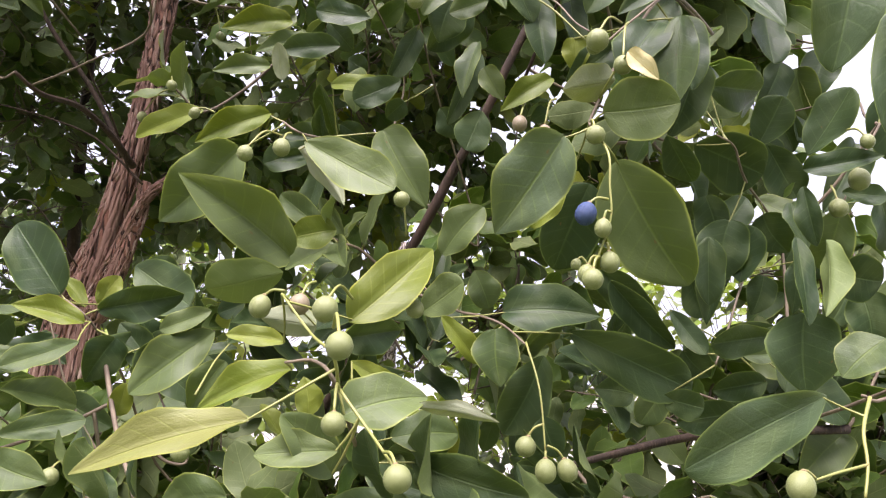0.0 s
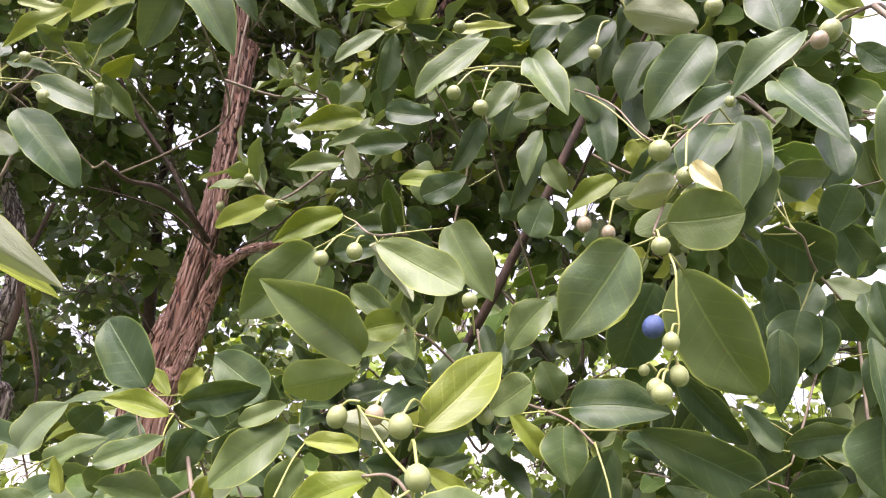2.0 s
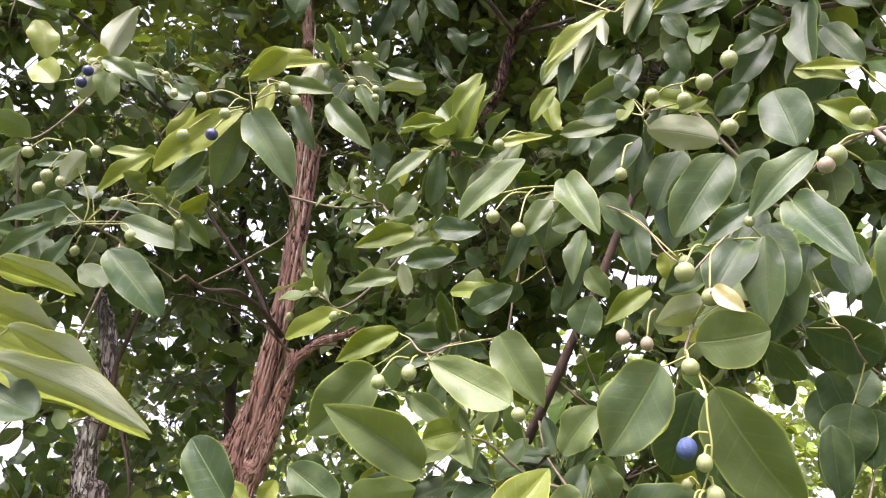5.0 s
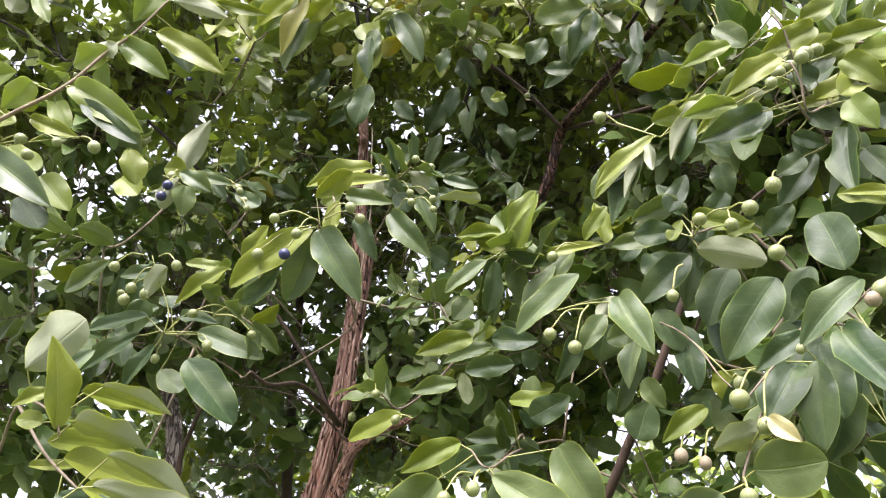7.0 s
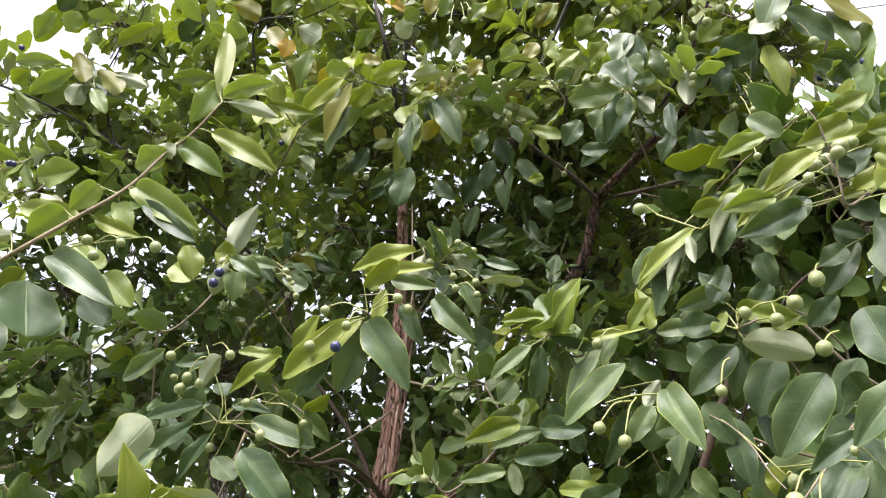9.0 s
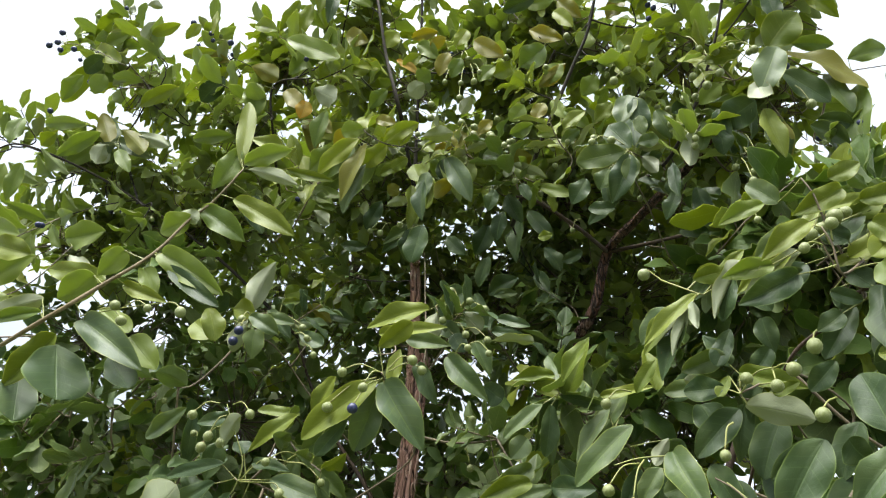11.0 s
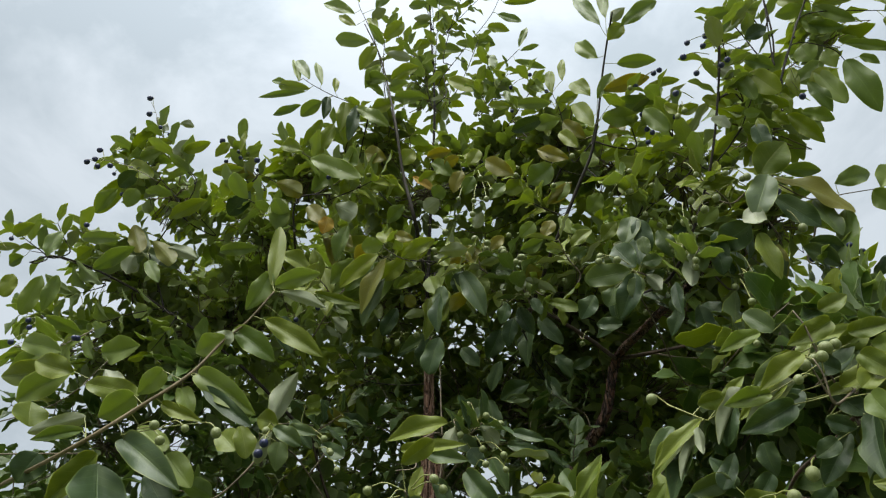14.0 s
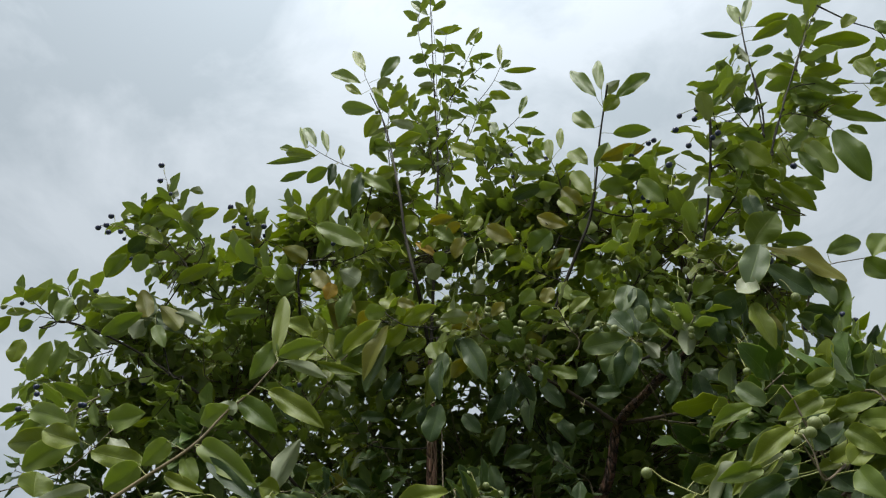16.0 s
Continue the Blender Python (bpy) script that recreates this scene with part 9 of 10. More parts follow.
tw = Twig((0.382, 0.8, 1.616), (0.288, 0.66, 1.563), (0.239, 0.6, 1.493), (0.221, 0.58, 1.466))
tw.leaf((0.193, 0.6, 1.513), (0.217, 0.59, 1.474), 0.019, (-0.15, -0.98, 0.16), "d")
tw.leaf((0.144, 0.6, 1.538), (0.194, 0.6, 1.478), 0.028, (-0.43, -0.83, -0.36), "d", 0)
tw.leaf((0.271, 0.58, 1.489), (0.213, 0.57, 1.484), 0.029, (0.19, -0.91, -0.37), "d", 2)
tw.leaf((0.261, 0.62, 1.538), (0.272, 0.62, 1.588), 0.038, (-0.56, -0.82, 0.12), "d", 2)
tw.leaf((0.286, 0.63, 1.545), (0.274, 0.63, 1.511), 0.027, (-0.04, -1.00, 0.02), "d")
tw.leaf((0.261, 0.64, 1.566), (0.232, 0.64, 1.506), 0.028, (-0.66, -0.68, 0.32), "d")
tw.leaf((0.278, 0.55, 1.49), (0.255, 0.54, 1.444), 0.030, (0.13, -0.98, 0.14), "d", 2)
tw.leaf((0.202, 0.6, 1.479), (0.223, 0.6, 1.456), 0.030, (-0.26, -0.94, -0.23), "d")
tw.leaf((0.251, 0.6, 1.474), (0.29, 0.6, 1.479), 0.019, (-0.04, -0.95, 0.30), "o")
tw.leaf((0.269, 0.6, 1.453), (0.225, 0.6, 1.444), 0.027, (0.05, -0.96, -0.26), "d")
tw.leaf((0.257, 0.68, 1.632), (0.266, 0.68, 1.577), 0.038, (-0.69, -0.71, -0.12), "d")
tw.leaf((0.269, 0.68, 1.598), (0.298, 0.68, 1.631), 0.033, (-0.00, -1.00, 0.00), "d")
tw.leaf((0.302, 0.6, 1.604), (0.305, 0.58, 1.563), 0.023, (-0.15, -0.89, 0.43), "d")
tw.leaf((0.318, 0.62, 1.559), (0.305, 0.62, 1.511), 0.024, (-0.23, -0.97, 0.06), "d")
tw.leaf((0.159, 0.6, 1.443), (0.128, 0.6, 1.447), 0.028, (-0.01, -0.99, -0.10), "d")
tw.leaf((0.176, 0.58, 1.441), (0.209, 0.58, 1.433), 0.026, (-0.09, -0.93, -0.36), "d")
tw.done()
shoot((-0.548, 0.88, 3.216), (-0.556, 0.86, 3.533), 5, 0.073, "mix", 2, "g", seed=1)
shoot((-0.532, 1.18, 4.018), (-0.576, 1.15, 4.837), 8, 0.076, "mix", 2, "g", seed=2)
shoot((-0.527, 1.2, 3.683), (-0.458, 1.12, 4.304), 7, 0.076, "mix", 2, "g", seed=3)
shoot((-0.473, 1.15, 3.731), (-0.331, 1.08, 4.075), 5, 0.071, "mix", 2, "g", seed=4)
shoot((-0.517, 1.15, 3.497), (-0.588, 1.1, 3.795), 5, 0.073, "mix", 2, "g", seed=5)
shoot((-0.277, 1.05, 3.155), (-0.305, 1, 3.32), 5, 0.073, "mix", 2, "g", seed=6)
shoot((0.254, 0.7, 2.668), (0.29, 0.64, 2.795), 4, 0.061, "mix", 5, "n", seed=7)
shoot((0.519, 0.8, 3.016), (0.626, 0.8, 3.228), 4, 0.079, "mix", 2, "g", seed=8)
shoot((0.785, 0.95, 3.234), (0.737, 0.95, 3.013), 4, 0.085, "mix", 2, "g", seed=9)
shoot((0.366, 0.76, 2.812), (0.323, 0.72, 2.947), 4, 0.073, "mix", 2, "g", seed=10)
shoot((0.356, 0.78, 2.783), (0.287, 0.78, 2.654), 5, 0.079, "mix", 4, "g", seed=11)
shoot((0.205, 0.82, 2.609), (0.168, 0.8, 2.74), 5, 0.079, "mix", 4, "n", seed=12)
shoot((-0.646, 0.84, 2.916), (-0.784, 0.78, 3.031), 4, 0.073, "mix", 2, "g", seed=13)
shoot((-0.696, 0.8, 2.819), (-0.581, 0.76, 2.841), 4, 0.085, "m", 3, "n", seed=14)
shoot((-1.035, 0.74, 2.966), (-1.16, 0.68, 3.152), 5, 0.076, "mix", 4, "n", seed=15)
shoot((-0.872, 0.76, 2.905), (-0.908, 0.74, 3.052), 4, 0.067, "mix", 5, "n", seed=16)
shoot((-1.092, 0.76, 2.918), (-1.279, 0.7, 3.159), 5, 0.076, "mix", 2, "g", seed=17)
shoot((-1.176, 0.7, 2.619), (-1.244, 0.66, 2.577), 5, 0.079, "m", 2, "g", seed=18)
shoot((-1.097, 0.82, 2.608), (-1.189, 0.72, 2.521), 5, 0.079, "m", 3, "n", seed=19)
shoot((-1.038, 0.6, 2.401), (-1.039, 0.52, 2.305), 4, 0.079, "m", 4, "n", seed=20)
shoot((-0.733, 0.8, 2.737), (-0.864, 0.72, 2.828), 5, 0.085, "m", 2, "g", seed=21)
shoot((-0.632, 0.78, 2.78), (-0.496, 0.78, 2.809), 5, 0.073, "v", 3, "g", seed=22)
shoot((0.113, 0.75, 2.309), (0.146, 0.72, 2.351), 4, 0.073, "m", 5, "g", seed=23)
shoot((0.091, 0.85, 2.58), (0.04, 0.8, 2.634), 5, 0.079, "mix", 5, "g", seed=24)
shoot((0.22, 0.78, 2.479), (0.181, 0.72, 2.498), 4, 0.067, "mix", 6, "g", seed=25)
shoot((0.315, 0.82, 2.349), (0.353, 0.8, 2.301), 4, 0.079, "m", 3, "n", seed=26)
shoot((0.331, 0.8, 2.261), (0.38, 0.78, 2.257), 4, 0.055, "d", 2, "n", seed=27)
shoot((0.331, 0.6, 2.082), (0.287, 0.6, 2.109), 4, 0.051, "d", 1, "g", seed=28)
shoot((0.371, 0.7, 2.177), (0.335, 0.68, 2.204), 4, 0.055, "m", 1, "n", seed=29)
shoot((-0.597, 0.8, 2.5), (-0.611, 0.72, 2.511), 3, 0.085, "y", 2, "g", seed=30)
shoot((-0.274, 1, 2.904), (-0.318, 0.95, 2.959), 5, 0.067, "mix", 4, "n", seed=31)
shoot((-0.521, 0.9, 2.824), (-0.596, 0.84, 2.919), 5, 0.073, "mix", 2, "g", seed=32)
shoot((-0.15, 0.95, 2.76), (-0.215, 0.9, 2.834), 5, 0.067, "v", 3, "g", seed=33)
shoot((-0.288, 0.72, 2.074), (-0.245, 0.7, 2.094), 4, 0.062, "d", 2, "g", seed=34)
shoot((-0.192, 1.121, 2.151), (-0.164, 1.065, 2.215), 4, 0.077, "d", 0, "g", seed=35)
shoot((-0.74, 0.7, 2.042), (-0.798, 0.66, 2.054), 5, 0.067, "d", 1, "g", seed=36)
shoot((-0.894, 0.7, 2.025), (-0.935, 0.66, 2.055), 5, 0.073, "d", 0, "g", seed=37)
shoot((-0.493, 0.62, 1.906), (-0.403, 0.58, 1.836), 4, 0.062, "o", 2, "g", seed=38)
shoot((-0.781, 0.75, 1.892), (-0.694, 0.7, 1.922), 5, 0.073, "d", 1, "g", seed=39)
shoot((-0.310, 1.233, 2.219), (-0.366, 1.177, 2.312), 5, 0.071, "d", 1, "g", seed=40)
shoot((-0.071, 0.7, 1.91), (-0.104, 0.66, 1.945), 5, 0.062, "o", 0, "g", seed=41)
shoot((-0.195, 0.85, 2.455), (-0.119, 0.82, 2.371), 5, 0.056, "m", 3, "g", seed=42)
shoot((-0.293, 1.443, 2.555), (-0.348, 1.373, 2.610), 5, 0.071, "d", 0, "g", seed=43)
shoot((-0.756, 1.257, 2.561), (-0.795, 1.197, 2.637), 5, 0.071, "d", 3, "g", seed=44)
shoot((-0.717, 0.9, 2.474), (-0.732, 0.85, 2.515), 5, 0.062, "m", 3, "n", seed=45)
shoot((-0.249, 0.85, 1.937), (-0.299, 0.8, 1.947), 4, 0.056, "o", 2, "g", seed=46)
shoot((-0.182, 0.85, 1.828), (-0.201, 0.8, 1.886), 5, 0.056, "o", 0, "g", seed=47)
shoot((-0.285, 0.78, 1.767), (-0.321, 0.75, 1.799), 4, 0.056, "o", 2, "g", seed=48)
shoot((-0.106, 0.7, 1.706), (-0.123, 0.66, 1.673), 4, 0.056, "d", 0, "g", seed=49)
shoot((-0.627, 0.7, 1.711), (-0.64, 0.65, 1.715), 4, 0.067, "d", 0, "g", seed=50)
shoot((-0.077, 0.66, 1.577), (-0.103, 0.62, 1.585), 4, 0.056, "o", 0, "g", seed=54)
shoot((0.018, 0.5, 1.376), (-0.023, 0.45, 1.377), 4, 0.067, "d", 0, "g", seed=55)
shoot((0.149, 0.62, 1.359), (0.099, 0.6, 1.353), 5, 0.073, "d", 0, "g", seed=56)
shoot((0.217, 0.6, 1.362), (0.226, 0.58, 1.331), 5, 0.073, "d", 0, "g", seed=57)
shoot((-0.208, 0.5, 1.369), (-0.234, 0.48, 1.379), 4, 0.067, "d", 0, "g", seed=58)
shoot((-0.176, 0.82, 2.389), (-0.202, 0.78, 2.47), 4, 0.067, "d", 3, "g", seed=61)
shoot((-0.071, 0.82, 2.423), (-0.097, 0.78, 2.489), 4, 0.067, "y", 3, "g", seed=62)
shoot((0.013, 0.82, 2.385), (-0.016, 0.78, 2.411), 4, 0.062, "d", 3, "g", seed=63)
shoot((0.082, 0.86, 2.311), (0.066, 0.82, 2.357), 4, 0.067, "d", 3, "g", seed=64)
shoot((0.124, 0.82, 2.438), (0.167, 0.78, 2.463), 4, 0.067, "o", 3, "g", seed=65)
shoot((0.181, 0.8, 2.308), (0.216, 0.76, 2.321), 4, 0.067, "d", 3, "g", seed=66)
shoot((-0.264, 0.84, 2.497), (-0.311, 0.78, 2.518), 4, 0.067, "y", 3, "g", seed=67)
shoot((-0.411, 0.85, 2.579), (-0.464, 0.8, 2.599), 4, 0.067, "v", 2, "g", seed=68)
shoot((0.04, 0.85, 2.547), (0.095, 0.82, 2.555), 4, 0.062, "m", 3, "g", seed=69)
shoot((-0.111, 0.9, 2.662), (-0.169, 0.86, 2.692), 4, 0.062, "v", 3, "g", seed=70)
shoot((-1.323, 0.9, 2.826), (-1.385, 0.84, 2.854), 4, 0.073, "m", 2, "g", seed=71)
shoot((-1.029, 0.86, 2.853), (-1.083, 0.8, 2.93), 4, 0.073, "m", 2, "g", seed=72)
shoot((-0.593, 0.84, 2.659), (-0.618, 0.78, 2.695), 4, 0.067, "v", 2, "g", seed=73)
shoot((-0.745, 0.88, 2.443), (-0.782, 0.84, 2.498), 4, 0.062, "o", 3, "n", seed=74)
shoot((-1.029, 0.8, 2.566), (-1.059, 0.78, 2.455), 4, 0.067, "m", 2, "g", seed=75)
shoot((-1.05, 0.75, 2.049), (-1.088, 0.7, 2.08), 5, 0.073, "d", 0, "g", seed=76)
shoot((-0.925, 0.75, 1.971), (-0.952, 0.7, 1.94), 5, 0.073, "o", 0, "g", seed=77)
shoot((-0.823, 0.72, 2.048), (-0.843, 0.68, 2.077), 4, 0.067, "d", 1, "g", seed=78)
shoot((-0.177, 1.303, 2.372), (-0.237, 1.233, 2.406), 4, 0.071, "d", 0, "g", seed=79)
shoot((-0.330, 1.233, 2.123), (-0.359, 1.177, 2.182), 4, 0.071, "o", 1, "g", seed=80)
shoot((0.159, 1.303, 2.462), (0.216, 1.233, 2.460), 4, 0.071, "d", 0, "g", seed=81)
shoot((-0.624, 0.8, 2.18), (-0.546, 0.78, 2.2), 4, 0.056, "d", 0, "g", seed=82)
shoot((-0.443, 1.12, 3.432), (-0.314, 1.06, 3.636), 6, 0.067, "mix", 2, "g", seed=83)
shoot((-0.335, 1.08, 3.287), (-0.218, 1.02, 3.358), 6, 0.067, "mix", 3, "n", seed=84)
shoot((-0.239, 1.04, 3.154), (-0.138, 0.98, 3.22), 5, 0.067, "mix", 3, "n", seed=85)
shoot((-0.473, 1.15, 3.871), (-0.316, 1.1, 3.938), 6, 0.061, "mix", 2, "g", seed=86)
shoot((-0.573, 1.12, 3.743), (-0.657, 1.08, 3.989), 6, 0.061, "mix", 2, "g", seed=87)
shoot((-0.169, 1, 3.038), (-0.059, 0.96, 3.065), 5, 0.067, "v", 3, "g", seed=88)
shoot((-0.665, 0.95, 3.09), (-0.726, 0.9, 3.211), 5, 0.067, "mix", 2, "g", seed=89)
shoot((0.087, 0.86, 2.759), (0.089, 0.8, 2.849), 5, 0.067, "v", 2, "g", seed=90)
shoot((0.163, 0.84, 2.746), (0.151, 0.78, 2.819), 5, 0.067, "mix", 4, "n", seed=91)
shoot((0.396, 0.78, 2.924), (0.375, 0.74, 3.013), 4, 0.067, "m", 2, "g", seed=92)
shoot((-0.27, 1.05, 3.279), (-0.281, 1, 3.45), 5, 0.061, "v", 2, "g", seed=93)
shoot((-0.122, 0.95, 3.036), (-0.142, 0.9, 3.18), 5, 0.061, "v", 3, "n", seed=94)
shoot((-0.846, 0.8, 2.91), (-0.916, 0.76, 3.029), 5, 0.067, "v", 2, "g", seed=95)
shoot((-1.202, 0.75, 2.99), (-1.321, 0.7, 3.102), 5, 0.067, "v", 4, "n", seed=96)
shoot((-0.677, 0.9, 3.094), (-0.63, 0.86, 3.204), 5, 0.061, "v", 2, "g", seed=97)
shoot((-1.366, 0.66, 2.731), (-1.46, 0.6, 2.808), 4, 0.067, "mix", 3, "n", seed=98)
shoot((-1.319, 0.68, 2.75), (-1.353, 0.64, 2.826), 4, 0.061, "mix", 2, "g", seed=99)
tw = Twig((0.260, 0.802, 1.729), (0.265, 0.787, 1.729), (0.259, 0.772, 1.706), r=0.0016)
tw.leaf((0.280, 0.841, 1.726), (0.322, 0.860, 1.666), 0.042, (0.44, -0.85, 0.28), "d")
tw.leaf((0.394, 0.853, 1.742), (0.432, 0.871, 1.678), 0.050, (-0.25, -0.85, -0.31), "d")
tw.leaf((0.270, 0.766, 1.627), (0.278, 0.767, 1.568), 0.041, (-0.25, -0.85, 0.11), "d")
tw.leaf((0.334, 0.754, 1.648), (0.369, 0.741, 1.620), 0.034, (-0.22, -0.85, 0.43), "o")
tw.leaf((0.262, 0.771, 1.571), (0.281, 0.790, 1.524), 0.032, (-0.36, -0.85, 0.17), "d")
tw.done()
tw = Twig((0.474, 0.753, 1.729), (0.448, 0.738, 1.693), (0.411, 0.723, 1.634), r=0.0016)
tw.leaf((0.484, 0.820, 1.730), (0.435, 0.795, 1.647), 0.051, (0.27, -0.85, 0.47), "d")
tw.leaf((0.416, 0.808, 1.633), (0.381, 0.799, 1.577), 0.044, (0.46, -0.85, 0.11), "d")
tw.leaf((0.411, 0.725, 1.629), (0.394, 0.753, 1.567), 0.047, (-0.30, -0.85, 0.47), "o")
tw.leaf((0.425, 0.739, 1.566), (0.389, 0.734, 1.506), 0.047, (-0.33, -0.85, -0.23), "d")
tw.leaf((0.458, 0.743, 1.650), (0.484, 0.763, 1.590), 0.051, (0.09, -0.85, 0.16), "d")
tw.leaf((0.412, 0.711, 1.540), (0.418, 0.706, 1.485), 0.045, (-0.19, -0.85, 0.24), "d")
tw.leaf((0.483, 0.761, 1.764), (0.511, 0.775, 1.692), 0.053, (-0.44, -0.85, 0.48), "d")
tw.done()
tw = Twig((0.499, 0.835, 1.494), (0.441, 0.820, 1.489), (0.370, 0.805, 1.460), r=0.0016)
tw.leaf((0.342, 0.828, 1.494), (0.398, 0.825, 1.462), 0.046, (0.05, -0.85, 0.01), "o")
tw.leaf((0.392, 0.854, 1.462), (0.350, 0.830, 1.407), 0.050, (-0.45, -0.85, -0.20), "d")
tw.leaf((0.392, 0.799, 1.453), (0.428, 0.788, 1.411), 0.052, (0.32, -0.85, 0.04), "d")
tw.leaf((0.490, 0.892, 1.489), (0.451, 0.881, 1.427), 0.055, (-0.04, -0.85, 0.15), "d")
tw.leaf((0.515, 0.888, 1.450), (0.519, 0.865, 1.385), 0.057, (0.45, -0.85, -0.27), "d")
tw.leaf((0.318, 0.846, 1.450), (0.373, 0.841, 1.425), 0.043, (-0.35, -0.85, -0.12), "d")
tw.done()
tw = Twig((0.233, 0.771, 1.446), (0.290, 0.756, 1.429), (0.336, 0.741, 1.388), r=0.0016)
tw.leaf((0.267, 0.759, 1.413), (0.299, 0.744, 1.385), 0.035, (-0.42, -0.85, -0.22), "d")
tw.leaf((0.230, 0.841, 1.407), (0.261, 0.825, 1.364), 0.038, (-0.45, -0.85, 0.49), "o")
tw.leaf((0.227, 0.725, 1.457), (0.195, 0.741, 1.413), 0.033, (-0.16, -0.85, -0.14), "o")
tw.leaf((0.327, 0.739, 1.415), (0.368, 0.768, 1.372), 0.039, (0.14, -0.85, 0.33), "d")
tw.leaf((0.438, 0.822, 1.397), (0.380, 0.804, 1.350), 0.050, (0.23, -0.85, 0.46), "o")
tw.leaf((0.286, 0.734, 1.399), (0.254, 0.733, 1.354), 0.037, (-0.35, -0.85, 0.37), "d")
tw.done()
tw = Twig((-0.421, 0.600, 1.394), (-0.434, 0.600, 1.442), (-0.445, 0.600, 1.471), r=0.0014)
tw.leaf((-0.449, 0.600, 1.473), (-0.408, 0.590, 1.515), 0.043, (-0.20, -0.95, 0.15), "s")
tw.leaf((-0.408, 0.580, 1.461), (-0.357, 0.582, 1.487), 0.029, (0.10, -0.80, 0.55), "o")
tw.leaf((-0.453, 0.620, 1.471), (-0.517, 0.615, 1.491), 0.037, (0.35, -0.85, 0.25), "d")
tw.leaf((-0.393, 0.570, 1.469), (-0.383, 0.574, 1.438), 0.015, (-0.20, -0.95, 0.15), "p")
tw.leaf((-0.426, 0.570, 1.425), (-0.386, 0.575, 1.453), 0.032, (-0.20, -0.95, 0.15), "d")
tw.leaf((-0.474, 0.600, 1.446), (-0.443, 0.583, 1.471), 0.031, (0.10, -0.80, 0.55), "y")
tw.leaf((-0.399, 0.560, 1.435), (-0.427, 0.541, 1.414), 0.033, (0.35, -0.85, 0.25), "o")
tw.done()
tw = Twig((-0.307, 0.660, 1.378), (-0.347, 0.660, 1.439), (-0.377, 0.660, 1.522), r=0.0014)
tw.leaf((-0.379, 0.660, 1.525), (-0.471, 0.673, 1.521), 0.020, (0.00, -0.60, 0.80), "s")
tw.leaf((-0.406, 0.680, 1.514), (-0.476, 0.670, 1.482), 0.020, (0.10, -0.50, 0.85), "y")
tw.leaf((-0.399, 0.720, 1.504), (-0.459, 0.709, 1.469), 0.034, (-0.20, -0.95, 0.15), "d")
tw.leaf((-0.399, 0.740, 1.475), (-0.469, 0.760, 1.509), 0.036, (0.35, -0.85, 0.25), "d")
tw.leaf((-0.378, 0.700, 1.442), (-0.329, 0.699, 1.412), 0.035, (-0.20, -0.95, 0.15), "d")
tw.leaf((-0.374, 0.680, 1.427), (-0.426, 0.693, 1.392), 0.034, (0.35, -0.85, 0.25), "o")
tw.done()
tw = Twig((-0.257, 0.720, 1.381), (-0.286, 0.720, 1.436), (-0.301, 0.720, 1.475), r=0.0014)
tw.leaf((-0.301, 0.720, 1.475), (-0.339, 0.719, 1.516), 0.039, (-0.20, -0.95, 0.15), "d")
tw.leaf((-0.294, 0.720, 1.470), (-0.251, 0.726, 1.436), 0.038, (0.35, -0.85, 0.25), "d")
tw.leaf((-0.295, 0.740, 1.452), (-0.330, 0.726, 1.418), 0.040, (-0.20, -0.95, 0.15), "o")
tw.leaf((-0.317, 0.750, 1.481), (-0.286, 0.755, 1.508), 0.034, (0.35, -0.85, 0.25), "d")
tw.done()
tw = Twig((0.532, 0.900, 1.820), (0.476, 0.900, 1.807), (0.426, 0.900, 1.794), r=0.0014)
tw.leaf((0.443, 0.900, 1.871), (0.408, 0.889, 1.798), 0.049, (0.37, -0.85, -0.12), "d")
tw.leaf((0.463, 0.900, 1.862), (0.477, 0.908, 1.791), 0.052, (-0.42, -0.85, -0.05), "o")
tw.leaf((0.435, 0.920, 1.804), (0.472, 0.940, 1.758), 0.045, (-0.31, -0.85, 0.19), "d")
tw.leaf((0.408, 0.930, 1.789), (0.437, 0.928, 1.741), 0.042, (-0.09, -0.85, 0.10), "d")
tw.leaf((0.510, 0.950, 1.840), (0.466, 0.938, 1.773), 0.049, (0.25, -0.85, -0.15), "d")
tw.leaf((0.530, 0.940, 1.910), (0.492, 0.929, 1.833), 0.054, (-0.48, -0.85, -0.04), "d")
tw.done()
tw = Twig((0.503, 0.900, 1.630), (0.453, 0.900, 1.645), (0.402, 0.900, 1.661), r=0.0014)
tw.leaf((0.457, 0.900, 1.674), (0.427, 0.896, 1.610), 0.046, (0.31, -0.85, 0.03), "d")
tw.leaf((0.426, 0.920, 1.679), (0.442, 0.905, 1.625), 0.043, (-0.27, -0.85, 0.39), "o")
tw.leaf((0.411, 0.940, 1.668), (0.411, 0.923, 1.607), 0.037, (0.06, -0.85, 0.03), "d")
tw.leaf((0.489, 0.920, 1.648), (0.462, 0.926, 1.579), 0.050, (-0.20, -0.85, 0.21), "d")
tw.done()
shoot((-0.313, 0.780, 1.475), (-0.273, 0.750, 1.489), 4, 0.072, "d", 0, "g", seed=125)
shoot((-0.181, 0.850, 1.569), (-0.207, 0.820, 1.561), 4, 0.072, "d", 0, "g", seed=126)
shoot((-0.098, 0.820, 1.526), (-0.096, 0.790, 1.545), 4, 0.072, "d", 0, "g", seed=127)
shoot((-0.038, 0.800, 1.470), (-0.015, 0.770, 1.499), 4, 0.072, "d", 0, "g", seed=128)
shoot((0.032, 0.840, 1.488), (0.081, 0.810, 1.482), 4, 0.072, "o", 0, "g", seed=129)
shoot((-0.130, 0.780, 1.452), (-0.097, 0.750, 1.448), 4, 0.072, "d", 0, "g", seed=130)
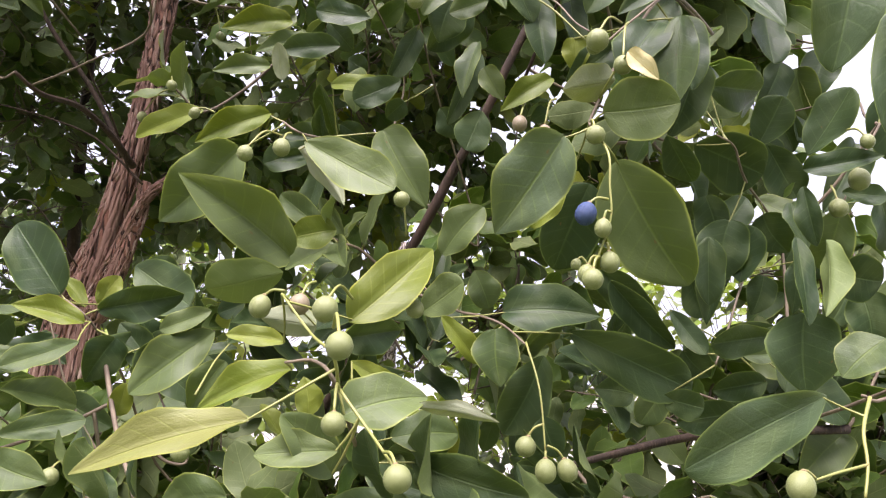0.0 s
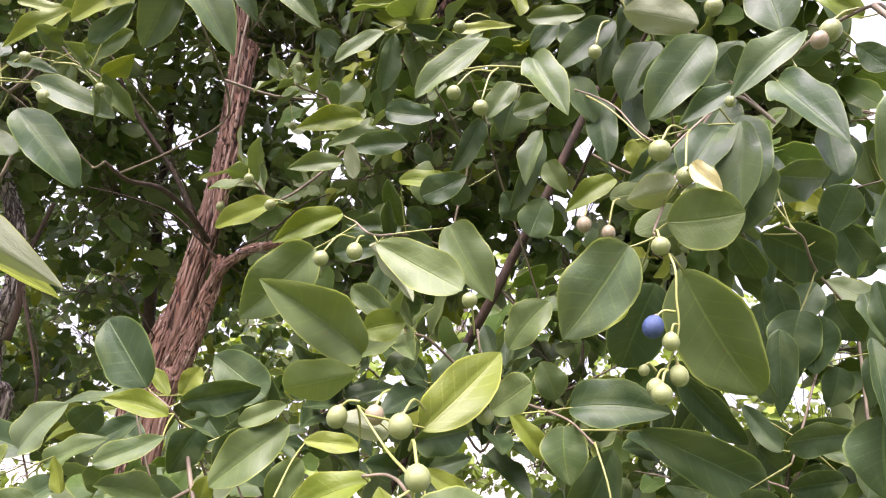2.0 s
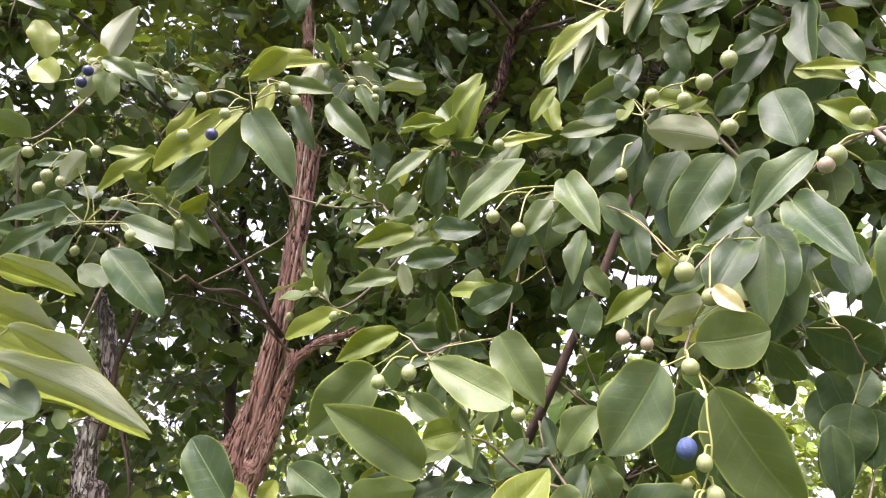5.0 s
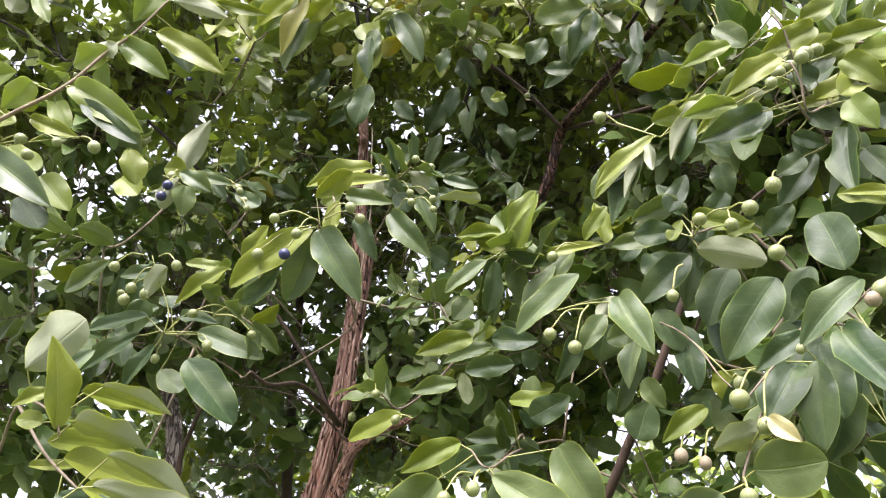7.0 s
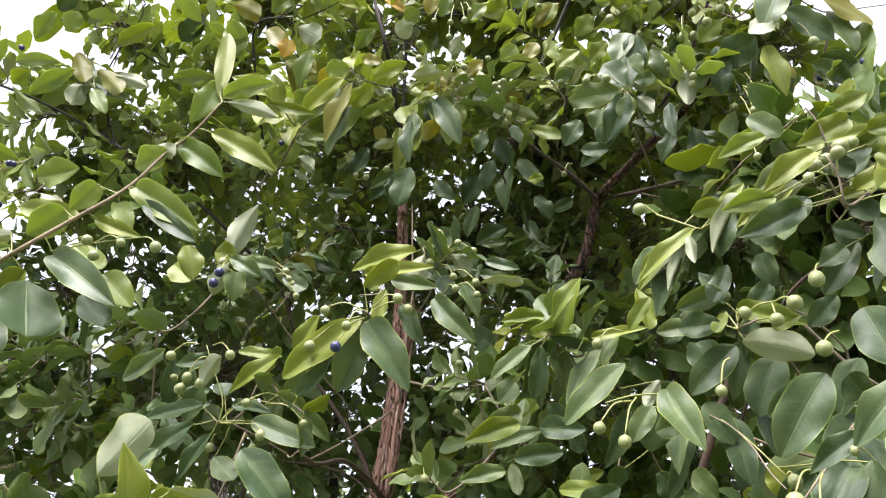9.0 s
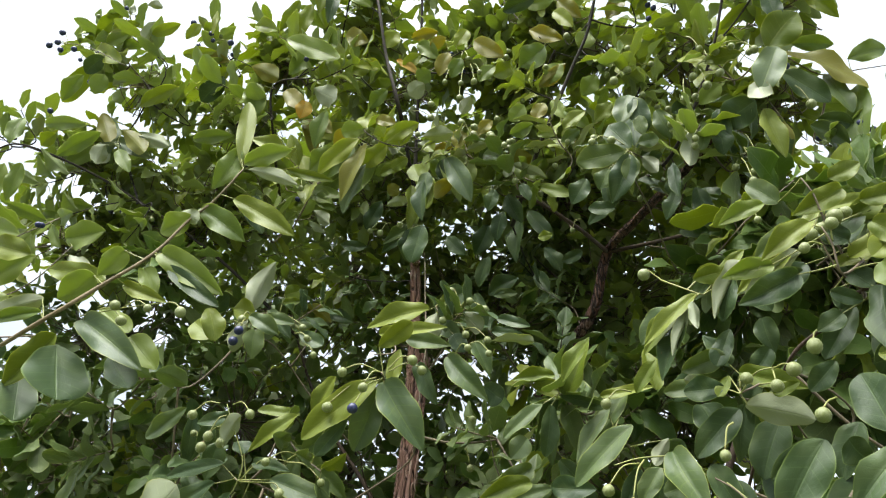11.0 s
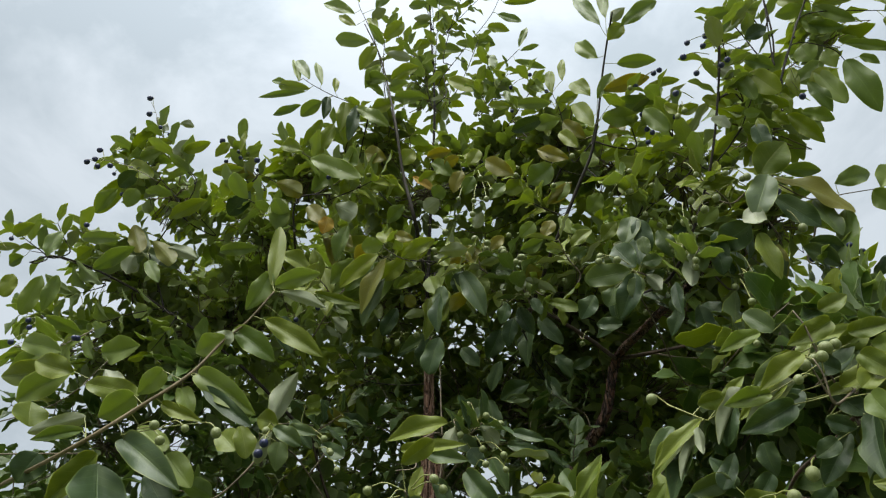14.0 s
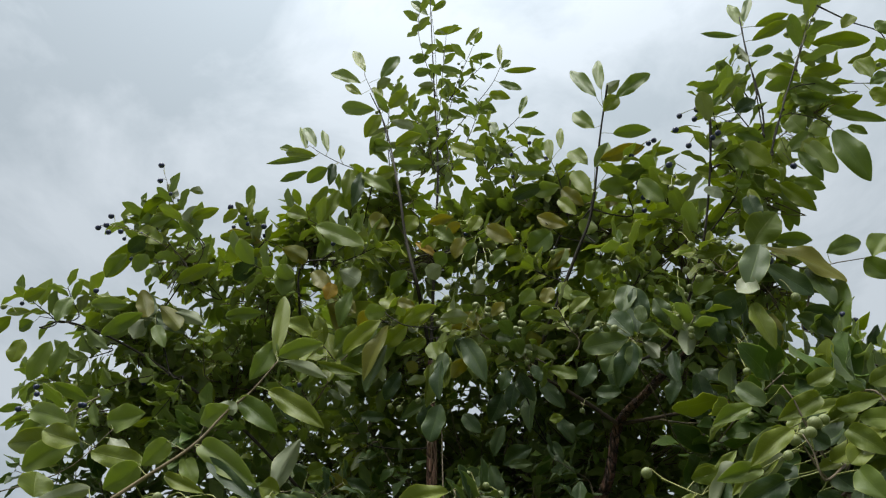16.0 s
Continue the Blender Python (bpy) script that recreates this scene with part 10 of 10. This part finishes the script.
shoot((-0.007, 0.880, 1.543), (-0.024, 0.850, 1.574), 4, 0.072, "d", 0, "g", seed=131)
shoot((-0.234, 0.820, 1.507), (-0.193, 0.790, 1.528), 4, 0.072, "d", 0, "g", seed=132)
shoot((0.174, 0.850, 1.470), (0.182, 0.820, 1.468), 4, 0.072, "d", 0, "g", seed=133)

# ---- crown: the masses of foliage behind and above the twigs ----
CROWN = [
    # centre, radii, twigs, share of young twigs
    ((-1.325, 0.9, 2.829), (0.17, 0.22, 0.06), 34, 0.15),
    ((-1.236, 0.88, 3.115), (0.13, 0.22, 0.09), 25, 0.3),
    ((-0.984, 0.98, 2.954), (0.19, 0.25, 0.11), 34, 0.3),
    ((-1.076, 1.05, 2.726), (0.27, 0.30, 0.13), 73, 0.05),
    ((-0.765, 1.13, 3.217), (0.12, 0.16, 0.10), 17, 0.4),
    ((-0.604, 1.33, 3.8), (0.10, 0.16, 0.15), 14, 0.4),
    ((-0.598, 1.3, 3.282), (0.27, 0.16, 0.14), 38, 0.4),
    ((-0.205, 1.2, 3.102), (0.21, 0.16, 0.12), 35, 0.4),
    ((0.019, 1.08, 2.954), (0.11, 0.16, 0.09), 21, 0.4),
    ((0.171, 1.06, 2.819), (0.12, 0.16, 0.09), 21, 0.4),
    ((0.373, 1.03, 2.912), (0.10, 0.16, 0.12), 21, 0.4),
    ((0.547, 1, 3.085), (0.07, 0.18, 0.07), 9, 0.3),
    ((0.319, 1.06, 2.643), (0.10, 0.16, 0.07), 16, 0.4),
    ((-0.818, 1.53, 3.047), (0.37, 0.30, 0.18), 109, 0.04),
    ((-0.222, 1.48, 2.858), (0.32, 0.30, 0.16), 109, 0.04),
    ((0.159, 1.36, 2.645), (0.20, 0.28, 0.14), 80, 0.05),
    ((-0.623, 1.83, 2.769), (0.47, 0.35, 0.22), 138, 0.04),
    ((-0.099, 1.68, 2.614), (0.31, 0.30, 0.19), 102, 0.04),
    ((-1.31, 1.73, 2.854), (0.35, 0.30, 0.21), 87, 0.04),
    ((0.201, 1.05, 2.236), (0.15, 0.28, 0.10), 50, 0.08),
    ((-1.464, 0.95, 2.666), (0.21, 0.25, 0.06), 34, 0.1),
    ((-1.453, 1.1, 2.462), (0.34, 0.30, 0.13), 50, 0.08),
    ((-0.396, 0.85, 1.389), (0.15, 0.18, 0.07), 35, 0.05),
    ((-0.101, 0.85, 1.325), (0.18, 0.18, 0.07), 39, 0.05),
    ((0.315, 0.95, 1.422), (0.19, 0.22, 0.11), 18, 0.05),
    ((0.487, 0.95, 1.643), (0.13, 0.20, 0.17), 13, 0.05),
    ((0.05, 1.05, 1.583), (0.17, 0.25, 0.13), 21, 0.05),
    ((-0.191, 1.25, 2.036), (0.23, 0.25, 0.16), 39, 0.05),
    ((-0.253, 1.5, 1.877), (0.25, 0.30, 0.18), 47, 0.05),
    ((-1.019, 1.6, 2.17), (0.27, 0.35, 0.27), 47, 0.05),
    ((-1.078, 2.2, 1.665), (0.53, 0.30, 0.35), 28, 0.1),
    ((0.122, 1.6, 1.939), (0.33, 0.30, 0.26), 55, 0.05),
    ((0.224, 1, 1.289), (0.23, 0.25, 0.08), 28, 0.05),
    ((-1.121, 1.35, 2.317), (0.28, 0.30, 0.28), 62, 0.05),
    ((-0.556, 1.6, 2.543), (0.47, 0.30, 0.31), 70, 0.05),
    ((-1.351, 2, 2.025), (0.55, 0.30, 0.37), 62, 0.08),
    ((-1.532, 1.25, 2.071), (0.29, 0.30, 0.20), 47, 0.08),
    ((-0.79, 1.9, 2.197), (0.46, 0.30, 0.32), 53, 0.05),
    ((0.271, 0.95, 1.975), (0.13, 0.20, 0.11), 39, 0.08),
    ((-1.448, 1.5, 2.296), (0.44, 0.30, 0.25), 55, 0.06),
    ((-0.292, 1.6, 1.982), (0.36, 0.30, 0.21), 55, 0.05),
    ((-1.257, 1.5, 1.559), (0.27, 0.30, 0.22), 19, 0.08),
    ((-0.713, 1.9, 1.966), (0.27, 0.30, 0.23), 47, 0.06),
    ((0.25, 1.1, 1.816), (0.16, 0.25, 0.14), 23, 0.06),
    ((0.42, 1, 1.997), (0.09, 0.20, 0.10), 20, 0.1),
    ((-0.46, 1.5, 1.524), (0.30, 0.30, 0.18), 18, 0.05),
    ((0.207, 1.4, 1.409), (0.21, 0.30, 0.16), 23, 0.05),
    ((-1.195, 2.6, 2.042), (0.74, 0.30, 0.53), 70, 0.1),
    ((0.02, 1.35, 2.143), (0.22, 0.25, 0.17), 39, 0.06),
    ((-1.368, 1.7, 2.55), (0.30, 0.25, 0.23), 39, 0.06),
    ((-1.312, 1.75, 1.608), (0.34, 0.30, 0.17), 43, 0.08),
    ((-1.573, 2.4, 1.926), (0.55, 0.30, 0.30), 70, 0.08),
    ((-0.955, 1, 1.73), (0.07, 0.12, 0.11), 8, 0.05),
    ((-1.059, 1.1, 2.09), (0.14, 0.15, 0.14), 19, 0.05),
    ((-1.466, 0.95, 2.199), (0.19, 0.20, 0.18), 31, 0.1),
    ((-1.285, 1, 2.086), (0.17, 0.20, 0.14), 31, 0.1),
    ((-1.379, 1.1, 2.715), (0.22, 0.20, 0.13), 23, 0.1),
    ((0.235, 0.8, 1.761), (0.08, 0.15, 0.08), 7, 0.05),
    ((-1.098, 1.6, 3.244), (0.36, 0.25, 0.10), 37, 0.03),
    ((-0.467, 1.6, 3.071), (0.33, 0.25, 0.09), 37, 0.03),
    ((-0.003, 1.5, 2.854), (0.25, 0.25, 0.08), 30, 0.03),
    ((-1.307, 1.9, 2.9), (0.29, 0.20, 0.18), 34, 0.02),
    ((-0.789, 1.9, 2.539), (0.27, 0.20, 0.16), 34, 0.02),
    ((-0.215, 1.8, 2.499), (0.29, 0.20, 0.14), 39, 0.02),
    ((0.098, 1.5, 2.259), (0.14, 0.20, 0.11), 25, 0.02),
    ((-0.467, 1.8, 2.725), (0.31, 0.20, 0.10), 34, 0.02),
    ((-1.186, 2.1, 2.417), (0.41, 0.25, 0.33), 47, 0.04),
    ((-1.585, 2.1, 2.204), (0.42, 0.25, 0.29), 47, 0.04),
    ((0.241, 1.1, 1.774), (0.14, 0.20, 0.08), 12, 0.04),
    ((0.352, 0.8, 2.123), (0.10, 0.14, 0.11), 31, 0.1),
    ((0.23, 0.8, 2.169), (0.10, 0.14, 0.10), 23, 0.1),
    ((0.305, 0.75, 2.117), (0.08, 0.14, 0.07), 22, 0.2),
    ((-1.068, 0.9, 1.793), (0.19, 0.20, 0.08), 31, 0.05),
    ((-0.347, 1.15, 3.157), (0.15, 0.12, 0.08), 34, 0.4),
    ((-0.602, 1, 3.186), (0.11, 0.12, 0.08), 20, 0.4),
    ((-0.816, 0.95, 3.099), (0.11, 0.12, 0.06), 20, 0.4),
    ((-0.087, 1.05, 3.032), (0.10, 0.12, 0.06), 20, 0.4),
    ((-0.984, 0.85, 2.404), (0.10, 0.10, 0.07), 16, 0.1),
    # next five: ceiling masses added to keep sky light out of the inner crown
    ((-1.202, 1.75, 3.478), (0.45, 0.30, 0.10), 77, 0.02),
    ((-0.59, 1.8, 3.336), (0.41, 0.30, 0.09), 77, 0.02),
    ((-0.092, 1.7, 3.095), (0.36, 0.30, 0.08), 77, 0.02),
    ((-1.423, 1.45, 3.204), (0.32, 0.25, 0.08), 50, 0.02),
    ((0.22, 1.35, 2.712), (0.19, 0.20, 0.06), 40, 0.02),
    ((-0.64, 1.4, 3.343), (0.34, 0.12, 0.06), 18, 0.3),
    ((-0.22, 1.3, 3.065), (0.29, 0.12, 0.05), 18, 0.3),
    ((-0.864, 1.5, 2.769), (0.14, 0.10, 0.14), 20, 0.05),
    ((-0.596, 1.6, 2.114), (0.14, 0.12, 0.15), 23, 0.05),
    ((-1.15, 1.3, 2.046), (0.11, 0.10, 0.10), 12, 0.05),
    # next three: added roof masses, hidden behind the crown, that shade its inside
    ((-0.4, 1.95, 2.75), (0.5, 0.35, 0.22), 66, 0.03),
    ((0.4, 1.75, 2.6), (0.45, 0.35, 0.22), 54, 0.03),
    ((-1.15, 1.75, 2.6), (0.45, 0.35, 0.22), 54, 0.03),
    ((0.523, 1.000, 1.324), (0.16, 0.14, 0.07), 34, 0.05),
    ((0.396, 1.000, 1.303), (0.12, 0.14, 0.06), 22, 0.05),
    ((0.607, 1.050, 1.433), (0.10, 0.14, 0.10), 20, 0.05),
    ((0.577, 1.450, 1.975), (0.15, 0.14, 0.055), 5, 0.35),
    ((0.544, 1.300, 1.886), (0.10, 0.10, 0.03), 8, 0.35),
]
for i, (centre, radii, count, young) in enumerate(CROWN):
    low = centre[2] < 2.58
    # paler young-leaf colour stands in for light on the low rear masses
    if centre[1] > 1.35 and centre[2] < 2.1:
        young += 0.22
    # low masses take the darker leaf copies, which stand in for crown shade
    foliage("foliage", centre, radii, round(count * 0.88) if low else count, 0.064, young if low else young + 0.25, seed=i, mats=[MASS_SHADED, MASS_SHADED_UNDER, MASS_YOUNG] if low else None)

# ---- a second tree stands behind, its leaves lit through ----
shade_tree = tagged(new("shade_tree"), "light green leafy tree standing behind the fringe tree", "tree")
w = Wood()
w.tube([(-0.5, 4.9, 0), (-0.45, 4.85, 0.8), (-0.5, 4.8, 1.6), (-0.4, 4.8, 2.4)], 0.09, 0.03, 14, 0, 8, 0.1)
w.made("trunk", [BARK_GREY], shade_tree)
for k, (c, r, count) in enumerate([((-1.6, 4.6, 1.7), (1.3, 0.6, 1.0), 340), ((0.2, 4.7, 1.7), (1.2, 0.6, 1.0), 290), ((1.7, 4.8, 1.6), (1.0, 0.6, 0.9), 220), ((-3.2, 4.7, 1.6), (0.9, 0.6, 0.9), 150)]):
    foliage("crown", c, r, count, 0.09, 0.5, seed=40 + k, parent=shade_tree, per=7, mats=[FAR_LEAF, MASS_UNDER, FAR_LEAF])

# ---- ground and distance ----
g = 400.0
ground = link("ground", [(-g, -g, 0), (g, -g, 0), (g, g, 0), (-g, g, 0)], [(0, 1, 2, 3)], [GROUND], smooth=False)
tagged(ground, "pale dry gravel ground under the tree", "ground", kind="structure")

# unseen lawn, added so the ground throws little light up into the crown
lawn_v, lawn_n = [(0.0, 1.0, 0.03)], 40
for k in range(lawn_n):
    a = 2 * math.pi * k / lawn_n
    r = 9.0 + 0.5 * math.sin(3 * a + 1) + 0.3 * math.sin(7 * a)
    lawn_v.append((r * math.cos(a), 1.0 + r * math.sin(a), 0.03))
for k in range(lawn_n):
    x, y, _ = lawn_v[1 + k]
    lawn_v.append((x * 1.004, 1 + (y - 1) * 1.004, 0.0))
lawn_f = [(0, 1 + k, 1 + (k + 1) % lawn_n) for k in range(lawn_n)]
lawn_f += [(1 + k, 1 + lawn_n + k, 1 + lawn_n + (k + 1) % lawn_n, 1 + (k + 1) % lawn_n) for k in range(lawn_n)]
lawn = link("lawn", lawn_v, lawn_f, [GRASS], smooth=False)
tagged(lawn, "unseen lawn added as dark ground to cut bounce light", "lawn", kind="structure")

# an added hedge, unseen behind the camera, that cuts the low sky light
hedge = foliage("hedge", (0.0, -9.0, 1.6), (16.0, 3.5, 3.6), 2200, 0.30, 0.0, seed=77, parent=None, per=5, keep=lambda p: p.z > 0.2, stems=False)
tagged(hedge, "unseen hedge added behind the camera to block low sky light", "hedge", kind="structure")
